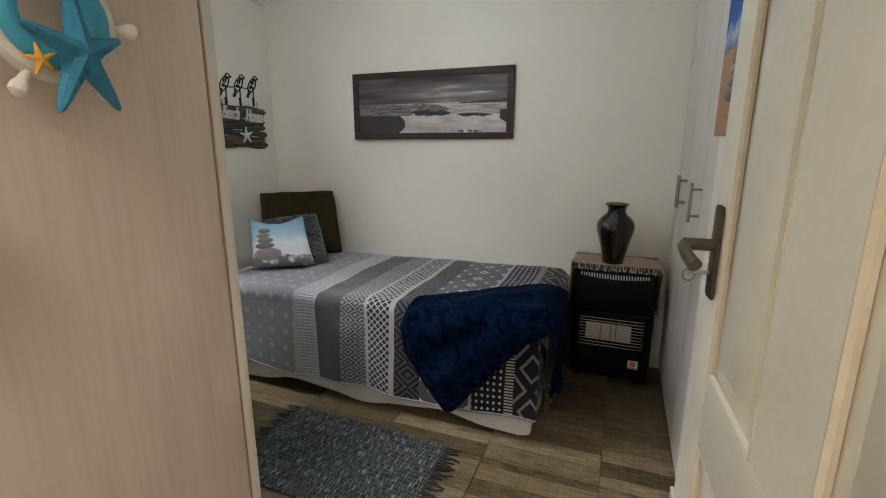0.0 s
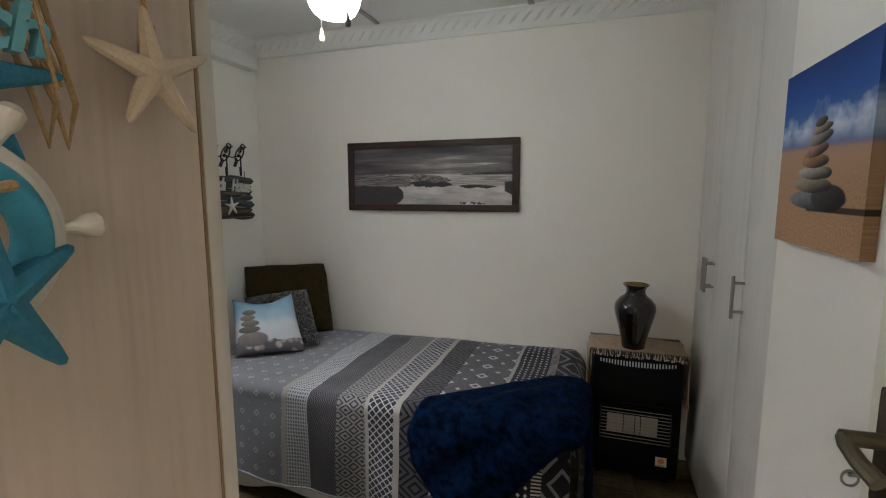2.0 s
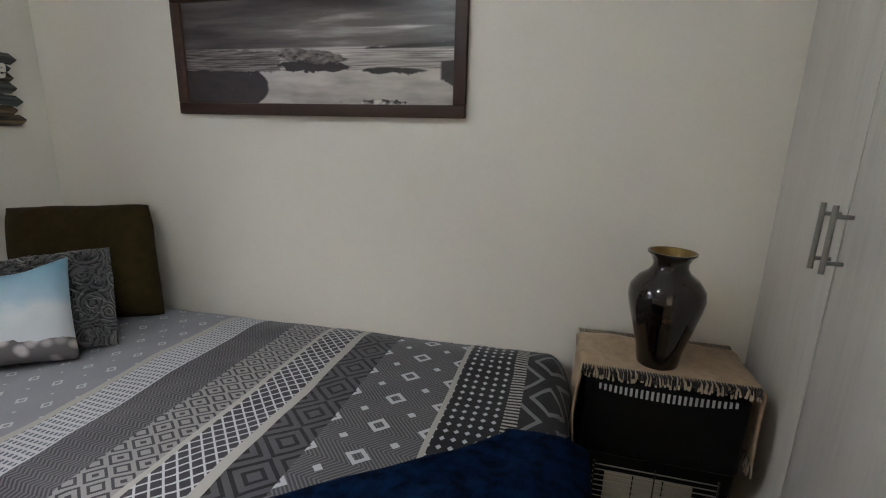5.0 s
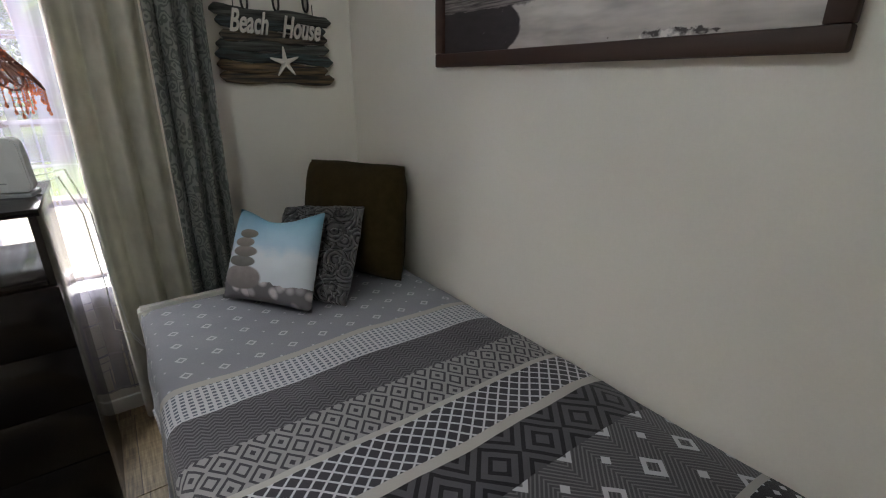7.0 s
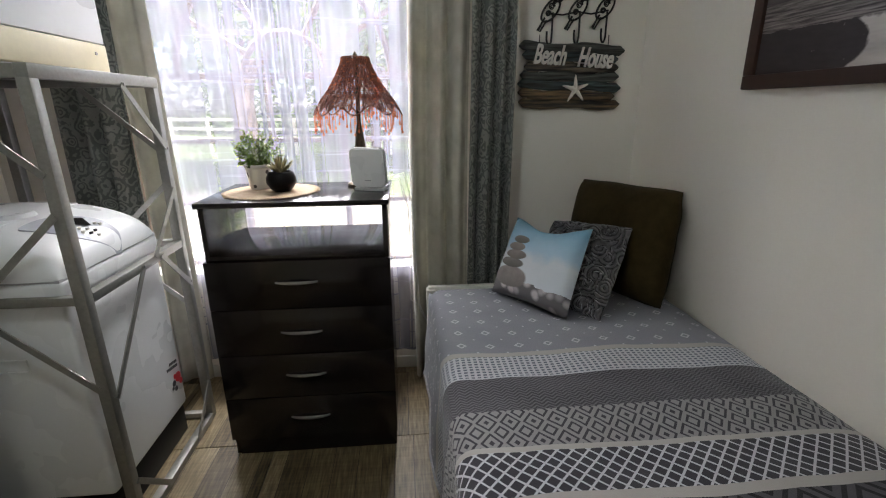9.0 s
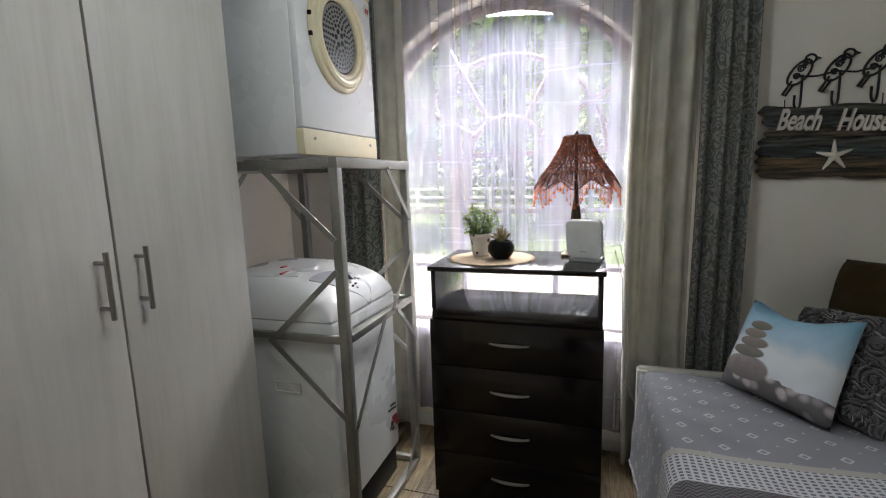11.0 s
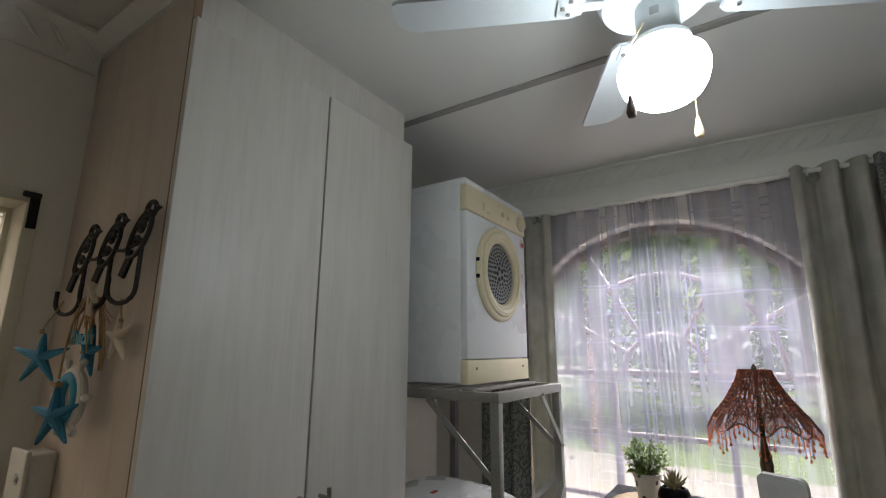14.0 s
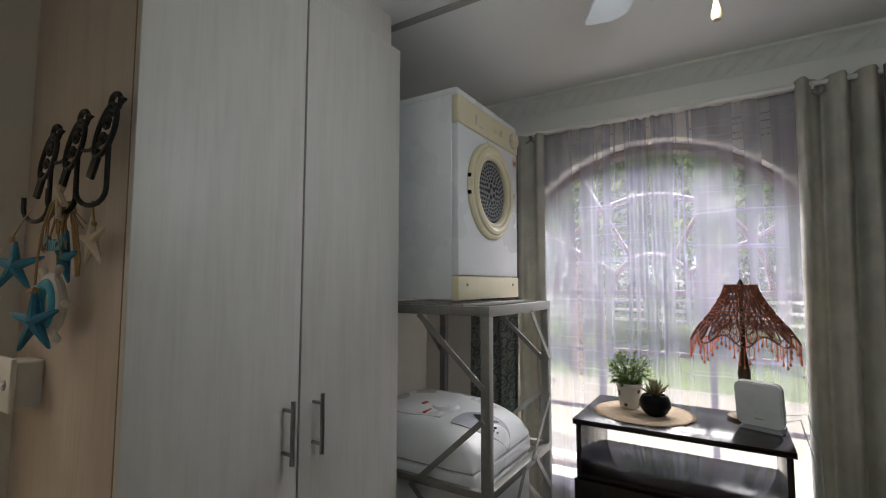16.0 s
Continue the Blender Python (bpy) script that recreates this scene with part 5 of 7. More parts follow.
def throw():
    """Plush blanket flung over the near foot corner, one corner hanging down the side."""
    t = thing("throw_blanket", -0.70, 2.1, 0.4, "navy blue plush throw lying over the bed's corner", "blanket")

    def outline(v):
        """West and east limits at each distance across."""
        w = float(np.interp(v, (0.50, 0.60, 0.72, 0.86, 0.98, 1.10, 1.22, 1.345), (-0.52, -0.62, -0.80, -0.965, -1.01, -0.985, -0.90, -0.795)))
        e = float(np.interp(v, (0.50, 0.90, 0.98, 1.10, 1.22, 1.345), (-0.372, -0.372, -0.46, -0.575, -0.68, -0.780)))
        return w, e

    def fn(a, b):
        v = 0.48 + (1.345 - 0.48) * b
        w, e = outline(v)
        x = w + (e - w) * a
        rim = math.sin(math.pi * min(1, max(0, a))) ** 0.35 * math.sin(math.pi * min(1, b * 1.02)) ** 0.3 if 0 < b < 0.98 else 0.0
        fold = 0.016 * noise.noise((x * 7 + 3, v * 4, 1.0)) + 0.009 * math.sin((x * 0.8 + v) * 26) * rim
        p = cover_point(min(x, BX1), v, 0.010 + 0.026 * rim + fold * rim)
        if x > BX1 - 0.02:
            p.x = x + 0.02
            p.z -= 0.35 * (x - BX1 + 0.02)
        return p

    bm = sheet(bmesh.new(), fn, 60, 70)
    # the length that hangs over the foot end
    def foot(a, b):
        y = 2.02 + 0.42 * a
        drop = (0.30 + 0.05 * math.sin(a * 5)) * b
        q = cover_point(BX1, BY1 - y)
        return (BX1 + 0.008 + 0.050 * math.sin(min(1, b * 5) * math.pi / 2) + 0.012 * math.sin(y * 30) * b, y, q.z + 0.022 - 0.028 * min(1, b * 5) - drop)

    sheet(bm, foot, 24, 18)
    ob = part("plush", bm, M_BLUE, t, smooth=180)
    so = ob.modifiers.new("thickness", "SOLIDIFY")
    so.thickness, so.offset = 0.012, 1.0


throw()


def pillow(name, corners, thick, material, label, piping=None, buckle=0.0, seed=0, full=0.0, ruched=False, sag=0.0):
    """A stuffed cushion over four corners (lower left, lower right, upper right, upper left) as seen from its face."""
    c = [Vector(p) for p in corners]
    mid = sum(c, Vector()) / 4
    n = (c[1] - c[0]).cross(c[3] - c[0]).normalized()
    t = thing(name, mid.x, mid.y, min(p.z for p in c), label, "cushion", group="cushions at the bed head")
    bm = bmesh.new()
    rnd = random.Random(seed)
    o = rnd.uniform(0, 20)
    roses = [((i + 0.5 + rnd.uniform(-.25, .25)) / 4, (j + 0.5 + rnd.uniform(-.25, .25)) / 4) for i in range(4) for j in range(4)]

    def face(side):
        def fn(a, b):
            p = (c[0] * (1 - a) + c[1] * a) * (1 - b) + (c[3] * (1 - a) + c[2] * a) * b
            ea, eb = 2 * a - 1, 2 * b - 1
            pin = 0.055 * (1 - ea * ea) * abs(eb) ** 3
            pin2 = 0.045 * (1 - eb * eb) * abs(ea) ** 3
            if full:
                pin, pin2 = pin * 0.35, pin2 * 0.35 + full * (ea * eb) ** 4
                pin += 0.02 * noise.noise((ea * 2.5 + o, eb * 2.5, 2.0))
            p = p + (mid - p) * (pin + pin2)
            p.z -= sag * max(0.0, eb) ** 4 * (1 - ea * ea) ** 2
            h = ((1 - ea ** 4) * (1 - eb ** 4)) ** 0.55 * thick / 2
            h *= 1 + 0.16 * noise.noise((a * 3 + o, b * 3, 0.5)) * (1 if side > 0 else 0.3)
            p = p + n * (side * h + buckle * (ea * ea - 0.5) * 0.5)
            p = p + n * 0.006 * noise.noise((a * 7 + o, b * 7, 4.0)) * (1 - max(abs(ea), abs(eb)) ** 6)
            if ruched and side > 0:
                d = min(math.hypot(a - u, b - v) for u, v in roses)
                p = p + n * (0.011 * math.cos(d * 85 + 3 * noise.noise((a * 9, b * 9, o))) * (1 - max(abs(ea), abs(eb)) ** 8) - 0.02 * d)
            return p
        return fn

    res = 64 if ruched else 26
    sheet(bm, face(1), res, res)
    sheet(bm, face(-1), res, res)
    bmesh.ops.remove_doubles(bm, verts=bm.verts, dist=0.0008)
    part("body", bm, material, t, smooth=180)
    if piping:
        f = face(0)
        ring = [f(i / 16, 0) for i in range(16)] + [f(1, i / 16) for i in range(16)] + [f(1 - i / 16, 1) for i in range(16)] + [f(0, 1 - i / 16) for i in range(16)]
        part("piping", tube(bmesh.new(), ring, 0.005, 6, closed=True), piping, t)
    return t


pillow("brown_cushion", ((-2.295, 2.620, 0.520), (-1.840, 2.820, 0.525), (-1.960, 2.920, 0.935), (-2.420, 2.725, 0.920)), 0.17, M_BROWNPILLOW, "large dark brown square cushion leaning in the corner", seed=1, full=0.035)
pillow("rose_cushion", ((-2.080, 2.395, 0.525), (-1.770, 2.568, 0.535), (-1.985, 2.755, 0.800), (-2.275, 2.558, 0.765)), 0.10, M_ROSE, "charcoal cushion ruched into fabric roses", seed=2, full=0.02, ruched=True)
pillow("beach_cushion", ((-2.075, 2.258, 0.536), (-1.795, 2.460, 0.538), (-1.975, 2.602, 0.800), (-2.190, 2.380, 0.800)), 0.10, M_CUSHION, "cushion printed with stacked stones under a blue sky", seed=3, sag=0.045)


# ---- pictures on the walls ----
def framed_picture():
    x0, x1, z0, z1 = -1.782, -0.752, 1.264, 1.660
    f = thing("framed_picture", (x0 + x1) / 2, YN - 0.012, z0, "wide sepia seascape photograph in a dark wood frame", "picture")
    w = 0.038
    for r in ((x0, x1, z1 - w, z1), (x0, x1, z0, z0 + w), (x0, x0 + w, z0 + w, z1 - w), (x1 - w, x1, z0 + w, z1 - w)):
        part("frame_side", one_box(r[0], r[1], YN - 0.030, YN - 0.003, r[2], r[3], bevel=0.004), M_FRAMEWOOD, f)
    bm = sheet(bmesh.new(), lambda a, b: (x0 + w - 0.002 + (x1 - x0 - 2 * w + 0.004) * a, YN - 0.019, z0 + w - 0.002 + (z1 - z0 - 2 * w + 0.004) * b), 1, 1)
    part("print", bm, M_SEA, f, "sepia photograph", smooth=0)
    part("backing", one_box(x0 + 0.01, x1 - 0.01, YN - 0.012, YN - 0.002, z0 + 0.01, z1 - 0.01), M_FRAMEWOOD, f)


framed_picture()


def canvas():
    y0, y1, z0, zt = 1.425, 1.832, 1.258, 1.648
    c = thing("canvas_print", 0.09, (y0 + y1) / 2, z0, "canvas print of a stone tower on sand under blue sky", "picture")
    bm = sheet(bmesh.new(), lambda a, b: (0.0815, y1 - (y1 - y0) * a, z0 + (zt - z0) * b), 1, 1)
    lay = bm.loops.layers.uv.verify()
    for (ya, yb, za, zb, ua, ub, va, vb) in ((y0, y0, z0, zt, 1, 1, 0, 1), (y1, y1, z0, zt, 0, 0, 0, 1)):
        vs = [bm.verts.new(p) for p in ((0.0815, ya, za), (0.104, ya, za), (0.104, ya, zb), (0.0815, ya, zb))]
        fc = bm.faces.new(vs)
        for l, q in zip(fc.loops, ((ua, va), (ua, va), (ub, vb), (ub, vb))):
            l[lay].uv = q
    for z, v in ((z0, 0), (zt, 1)):
        vs = [bm.verts.new(p) for p in ((0.0815, y0, z), (0.104, y0, z), (0.104, y1, z), (0.0815, y1, z))]
        fc = bm.faces.new(vs)
        for l, q in zip(fc.loops, ((1, v), (1, v), (0, v), (0, v))):
            l[lay].uv = q
    part("print", bm, M_CANVAS, c, smooth=0)
    part("stretcher", one_box(0.0835, 0.1045, y0 + 0.002, y1 - 0.002, z0 + 0.002, zt - 0.002), M_WOODKNOB, c)


canvas()


def beach_house_sign():
    y0, y1, z0, z1 = 2.430, 2.845, 1.215, 1.470
    s = thing("driftwood_sign", -2.42, 2.64, z0, "driftwood sign with white Beach House lettering and a starfish", "sign")
    rnd = random.Random(8)
    n = 7
    for k in range(n):
        za = z1 - (z1 - z0) * k / n
        zb = za - (z1 - z0) / n * 1.08
        d0, d1 = rnd.uniform(-0.018, 0.012), rnd.uniform(-0.012, 0.018)
        ph = rnd.uniform(0, 6)

        def fn(a, b):
            ang = b * math.tau
            hz, hx = (za - zb) / 2, 0.011
            y = y0 + d0 + (y1 - y0 + d1 - d0) * a
            taper = 1 - 0.75 * max(0, abs(2 * a - 1) - 0.93) / 0.07
            wob = 0.005 * math.sin(a * 11 + ph) + 0.003 * noise.noise((a * 9, k, 0))
            return (-2.431 + hx * math.cos(ang) * (0.9 + 0.4 * noise.noise((a * 6, k * 3, b * 2))) + 0.002 * (k % 3), y, (za + zb) / 2 + wob - 0.012 * (a - 0.5) + hz * math.sin(ang) * taper)

        bm = sheet(bmesh.new(), fn, 26, 12)
        bmesh.ops.remove_doubles(bm, verts=bm.verts, dist=0.0004)
        part("plank", bm, M_DRIFT, s)
    for word, yc, zc in (("Beach", 2.538, 1.388), ("House", 2.730, 1.376)):
        bm = text_mesh(word, 0.105, 0.005, 0.0020)
        bm.transform(Matrix(((0, 0, 1, -2.408), (0.53, 0.10, 0, yc), (-0.03, 1, 0, zc), (0, 0, 0, 1))))
        part("lettering", bm, M_SHELLWHITE, s, "white painted letters", smooth=0)
    part("starfish", starfish(bmesh.new(), lambda a, b, h: (-2.418 + h * 0.7, 2.660 + a, 1.290 + b), 0.058, 3), M_SHELLWHITE, s, "white starfish")
    for y in (2.50, 2.79):
        part("hanging_wire", tube(bmesh.new(), [(-2.428, y, 1.46), (-2.428, y, 1.50)], 0.002, 6), M_BLACKIRON, s)


beach_house_sign()
bird_hook("bird_hook_rack", lambda a, b, h: (XW + h, 2.655 + a * 0.98, 1.600 + b), 0.98, "black metal bird hook rack above the driftwood sign", hooks=False)


# ---- gas heater with runner and vase ----
def heater():
    x0, x1, y0, y1 = -0.350, 0.052, 2.675, 2.93
    h = thing("gas_heater", -0.15, 2.8, 0, "black portable gas heater with three ceramic plates", "heater")
    bm = bmesh.new()
    box(bm, x0, x1, y0 + 0.02, y1, 0.035, 0.625, bevel=0.025, seg=3)
    part("body", bm, M_BLACK, h)
    part("front_top", one_box(x0 + 0.006, x1 - 0.006, y0 - 0.006, y0 + 0.03, 0.385, 0.615, bevel=0.018, seg=3), M_BLACK, h)
    part("front_base", one_box(x0 + 0.006, x1 - 0.006, y0 - 0.004, y0 + 0.03, 0.035, 0.195, bevel=0.015, seg=3), M_BLACK, h)
    for i in range(26):
        a = (i - 12.5) / 13
        part("vent_slit", one_box(-0.15 + a * 0.165 - 0.0028, -0.15 + a * 0.165 + 0.0028, y0 - 0.0085, y0 - 0.004, 0.572 + 0.014 * a * a, 0.596 + 0.004 * a * a), M_GREYPL, h)
    for i in range(3):
        xa = -0.270 + i * 0.075
        part("ceramic_plate", one_box(xa, xa + 0.071, y0 + 0.006, y0 + 0.022, 0.236, 0.328, bevel=0.002), plate_mat, h, "pale ceramic burner plate")
    part("burner_back", one_box(x0 + 0.03, x1 - 0.03, y0 + 0.010, y0 + 0.021, 0.190, 0.425), M_BLACK, h)
    for i in range(10):
        z = 0.212 + i * 0.0165
        part("guard_wire", tube(bmesh.new(), [(-0.302, y0 + 0.006, z), (-0.298, y0 - 0.008, z), (0.004, y0 - 0.008, z), (0.008, y0 + 0.006, z)], 0.0017, 6), M_STEEL, h)
    for x in (-0.30, -0.148, 0.004):
        part("guard_wire", tube(bmesh.new(), [(x, y0 - 0.009, 0.205), (x, y0 - 0.009, 0.372)], 0.0017, 6), M_BLACKIRON, h)
    part("sticker", one_box(-0.052, -0.004, y0 - 0.0055, y0 - 0.0035, 0.105, 0.150), M_PORCELAIN, h, "white sticker with an orange emblem")
    part("emblem", disc_bar(bmesh.new(), (-0.028, y0 - 0.0065, 0.131), (-0.028, y0 - 0.005, 0.131), 0.014), M_ORANGELABEL, h)
    part("sticker_line", one_box(-0.045, -0.011, y0 - 0.0065, y0 - 0.005, 0.108, 0.113), M_ORANGELABEL, h)
    for x in (x0 + 0.05, x1 - 0.05):
        for y in (y0 + 0.05, y1 - 0.04):
            part("castor", disc_bar(bmesh.new(), (x - 0.012, y, 0.02), (x + 0.012, y, 0.02), 0.02), M_BLACK, h)


plate_mat = plain("pale ceramic plate", (0.36, 0.33, 0.27), 0.8, vary=0.1, grain=320, relief=0.5)
heater()


def runner():
    r = thing("woven_runner", -0.15, 2.8, 0.63, "beige woven runner with black knotted fringe over the heater", "runner")
    x0, x1 = -0.362, 0.064

    def fn(a, b):
        L = 0.20 + (x1 - x0) + 0.20
        s = a * L
        y = 2.672 + 0.235 * b + 0.004 * math.sin(s * 20)
        if s < 0.20:
            return (x0 - 0.006 * math.sin(b * 9 + s * 20), y, 0.632 - (0.20 - s))
        if s > 0.20 + x1 - x0:
            return (x1 + 0.005 * math.sin(b * 8), y, 0.632 - (s - 0.20 - (x1 - x0)))
        return (x0 + s - 0.20, y, 0.634 + 0.003 * math.sin(s * 31 + b * 5))

    ob = part("cloth", sheet(bmesh.new(), fn, 60, 12), M_RUNNER, r, smooth=180)
    so = ob.modifiers.new("thickness", "SOLIDIFY")
    so.thickness, so.offset = 0.006, 1.0
    rnd = random.Random(3)
    for dark in (True, False):
        mt, tone = (M_FRINGEDARK, "black knotted fringe") if dark else (M_FRINGELIGHT, "pale knotted fringe")
        front, back = bmesh.new(), bmesh.new()
        for i in range(64):
            x = x0 + 0.004 + (x1 - x0 - 0.008) * (i + 0.5 * dark) / 64
            e = rnd.uniform(-0.004, 0.004)
            tube(front, [(x, 2.682, 0.640), (x + e, 2.664, 0.641 if dark else 0.636), (x + 2 * e, 2.662, 0.630 - 0.010 * rnd.random() - (0 if dark else 0.008))], 0.0028, 5)
            tube(back, [(x, 2.902, 0.640), (x + e, 2.915, 0.643)], 0.0028, 5)
        part("fringe", front, mt, r, tone, kind="stuff")
        part("fringe", back, mt, r, tone, kind="stuff")
        for side in (x0 - 0.004, x1 + 0.004):
            fb = bmesh.new()
            for i in range(22):
                y = 2.672 + 0.235 * (i + 0.5 * dark) / 22
                tube(fb, [(side, y, 0.440), (side + rnd.uniform(-.006, .006), y + rnd.uniform(-.004, .004), 0.405 - 0.015 * rnd.random())], 0.0028, 5)
            part("fringe", fb, mt, r, tone, kind="stuff")


runner()


def vase():
    x, y = -0.166, 2.752
    v = thing("vase", x, y, 0.641, "dark brown glazed vase with a gilt inside", "vase")
    prof = [(0.0, 0.641), (0.050, 0.641), (0.052, 0.647), (0.058, 0.690), (0.074, 0.748), (0.088, 0.800), (0.0925, 0.828), (0.089, 0.852), (0.072, 0.876), (0.050, 0.892), (0.042, 0.906), (0.042, 0.918), (0.050, 0.934), (0.058, 0.941), (0.058, 0.945), (0.054, 0.945)]
    part("body", lathe(bmesh.new(), prof, x, y, 40), M_VASE, v)
    part("lining", lathe(bmesh.new(), [(0.054, 0.9448), (0.046, 0.934), (0.039, 0.916), (0.039, 0.902), (0.05, 0.88), (0.0, 0.86)], x, y, 40), M_GOLD, v, "gilt inner surface")


vase()


# ---- chest of drawers and what stands on it ----
def chest():
    x0, x1, y0, y1 = -2.285, -1.902, 1.284, 1.874
    c = thing("chest_of_drawers", -2.09, 1.58, 0, "black-brown chest with four drawers under an open shelf", "chest of drawers")
    part("top", one_box(x0 - 0.002, -1.888, 1.276, 1.882, 0.926, 0.943, bevel=0.0015), M_DARKWOOD, c)
    for a, b in ((y0, y0 + 0.016), (y1 - 0.016, y1)):
        part("side", one_box(x0, x1, a, b, 0.0, 0.926, bevel=0.001), M_DARKWOOD, c)
    part("shelf", one_box(x0 + 0.004, -1.893, y0 + 0.016, y1 - 0.016, 0.752, 0.768, bevel=0.001), M_DARKWOOD, c)
    part("back", one_box(x0, x0 + 0.005, y0 + 0.016, y1 - 0.016, 0.06, 0.752), M_DARKWOOD, c)
    part("plinth", one_box(x1 - 0.015, x1 + 0.006, y0 + 0.016, y1 - 0.002, 0.0, 0.070, bevel=0.001), M_DARKWOOD, c)
    for k, zc in enumerate((0.676, 0.495, 0.331, 0.158)):
        z1 = 0.750 - k * 0.1705
        d = part("drawer", one_box(x1 + 0.001, -1.884, y0 - 0.004, y1 + 0.004, z1 - 0.1675, z1, bevel=0.0015), M_DARKWOOD, c)
        hb = bmesh.new()
        pts = [(-1.884 + 0.013 * math.sin(math.pi * i / 10) ** 0.6, 1.500 + 0.137 * i / 10, zc) for i in range(11)]
        tube(hb, pts, 0.0058, 8, taper=lambda s: 0.55 + 0.45 * math.sin(math.pi * s))
        part("handle", hb, M_STEEL, d, "silver bow handle")


chest()


def round_mat():
    m = thing("round_mat", -2.085, 1.468, 0.943, "round beige straw placemat", "placemat")
    rnd = random.Random(2)
    prof = [(0, 0.9435), (0.150, 0.9435), (0.157, 0.946), (0.150, 0.949)] + [(0.145 - 0.0145 * k, 0.9490 + 0.0012 * (k % 2)) for k in range(10)] + [(0, 0.950)]
    part("weave", lathe(bmesh.new(), prof, -2.085, 1.468, 48), M_MAT, m)
    fb = bmesh.new()
    for k in range(150):
        a = k / 150 * math.tau
        c, s = math.cos(a), math.sin(a)
        L = rnd.uniform(0.158, 0.166)
        tube(fb, [(-2.085 + 0.150 * c, 1.468 + 0.150 * s, 0.9465), (-2.085 + L * c, 1.468 + L * s, 0.9455)], 0.0016, 5)
    part("frayed_edge", fb, M_MAT, m)


round_mat()


def leaf_blade(bm, base, tip, width, up):
    base, tip = Vector(base), Vector(tip)
    d = tip - base
    s = d.cross(up).normalized() * width
    mid = base + d * 0.45 + Vector(up).normalized() * width * 0.3
    a, b, c, e = bm.verts.new(base), bm.verts.new(mid + s), bm.verts.new(tip), bm.verts.new(mid - s)
    m = bm.verts.new(mid - Vector(up).normalized() * width * 0.25)
    for q in ((a, b, m), (b, c, m), (c, e, m), (e, a, m)):
        bm.faces.new(q)


def pot_plant():
    x, y, z = -2.125, 1.418, 0.950
    p = thing("pot_plant", x, y, z, "small bushy green plant in a spotted white pot", "pot plant")
    part("pot", lathe(bmesh.new(), [(0, z), (0.032, z), (0.034, z + 0.004), (0.043, z + 0.072), (0.047, z + 0.076), (0.047, z + 0.086), (0.043, z + 0.086), (0.041, z + 0.076), (0, z + 0.074)], x, y, 28), M_POT, p, "white glazed pot with dark spots")
    part("soil", lathe(bmesh.new(), [(0.041, z + 0.0745), (0.02, z + 0.079), (0, z + 0.080)], x, y, 20), M_SOIL, p)
    rnd = random.Random(4)
    sb, lb, pb = bmesh.new(), bmesh.new(), bmesh.new()
    ctr = Vector((x, y, z + 0.138))
    for k in range(95):
        d = Vector((rnd.gauss(0, 1), rnd.gauss(0, 1), rnd.gauss(0.25, 0.9))).normalized()
        end = ctr + Vector((d.x * 0.088, d.y * 0.088, d.z * 0.070)) * rnd.uniform(0.7, 1.12)
        st = Vector((x + d.x * 0.012, y + d.y * 0.012, z + 0.078))
        mid = st.lerp(end, 0.5) + Vector((0, 0, 0.012))
        tube(sb, [st, mid, end], 0.0009, 4)
        for j in range(13):
            q = st.lerp(mid, j / 6) if j < 6 else mid.lerp(end, (j - 5) / 8)
            if j < 3:
                continue
            v = (d + Vector((rnd.gauss(0, .8), rnd.gauss(0, .8), rnd.gauss(0, .8)))).normalized()
            leaf_blade(pb if (j > 10 and rnd.random() < 0.6) else lb, q, q + v * rnd.uniform(0.009, 0.015), rnd.uniform(0.0030, 0.0046), Vector((rnd.gauss(0, .5), rnd.gauss(0, .5), 1)))
    part("stem", sb, M_LEAF, p)
    part("foliage", lb, M_LEAF, p, smooth=0)
    part("pale_foliage", pb, M_LEAFPALE, p, "pale yellow-green leaf tips", smooth=0)


pot_plant()


def succulent():
    x, y, z = -2.055, 1.512, 0.950
    p = thing("succulent", x, y, z, "spiky reddish succulent in a round black pot", "pot plant")
    part("pot", lathe(bmesh.new(), [(0, z), (0.026, z), (0.038, z + 0.010), (0.050, z + 0.030), (0.050, z + 0.046), (0.042, z + 0.064), (0.036, z + 0.068), (0.033, z + 0.066), (0.033, z + 0.060), (0, z + 0.058)], x, y, 32), M_BLACK, p, "round glossy black pot")
    part("soil", lathe(bmesh.new(), [(0.033, z + 0.0605), (0, z + 0.063)], x, y, 16), M_SOIL, p)
    lb = bmesh.new()
    rnd = random.Random(9)
    for k in range(22):
        a = k * 2.4
        el = radians(25 + 3.0 * k)
        L = 0.050 + 0.012 * rnd.random()
        d = Vector((math.cos(a) * math.cos(el), math.sin(a) * math.cos(el), math.sin(el)))
        st = Vector((x, y, z + 0.062)) + d * 0.004
        tube(lb, [st, st + d * L * 0.35, st + d * L * 0.75, st + d * L], 0.0052, 6, taper=lambda s: (0.7, 1.0, 0.6, 0.05)[min(3, int(s * 3 + 0.01))])
    part("leaves", lb, M_SUCC, p)


succulent()


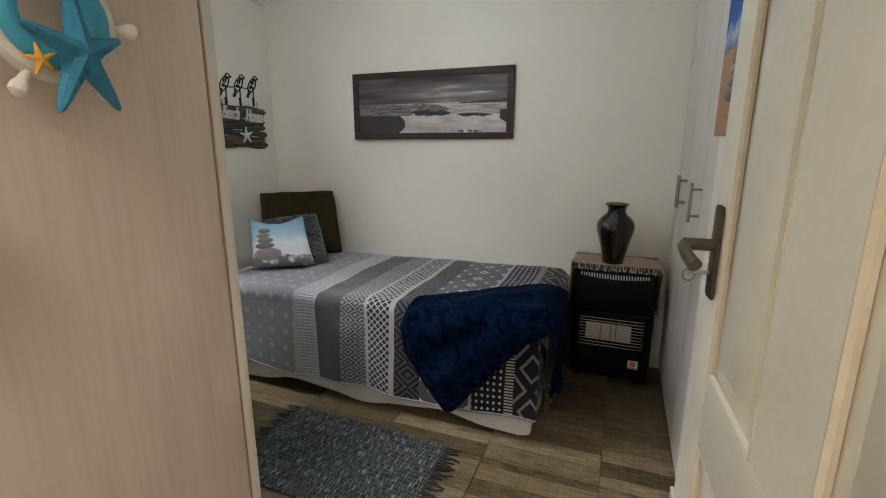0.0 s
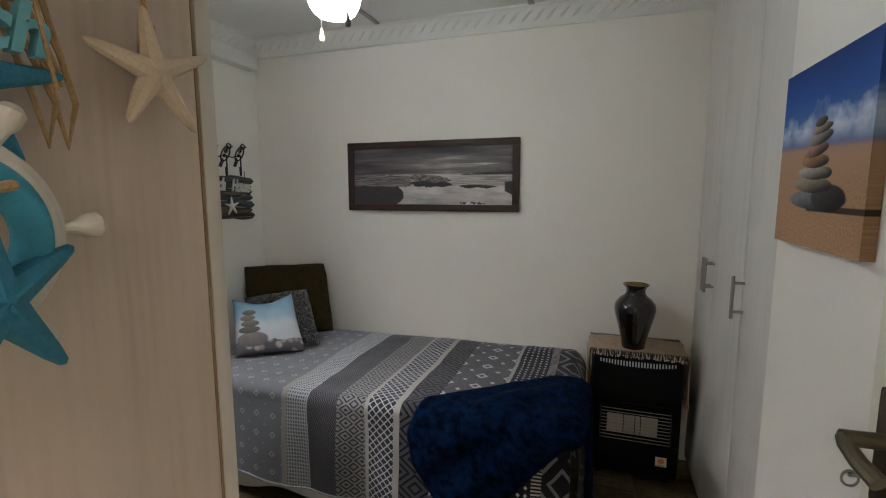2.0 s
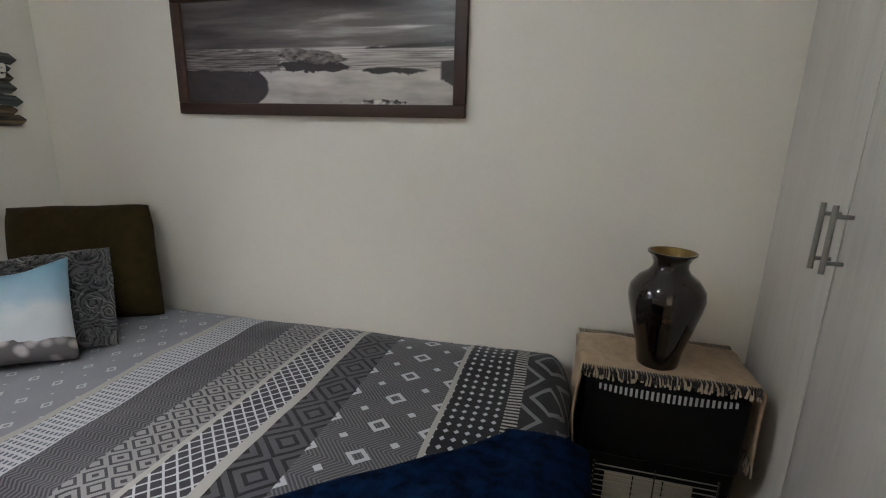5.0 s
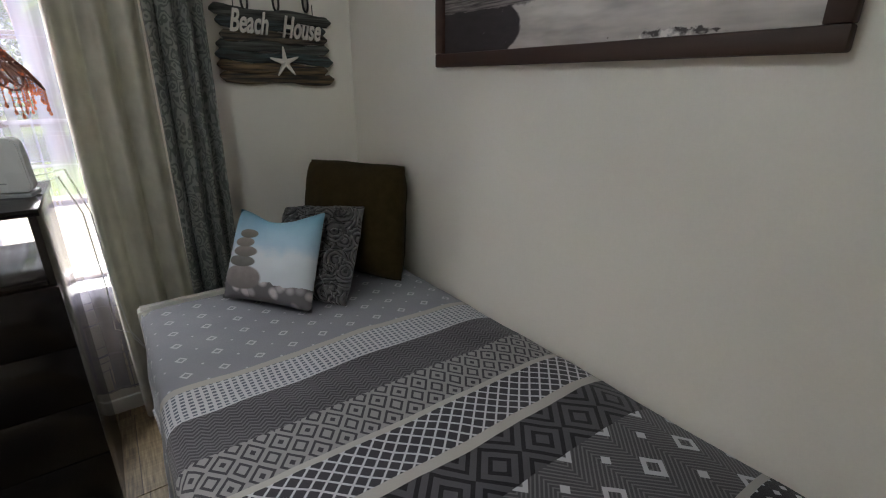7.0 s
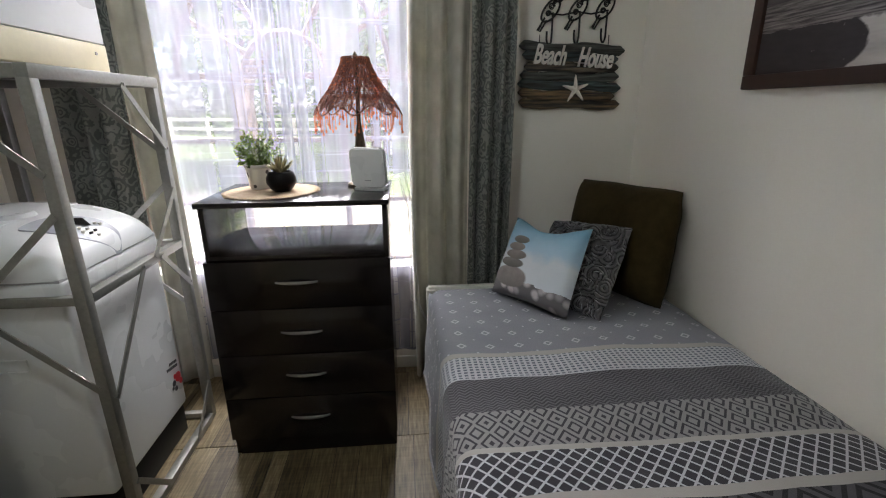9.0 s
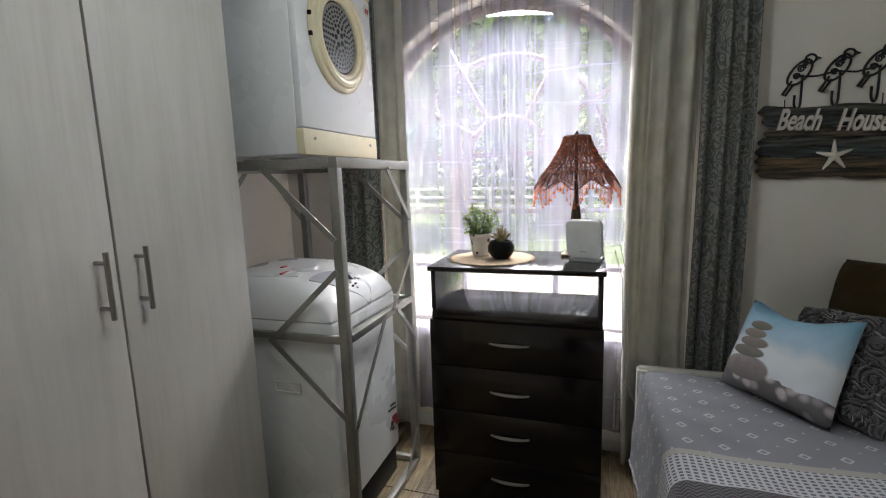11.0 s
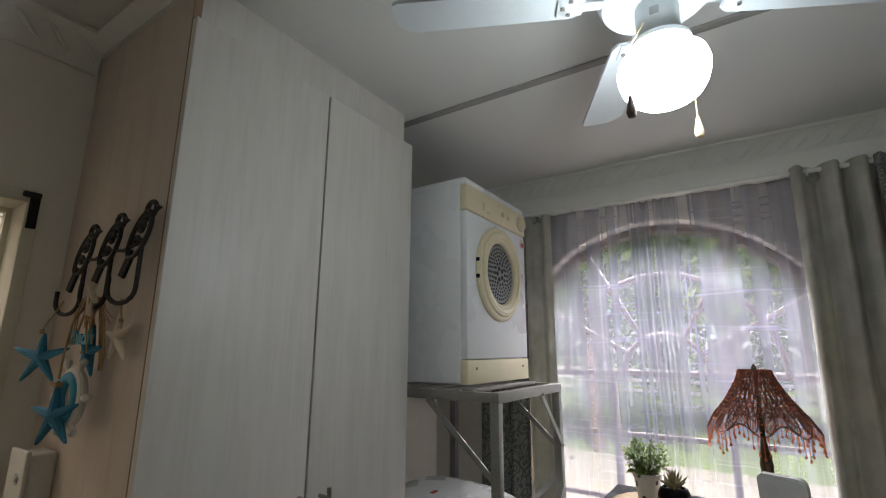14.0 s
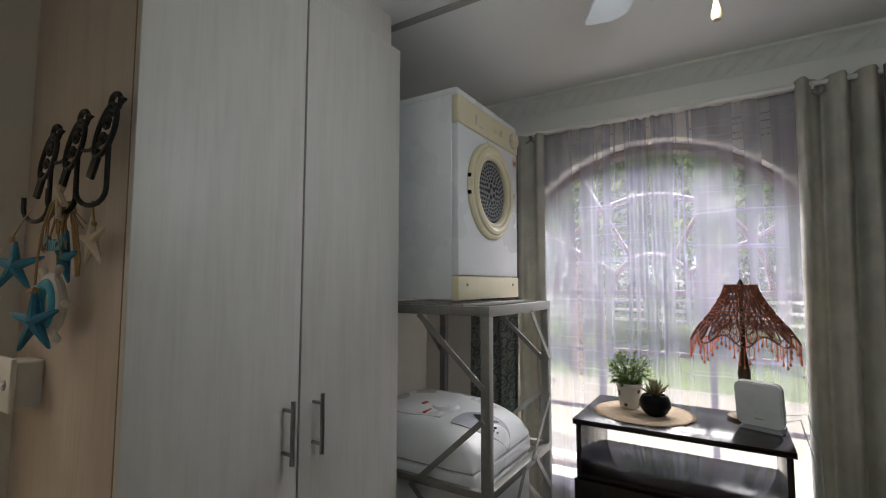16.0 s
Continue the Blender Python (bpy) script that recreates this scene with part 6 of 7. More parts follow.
def router():
    t = thing("wifi_router", -2.075, 1.812, 0.943, "white rounded wireless router standing on its foot", "router")
    m = Matrix.Translation((-2.085, 1.812, 0.952)) @ pose(0, 0, 0, 0, 7, -20)
    bm = bmesh.new()
    n = 0
    pts = []
    for cx, cz, a0 in ((0.042, 0.118, 0), (-0.042, 0.118, 90), (-0.042, 0.024, 180), (0.042, 0.024, 270)):
        pts += arc(cx, cz, 0.022, a0, a0 + 90, 7)
    f = bm.faces.new([bm.verts.new((0.014, a, b)) for a, b in pts])
    ex = bmesh.ops.extrude_face_region(bm, geom=[f])
    bmesh.ops.translate(bm, verts=[v for v in ex["geom"] if isinstance(v, bmesh.types.BMVert)], vec=(-0.030, 0, 0))
    bmesh.ops.bevel(bm, geom=[e for e in bm.edges if abs(e.verts[0].co.x - e.verts[1].co.x) < 1e-5], offset=0.004, segments=2, affect="EDGES")
    bm.transform(m)
    part("casing", bm, M_WHITEPL, t)
    b2 = one_box(0.0142, 0.0148, -0.012, 0.012, 0.026, 0.0295)
    b2.transform(m)
    part("mark", b2, M_GREYPL, t, "small grey printed mark")
    b3 = one_box(-0.030, 0.024, -0.052, 0.060, -0.009, 0.003, bevel=0.003)
    b3.transform(m)
    part("foot", b3, M_GREYPL, t)
    for i, (dy, dz) in enumerate(((0.0, 0.0), (0.018, 0.02))):
        cb = bmesh.new()
        tube(cb, [(-2.11, 1.868, 0.966 + dz), (-2.13, 1.915 + dy, 0.975 + dz), (-2.16, 1.945 + dy, 0.86), (-2.17, 1.952 + dy, 0.62), (-2.20, 1.945 + 2 * dy, 0.46), (-2.27, 1.985, 0.40 - dz), (-2.29, 2.02, 0.30)], 0.0016, 6)
        part("cable", cb, M_CABLE, t, "thin pale cable hanging behind the chest")


router()


def lamp():
    x, y, z = -2.195, 1.775, 0.943
    L = thing("table_lamp", x, y, z, "table lamp with a red-brown beaded wicker shade", "table lamp")
    part("base", lathe(bmesh.new(), [(0, z), (0.055, z), (0.055, z + 0.008), (0.040, z + 0.016), (0.018, z + 0.030), (0.011, z + 0.060), (0.014, z + 0.10), (0.020, z + 0.15), (0.014, z + 0.19), (0.008, z + 0.23), (0.006, z + 0.43)], x, y, 20), M_BRONZE, L, "dark turned lamp base")
    part("finial", lathe(bmesh.new(), [(0.004, z + 0.440), (0.009, z + 0.447), (0.009, z + 0.456), (0.004, z + 0.466), (0, z + 0.472)], x, y, 12), M_BRONZE, L)
    n = 8
    rnd = random.Random(6)
    zt, zb = 1.393, 1.215

    def shade_r(q):
        return 0.047 + 0.103 * q ** 1.35

    def pt(a, q, lift=0.0):
        lobe = 1 + 0.055 * q * math.cos(n * a)
        r = shade_r(q) * lobe + lift
        zz = zt - (zt - zb) * q - 0.016 * max(0, q - 0.8) / 0.2 * math.cos(n * a)
        return Vector((x + r * math.cos(a), y + r * math.sin(a), zz))

    wb = bmesh.new()
    for k in range(36):
        a = k / 36 * math.tau
        for sg in (1, -1):
            tube(wb, [pt(a + sg * 0.55 * q + 0.03 * math.sin(20 * q + k), q) for q in np.linspace(0, 0.78, 13)], 0.0024, 5)
    for q in np.linspace(0, 0.78, 12):
        tube(wb, [pt(a, q) for a in np.linspace(0, math.tau, 49)[:-1]], 0.0019, 5, closed=True)
    part("shade", wb, M_SHADEBODY, L, "open red-brown wicker shade", kind="stuff")
    pb = bmesh.new()
    for k in range(n):
        a0 = (k + 0.5) / n * math.tau
        for sa in (-0.22, 0.0, 0.22):
            loop = []
            for s in np.linspace(0, math.tau, 21)[:-1]:
                loop.append(pt(a0 + sa + 0.115 * math.sin(s), 0.86 + 0.14 * math.cos(s) - 0.04 * abs(sa), 0.002))
            tube(pb, loop, 0.0026, 6, closed=True)
            for s in np.linspace(-0.7, 0.7, 5):
                tube(pb, [pt(a0 + sa + 0.10 * s, 0.74 + 0.05 * abs(s)), pt(a0 + sa + 0.09 * s, 0.98 - 0.05 * abs(s))], 0.0013, 4)
    tube(pb, [pt(a, 1.0) for a in np.linspace(0, math.tau, 97)[:-1]], 0.0024, 6, closed=True)
    part("petal_edge", pb, M_SHADEBODY, L, "petal-shaped wicker border")
    bb = bmesh.new()
    for k in range(260):
        a, q = rnd.uniform(0, math.tau), rnd.uniform(0.02, 0.98)
        bmesh.ops.create_icosphere(bb, subdivisions=1, radius=0.0034, matrix=Matrix.Translation(pt(a, q, 0.0015)))
    part("bead", bb, M_BEAD, L, "orange glass beads sewn on the shade", kind="stuff")
    fb = bmesh.new()
    for k in range(72):
        a = k / 72 * math.tau
        top = pt(a, 1.0)
        length = 0.050 + 0.016 * math.cos(n * a) + rnd.uniform(-0.004, 0.004)
        m = int(length / 0.0072)
        tube(fb, [top, top - Vector((0, 0, length))], 0.0006, 4)
        for j in range(m):
            r = 0.0022 if j < m - 1 else 0.0042
            bmesh.ops.create_icosphere(fb, subdivisions=1, radius=r, matrix=Matrix.Translation(top - Vector((0, 0, 0.005 + j * 0.0072))) @ Matrix.Diagonal((1, 1, 1.5, 1)))
    part("fringe", fb, M_BEAD, L, "fringe of hanging orange glass beads", kind="stuff")


lamp()


# ---- rack with washing machine and dryer ----
def rack():
    x0, x1, y0, y1, zt = -2.150, -1.585, 0.60, 1.115, 1.325
    r = thing("metal_rack", -1.87, 0.85, 0, "worn aluminium frame rack straddling the washing machine", "rack")
    w = 0.030
    for x in (x0 + w / 2, x1 - w / 2):
        for y in (y0 + w / 2, y1 - w / 2):
            part("post", one_box(x - w / 2, x + w / 2, y - w / 2, y + w / 2, 0.0, zt - 0.012, bevel=0.002), M_ALU, r)
    for z0, z1, nm in ((zt - 0.032, zt, "top_rail"), (0.742, 0.768, "middle_rail"), (0.0, 0.026, "foot_rail")):
        for y in (y0 + w / 2, y1 - w / 2):
            part(nm, one_box(x0 + w * (nm != "top_rail"), x1 - w * (nm != "top_rail"), y - 0.013, y + 0.0165, z0, z1, bevel=0.002), M_ALU, r)
        for x in (x0 + w / 2, x1 - w / 2):
            if nm != "foot_rail" or True:
                part(nm, one_box(x - 0.0125, x + 0.0125, y0 + w, y1 - w, z0 + 0.001, z1 - 0.001, bevel=0.002), M_ALU, r)
    for y in np.linspace(y0 + 0.08, y1 - 0.12, 4):
        part("top_slat", one_box(x0 + 0.02, x1 - 0.02, y - 0.02, y + 0.02, zt - 0.006, zt + 0.004, bevel=0.001), M_ALU, r)

    def brace(p0, p1):
        part("brace", bar(bmesh.new(), p0, p1, 0.018, 0.004), M_ALU, r)

    yf, xs = y1 + 0.003, x1 + 0.003
    d = 0.20
    # front face, towards the bed: braces at the far post only, a strut at the near one
    a = x0 + 0.02
    brace((a + d, yf, zt - 0.03), (a, yf, zt - 0.03 - d))
    brace((a, yf, 0.755 + d), (a + d, yf, 0.765))
    brace((a + d * 0.8, yf, 0.755), (a, yf, 0.755 - d * 0.8))
    brace((x1 - 0.27, yf, 0.755), (x1 - 0.02, yf, 0.755 - 0.30))
    for a, sgn in ((x1 - 0.02, -1), (x0 + 0.02, 1)):
        brace((a + sgn * d * 0.8, yf, 0.012), (a, yf, 0.012 + d * 0.8))
    # side faces
    for xx in (xs, x0 - 0.003):
        a = y1 - 0.02
        brace((xx, a - 0.24, zt - 0.03), (xx, a, zt - 0.03 - 0.22))
        brace((xx, a - 0.24, 0.76), (xx, a, 0.76 + 0.22))
        brace((xx, a - 0.27, 0.745), (xx, a, 0.745 - 0.25))
    for a, sgn in ((x1 - 0.02, -1), (x0 + 0.02, 1)):
        brace((a + sgn * d, y0 - 0.003, zt - 0.03), (a, y0 - 0.003, zt - 0.03 - d))
    for p in ((x0 + 0.21, zt - 0.03), (x0 + 0.02, zt - 0.23), (x1 - 0.27, 0.757), (x0 + 0.19, 0.757), (x0 + 0.02, 0.605), (x1 - 0.02, 0.465)):
        part("bolt", disc_bar(bmesh.new(), (p[0], yf + 0.001, p[1]), (p[0], yf + 0.006, p[1]), 0.0055, seg=8), M_STEEL, r)


rack()


def dryer():
    x0, x1, y0, y1, z0, z1 = -2.128, -1.622, 0.47, 0.985, 1.330, 2.068
    d = thing("tumble_dryer", -1.87, 0.73, z0, "old white tumble dryer with yellowed panels and round door", "tumble dryer")
    part("cabinet", one_box(x0, x1, y0, y1 - 0.024, z0 + 0.012, z1 - 0.02, bevel=0.006), M_WHITEPL, d)
    part("lid", one_box(x0 - 0.003, x1 + 0.003, y0, y1 - 0.002, z1 - 0.028, z1, bevel=0.010, seg=3), M_WHITEPL, d)
    part("front", one_box(x0 + 0.002, x1 - 0.002, y1 - 0.026, y1, z0 + 0.094, z1 - 0.126, bevel=0.004), M_WHITEPL, d)
    part("control_panel", one_box(x0, x1, y1 - 0.028, y1 + 0.004, z1 - 0.124, z1 - 0.026, bevel=0.006, seg=3), M_YELLOWED, d, "yellowed control panel")
    part("kick_panel", one_box(x0, x1, y1 - 0.028, y1 + 0.002, z0 + 0.010, z0 + 0.091, bevel=0.004), M_YELLOWED, d, "yellowed kick panel")
    part("timer_dial", lathe_y(0.030, 0.016, -2.075, y1 + 0.004, z1 - 0.076), M_YELLOWED, d)
    part("dial_ring", ring_y(0.031, 0.0025, -2.075, y1 + 0.006, z1 - 0.076), M_GREYPL, d)
    for x in (-1.905, -1.955):
        part("button", lathe_y(0.011, 0.010, x, y1 + 0.004, z1 - 0.078), M_YELLOWED, d)
    part("panel_print", boxes((-1.75, -1.742, y1 + 0.0035, y1 + 0.0045, z1 - 0.10, z1 - 0.065), (-1.80, -1.77, y1 + 0.0035, y1 + 0.0045, z1 - 0.102, z1 - 0.098)), M_GREYPL, d)
    for x in (x0 + 0.06, x1 - 0.06):
        part("screw", lathe_y(0.005, 0.003, x, y1 + 0.002, z0 + 0.062), M_STEEL, d)
    cx, cz = -1.868, 1.742
    dr = bmesh.new()
    for R, h, rr in ((0.170, 0.004, 0.014), (0.150, 0.010, 0.018), (0.132, 0.006, 0.014)):
        tube(dr, [(cx + R * math.cos(s), y1 + h, cz + R * math.sin(s)) for s in np.linspace(0, math.tau, 65)[:-1]], rr, 10, closed=True)
    door = part("door", dr, M_YELLOWED, d, "round yellowed door ring")
    part("drum_opening", lathe_y(0.128, 0.004, cx, y1 - 0.0015, cz, 40), M_BLACK, door)
    gb = bmesh.new()
    disc_bar(gb, (cx, y1 + 0.0035, cz), (cx, y1 + 0.006, cz), 0.112, seg=40)
    part("drum_grille", gb, M_GRILLE, door, "perforated grey grille")
    holes = bmesh.new()
    for ring, cnt in ((0.022, 5), (0.042, 12), (0.056, 18), (0.070, 24), (0.084, 29), (0.098, 34)):
        for k in range(cnt):
            a = k / cnt * math.tau
            rr = 0.0095 if ring == 0.022 else (0.0066 if ring == 0.042 else 0.0048)
            px, pz = cx + ring * math.cos(a), cz + ring * math.sin(a)
            disc_bar(holes, (px, y1 + 0.0050, pz), (px, y1 + 0.0072, pz), rr, seg=8)
    part("grille_perforation", holes, M_BLACK, door, kind="stuff")
    for dz in (0.03, -0.03):
        part("hinge", one_box(cx + 0.158, cx + 0.184, y1 + 0.002, y1 + 0.014, cz + dz - 0.007, cz + dz + 0.007, bevel=0.002), M_BLACK, door)
    part("sticker", lathe_y(0.022, 0.0016, -2.098, y1, 1.905), M_PORCELAIN, d, "round white and red sticker")
    part("sticker_mark", boxes((-2.110, -2.100, y1 + 0.0014, y1 + 0.0024, 1.892, 1.910), (-2.096, -2.086, y1 + 0.0014, y1 + 0.0024, 1.892, 1.910)), M_RED, d)


def lathe_y(r, h, x, y, z, seg=24):
    return disc_bar(bmesh.new(), (x, y, z), (x, y + h, z), r, r * 0.94, seg)


def ring_y(r, rr, x, y, z):
    return tube(bmesh.new(), [(x + r * math.cos(s), y, z + r * math.sin(s)) for s in np.linspace(0, math.tau, 33)[:-1]], rr, 6, closed=True)


M_GRILLE = plain("grey perforated plastic", (0.20, 0.20, 0.19), 0.45, vary=0.06)
dryer()


def washer():
    x0, x1, y0, y1 = -2.082, -1.606, 0.50, 1.048
    w = thing("washing_machine", -1.87, 0.79, 0, "white top-loading washing machine under the rack", "washing machine")
    part("body", one_box(x0, x1, y0, y1, 0.118, 0.748, bevel=0.018, seg=3), M_WHITEPL, w)
    part("base", one_box(x0 + 0.015, x1 - 0.015, y0 + 0.015, y1 - 0.012, 0.0, 0.120, bevel=0.004), M_BLACK, w, "black base")
    # domed top, falling away to the front
    xm, ym = (x0 + x1) / 2, (y0 + y1) / 2
    xh, yh = (x1 - x0) / 2 + 0.005, (y1 - y0) / 2 + 0.005

    def on_top(px, py, lift=0.0):
        ea, eb = max(-1, min(1, (px - xm) / xh)), max(-1, min(1, (py - ym) / yh))
        e = max(0.0, (1 - abs(ea) ** 7) * (1 - abs(eb) ** 6))
        return 0.806 + (0.140 - 0.060 * max(0, eb) ** 2 - 0.012 * ea * ea) * e ** 0.40 + lift

    def fn(a, b):
        x = xm + xh * math.sin(math.pi * (a - 0.5))
        y = ym + yh * math.sin(math.pi * (b - 0.5))
        corner = max(0.0, abs((x - xm) / xh) + abs((y - ym) / yh) - 1.72) * 0.10
        return (x - math.copysign(corner, x - xm) * xh, y - math.copysign(corner, y - ym) * yh, on_top(x, y))

    part("top_cover", sheet(bmesh.new(), fn, 56, 56), M_WHITEPL, w, smooth=180)
    part("collar", one_box(x0 - 0.004, x1 + 0.004, y0 - 0.004, y1 + 0.004, 0.742, 0.803, bevel=0.014, seg=3), M_WHITEPL, w)
    part("lid_seam", one_box(x0 + 0.001, x1 - 0.001, y0 + 0.001, y1 - 0.001, 0.800, 0.808), M_GREYPL, w)
    # teardrop control panel on the sloping front of the top
    cb = bmesh.new()
    cb = bmesh.new()
    def skew(u, v):
        """Along and across the slanting control panel."""
        return -1.795 - 0.877 * u + 0.48 * v, 0.978 + 0.48 * u + 0.877 * v

    ring = [skew(0.122 * math.cos(q), 0.056 * math.sin(q) * (1 - 0.6 * max(0.0, -math.cos(q)) ** 2)) for q in np.linspace(0, math.tau, 41)[:-1]]
    top = [cb.verts.new((a, b, on_top(a, b, 0.0035))) for a, b in ring]
    low = [cb.verts.new((a, b, on_top(a, b, -0.006))) for a, b in ring]
    mid = cb.verts.new((*skew(0, 0), on_top(*skew(0, 0), 0.005)))
    for k in range(40):
        cb.faces.new((top[k], low[k], low[(k + 1) % 40], top[(k + 1) % 40]))
        cb.faces.new((mid, top[k], top[(k + 1) % 40]))
    part("control_panel", cb, M_PANELGREY, w, "pale grey teardrop control panel")
    db = bmesh.new()
    db.faces.new([db.verts.new((*skew(u, v), on_top(*skew(u, v), 0.0075))) for u, v in ((-0.012, -0.034), (0.050, -0.034), (0.050, 0.004), (-0.012, 0.004))])
    bmesh.ops.solidify(db, geom=db.faces[:], thickness=0.004)
    part("display", db, M_BLACK, w, "black display window")
    for i in range(5):
        for j in range(2):
            a, b = skew(-0.010 + 0.020 * i, 0.018 + 0.014 * j) if i < 4 else skew(0.068 + 0.014 * j, -0.012)
            part("button", disc_bar(bmesh.new(), (a, b, on_top(a, b, 0.001)), (a, b, on_top(a, b, 0.0075)), 0.005, seg=10), M_INK if (i + j) % 3 == 0 else M_PORCELAIN, w)
    lidb = bmesh.new()
    tube(lidb, [(a, b, on_top(a, b, 0.001)) for a, b in [(x0 + 0.07, 0.60), (x1 - 0.07, 0.60), (x1 - 0.06, 0.75), (x1 - 0.085, 0.87), (x0 + 0.085, 0.87), (x0 + 0.06, 0.75)]], 0.004, 6, closed=True)
    part("lid_rim", lidb, M_WHITEPL, w)
    part("lid_handle", lathe(bmesh.new(), [(0.055, on_top(-1.79, 0.835, -0.004)), (0.045, on_top(-1.79, 0.835, 0.008)), (0, on_top(-1.79, 0.835, 0.010))], -1.79, 0.835, 20), M_WHITEPL, w)
    part("lid_print", boxes((-1.74, -1.69, 0.80, 0.81, on_top(-1.7, 0.8, -0.002), on_top(-1.7, 0.8, 0.003)), (-1.80, -1.77, 0.74, 0.755, on_top(-1.78, 0.75, -0.002), on_top(-1.78, 0.75, 0.003))), M_RED, w)
    part("side_grip", boxes((x1 - 0.002, x1 + 0.004, 0.810, 0.915, 0.548, 0.553), (x1 - 0.002, x1 + 0.004, 0.810, 0.915, 0.583, 0.588), (x1 - 0.002, x1 + 0.004, 0.810, 0.815, 0.553, 0.583), (x1 - 0.002, x1 + 0.004, 0.910, 0.915, 0.553, 0.583)), M_WHITEPL, w, "raised rim of the side grip")
    # print low on the front: unreadable words as bars, red and dark splashes
    pb = bmesh.new()
    for k, (L, zz) in enumerate(((0.085, 0.292), (0.055, 0.310))):
        for j in range(int(L / 0.011)):
            box(pb, -2.055 + 0.011 * j, -2.055 + 0.011 * j + 0.008, y1 - 0.001, y1 + 0.0012, zz + 0.002 * j, zz + 0.010 + 0.002 * j)
    part("lettering", pb, M_INK, w, "small dark printed words")
    sp = bmesh.new()
    for a, b, r in ((-2.045, 0.250, 0.020), (-2.060, 0.225, 0.012), (-2.025, 0.262, 0.009)):
        disc_bar(sp, (a, y1 - 0.001, b), (a, y1 + 0.0014, b), r, seg=9)
    part("red_print", sp, M_RED, w, "red splash print")
    dk = bmesh.new()
    for a, b, r in ((-2.012, 0.240, 0.012), (-2.020, 0.215, 0.010), (-2.000, 0.225, 0.007)):
        disc_bar(dk, (a, y1 - 0.001, b), (a, y1 + 0.0014, b), r, seg=9)
    part("dark_print", dk, M_INK, w, "dark splash print")
    hs = bmesh.new()
    tube(hs, [(-1.70, 0.54, 0.80), (-1.70, 0.50, 0.90), (-1.69, 0.44, 0.93), (-1.68, 0.36, 0.80)], 0.011, 8)
    part("inlet_hose", hs, M_GREYPL, w)
    part("power_cable", tube(bmesh.new(), [(-1.78, 0.50, 0.6), (-1.80, 0.36, 0.75), (-1.80, 0.335, 1.0), (-1.79, 0.335, 1.32)], 0.0035, 6), M_INK, w)


washer()


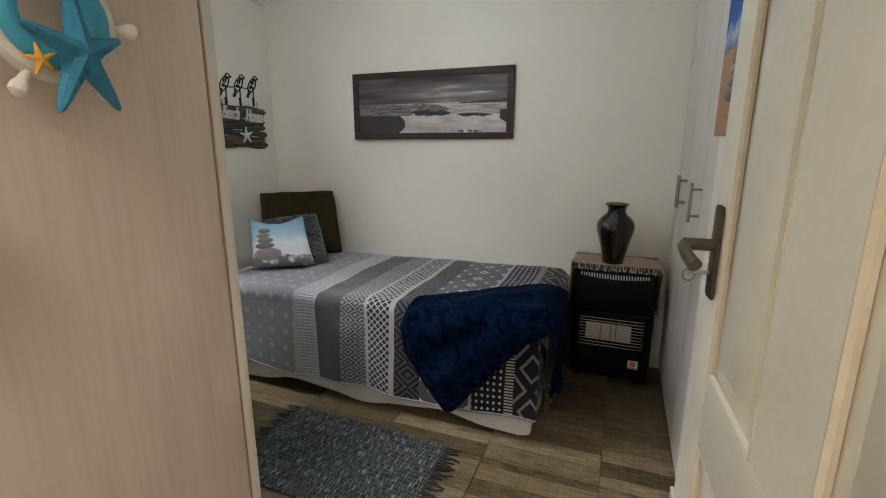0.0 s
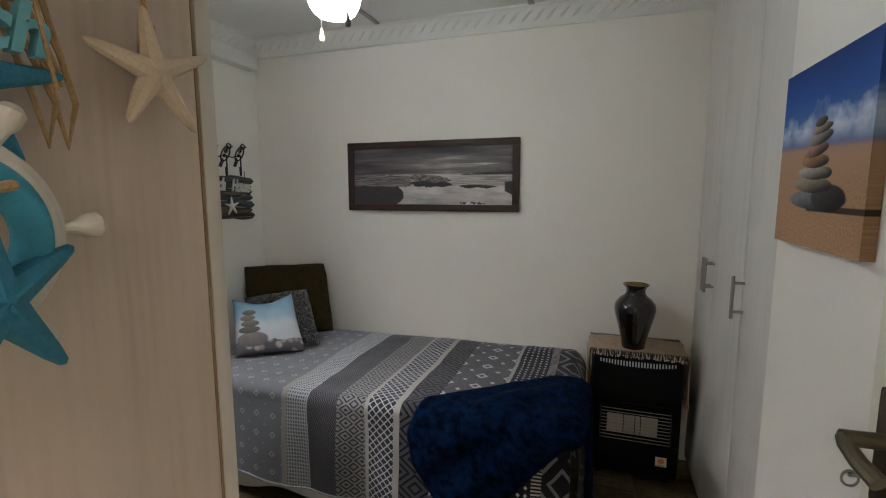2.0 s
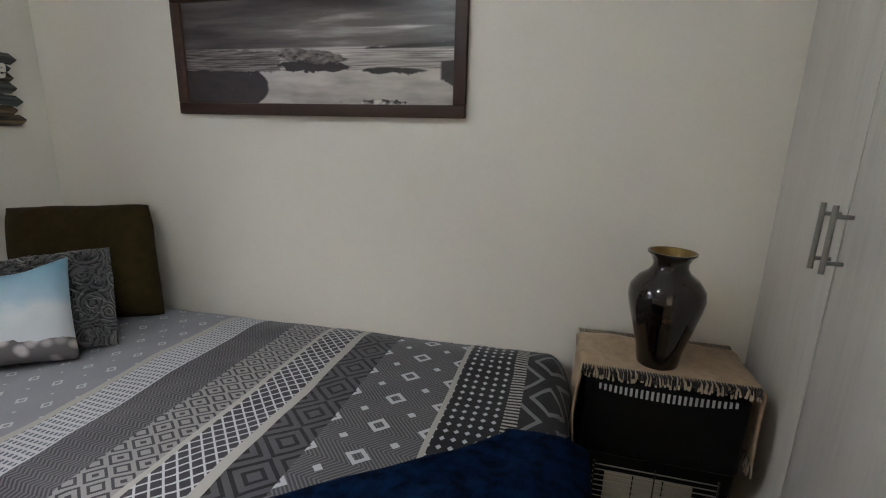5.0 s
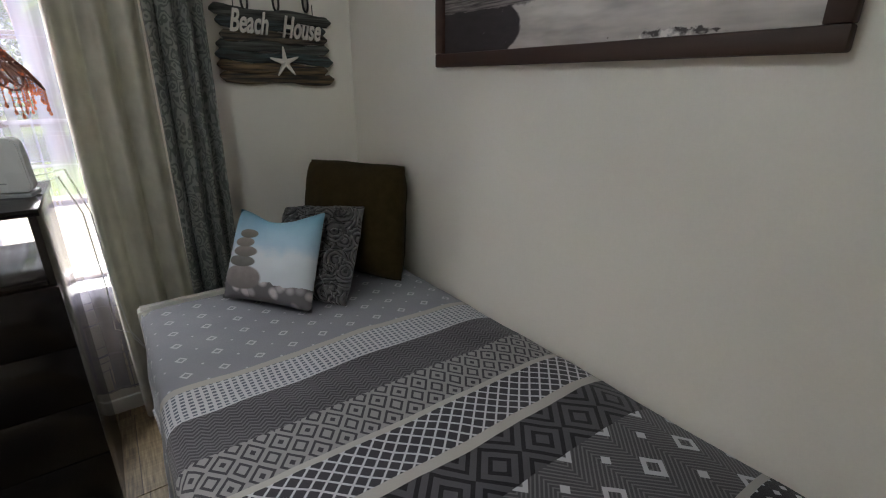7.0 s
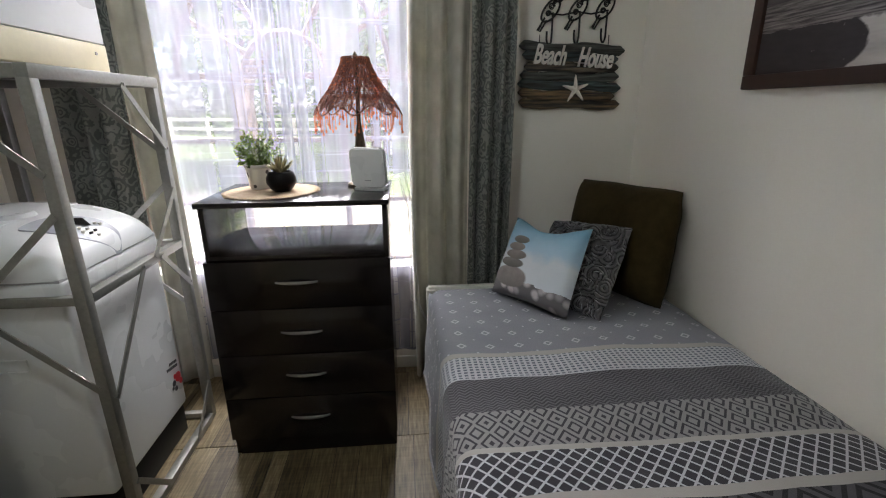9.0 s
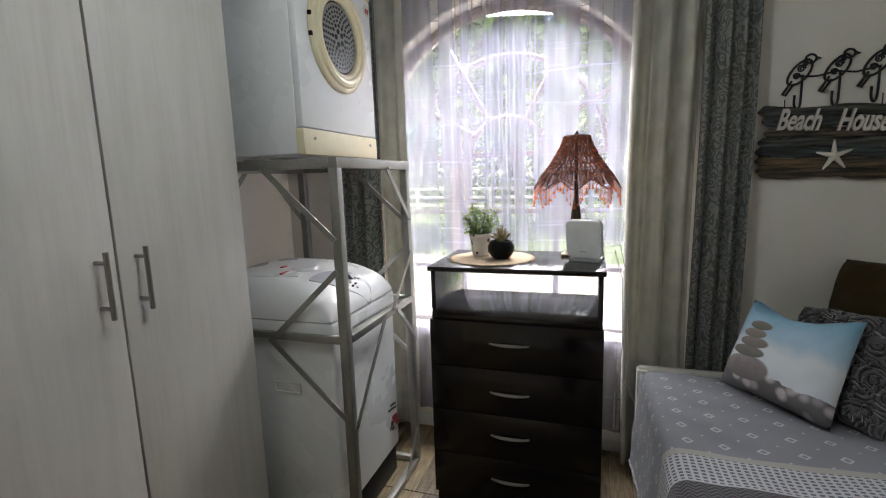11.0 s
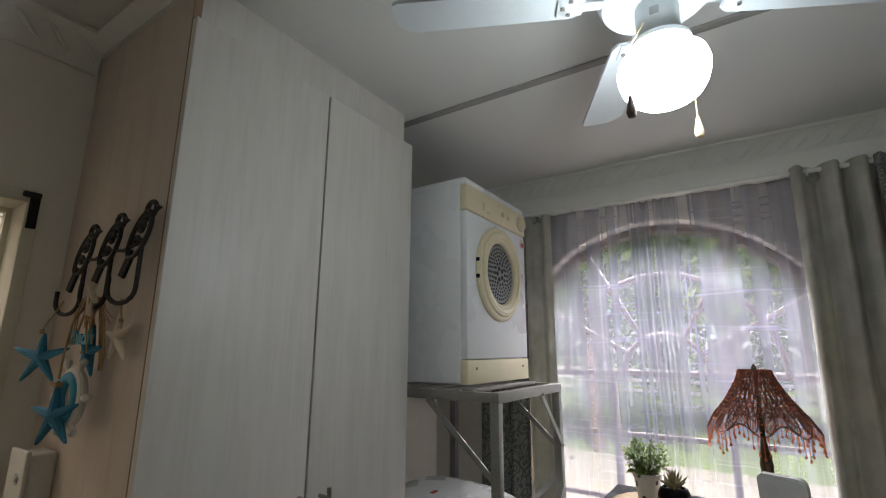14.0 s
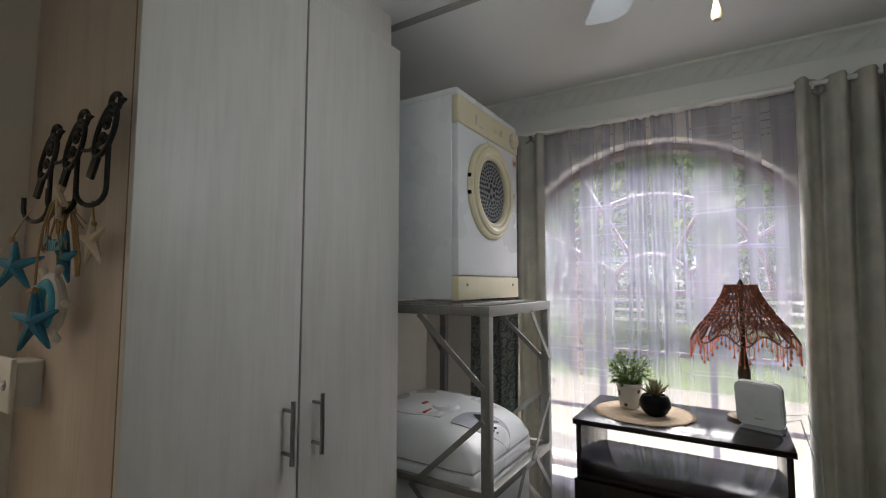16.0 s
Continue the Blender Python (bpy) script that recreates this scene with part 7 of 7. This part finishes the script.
# ---- ceiling fan with light ----
def ceiling_fan():
    x, y = -1.098, 1.700
    f = thing("ceiling_fan", x, y, 1.876, "white four-blade ceiling fan with a lit opal bowl", "ceiling fan")
    part("canopy", lathe(bmesh.new(), [(0, ZC), (0.058, ZC), (0.058, ZC - 0.02), (0.040, ZC - 0.045), (0.014, ZC - 0.055), (0.014, 2.17), (0.0, 2.17)], x, y, 32), M_BLUEWHITE, f)
    part("motor", lathe(bmesh.new(), [(0, 2.185), (0.060, 2.183), (0.092, 2.165), (0.102, 2.135), (0.102, 2.100), (0.094, 2.086), (0.066, 2.078), (0.040, 2.076), (0, 2.076)], x, y, 40), M_BLUEWHITE, f, "round motor housing")
    part("motor_band", lathe(bmesh.new(), [(0.1025, 2.118), (0.1045, 2.115), (0.1045, 2.104), (0.1025, 2.101)], x, y, 40), M_GREYPL, f)
    part("switch_housing", lathe(bmesh.new(), [(0, 2.079), (0.035, 2.078), (0.037, 2.070), (0.037, 2.012), (0.034, 2.004), (0, 2.004)], x, y, 32), M_BLUEWHITE, f)
    part("name_plate", one_box(x + 0.030, x + 0.0382, y - 0.008, y + 0.008, 2.036, 2.052, bevel=0.001), M_GREYPL, f)
    part("fitter", lathe(bmesh.new(), [(0.0, 2.006), (0.042, 2.005), (0.052, 1.998), (0.054, 1.988), (0.050, 1.986), (0, 1.986)], x, y, 32), M_BLUEWHITE, f)
    bowl = lathe(bmesh.new(), [(0.046, 1.975), (0.062, 1.971), (0.073, 1.961), (0.077, 1.946), (0.0755, 1.930), (0.0700, 1.912), (0.061, 1.897), (0.048, 1.887), (0.025, 1.882), (0, 1.881)], x, y, 40)
    part("bowl", bowl, M_BOWL, f, "lit opal glass bowl", smooth=180)
    for k in range(4):
        a = radians(90 * k + 26)
        c, s = math.cos(a), math.sin(a)
        m = Matrix(((c, -s, 0, x), (s, c, 0, y), (0, 0, 1, 2.098), (0, 0, 0, 1))) @ pose(0, 0, 0, -9, 0, 0)
        bb = bmesh.new()
        outline = [(0.128, -0.036), (0.142, -0.046), (0.19, -0.048), (0.462, -0.053), (0.480, -0.040), (0.492, -0.020), (0.492, 0.032), (0.488, 0.047), (0.478, 0.053), (0.19, 0.048), (0.142, 0.046), (0.128, 0.036)]
        fc = bb.faces.new([bb.verts.new((p, q, -0.003)) for p, q in outline])
        ex = bmesh.ops.extrude_face_region(bb, geom=[fc])
        bmesh.ops.translate(bb, verts=[v for v in ex["geom"] if isinstance(v, bmesh.types.BMVert)], vec=(0, 0, 0.006))
        bb.transform(m)
        bl = part("blade", bb, M_BLUEWHITE, f, smooth=20)
        ib = bmesh.new()
        box(ib, 0.070, 0.138, -0.014, 0.014, -0.010, -0.004, bevel=0.002)
        box(ib, 0.128, 0.178, -0.031, 0.031, -0.008, -0.0035, bevel=0.003)
        ib.transform(m)
        part("blade_iron", ib, M_BLUEWHITE, f)
        for p, q in ((0.155, -0.022), (0.155, 0.022), (0.168, 0.0)):
            sb = disc_bar(bmesh.new(), (p, q, -0.008), (p, q, -0.0115), 0.0045, seg=8)
            sb.transform(m)
            part("screw", sb, M_STEEL, bl)
    for px, py, mt in ((x + 0.056, y - 0.037, M_DARKKNOB), (x - 0.064, y + 0.037, M_WOODKNOB)):
        ux, uy = (px - x), (py - y)
        n = math.hypot(ux, uy)
        ex_, ey_ = ux / n, uy / n
        ch = bmesh.new()
        for (p0, p1) in zip([Vector(p) for p in ((x + ex_ * 0.037, y + ey_ * 0.037, 2.030), (x + ex_ * 0.084, y + ey_ * 0.084, 1.958))], [Vector(p) for p in ((x + ex_ * 0.084, y + ey_ * 0.084, 1.958), (x + ex_ * 0.084, y + ey_ * 0.084, 1.872))]):
            nn = max(2, int((p1 - p0).length / 0.0052))
            for j in range(nn):
                bmesh.ops.create_icosphere(ch, subdivisions=1, radius=0.0019, matrix=Matrix.Translation(p0.lerp(p1, j / nn)))
        chain = part("pull_chain", ch, M_BRASS, f, "beaded brass pull chain", kind="stuff")
        kx, ky = x + ex_ * 0.084, y + ey_ * 0.084
        part("pull_knob", lathe(bmesh.new(), [(0, 1.874), (0.003, 1.873), (0.0045, 1.864), (0.0075, 1.850), (0.0085, 1.842), (0.0065, 1.835), (0, 1.833)], kx, ky, 14), mt, f, "turned wooden pull knob")


ceiling_fan()


# ---- rug ----
def rug():
    x0, x1, y0, y1 = -1.50, -0.735, 1.39, 1.875
    r = thing("rag_rug", (x0 + x1) / 2, (y0 + y1) / 2, 0, "grey-blue woven rag rug with black fringed ends", "rug")

    def fn(a, b):
        x, y = x0 + (x1 - x0) * a, y0 + (y1 - y0) * b
        rib = 0.0022 * math.sin(b * 46 * math.tau / 2) + 0.0035 * noise.noise((x * 60, y * 160, 0))
        return (x + 0.006 * math.sin(b * 7) + 0.003 * noise.noise((0, y * 60, 1)), y + 0.008 * math.sin(a * 4) - 0.03 * a + 0.02, 0.012 + rib)

    part("weave", sheet(bmesh.new(), fn, 90, 120), M_RAG, r, smooth=180)
    part("underside", one_box(x0 + 0.01, x1 - 0.01, y0 + 0.02, y1 - 0.02, 0.0005, 0.006), M_FRINGEDARK, r)
    rnd = random.Random(12)
    for end, sg in ((x0, -1), (x1, 1)):
        fb = bmesh.new()
        for k in range(30):
            y = y0 + 0.01 + (y1 - y0 - 0.02) * k / 29 + (0.02 if sg < 0 else -0.01)
            L, e = rnd.uniform(0.040, 0.075), rnd.uniform(-0.02, 0.02)
            tube(fb, [(end - sg * 0.01, y, 0.010), (end + sg * L * 0.5, y + e * 0.3, 0.008), (end + sg * L, y + e, 0.005)], 0.0048, 6, taper=lambda s: 1 - 0.35 * s)
        part("fringe", fb, M_FRINGEDARK, r, "black knotted fringe", kind="stuff")


rug()


# ---- floor tiles ----
def floor_tiles():
    w, d, gap = 0.45, 0.45, 0.003
    meshes = {}

    def tile_mesh(sx, sy):
        key = (round(sx, 4), round(sy, 4))
        if key not in meshes:
            me = bpy.data.meshes.new("tile")
            bm = bmesh.new()
            box(bm, 0, sx * U, 0, sy * U, -0.010, 0.0, bevel=0.0012, seg=1)
            bm.to_mesh(me)
            bm.free()
            me.materials.append(M_TILE)
            meshes[key] = me
        return meshes[key]

    row = 0
    y = 1.87 - 7 * d
    while y < YN:
        y1 = min(y + d, YN)
        x = -0.14 - 6 * w
        while x < 0.64:
            xa, xb = max(x, XW), min(x + w, 0.64)
            if xb - xa > 0.02:
                ob = new("tile", tile_mesh(xb - xa - gap, y1 - y - gap))
                ob.location = (xa * U, y * U, 0.0)
                ob.parent = floor_ob
            x += w
        y += d
        row += 1


floor_tiles()
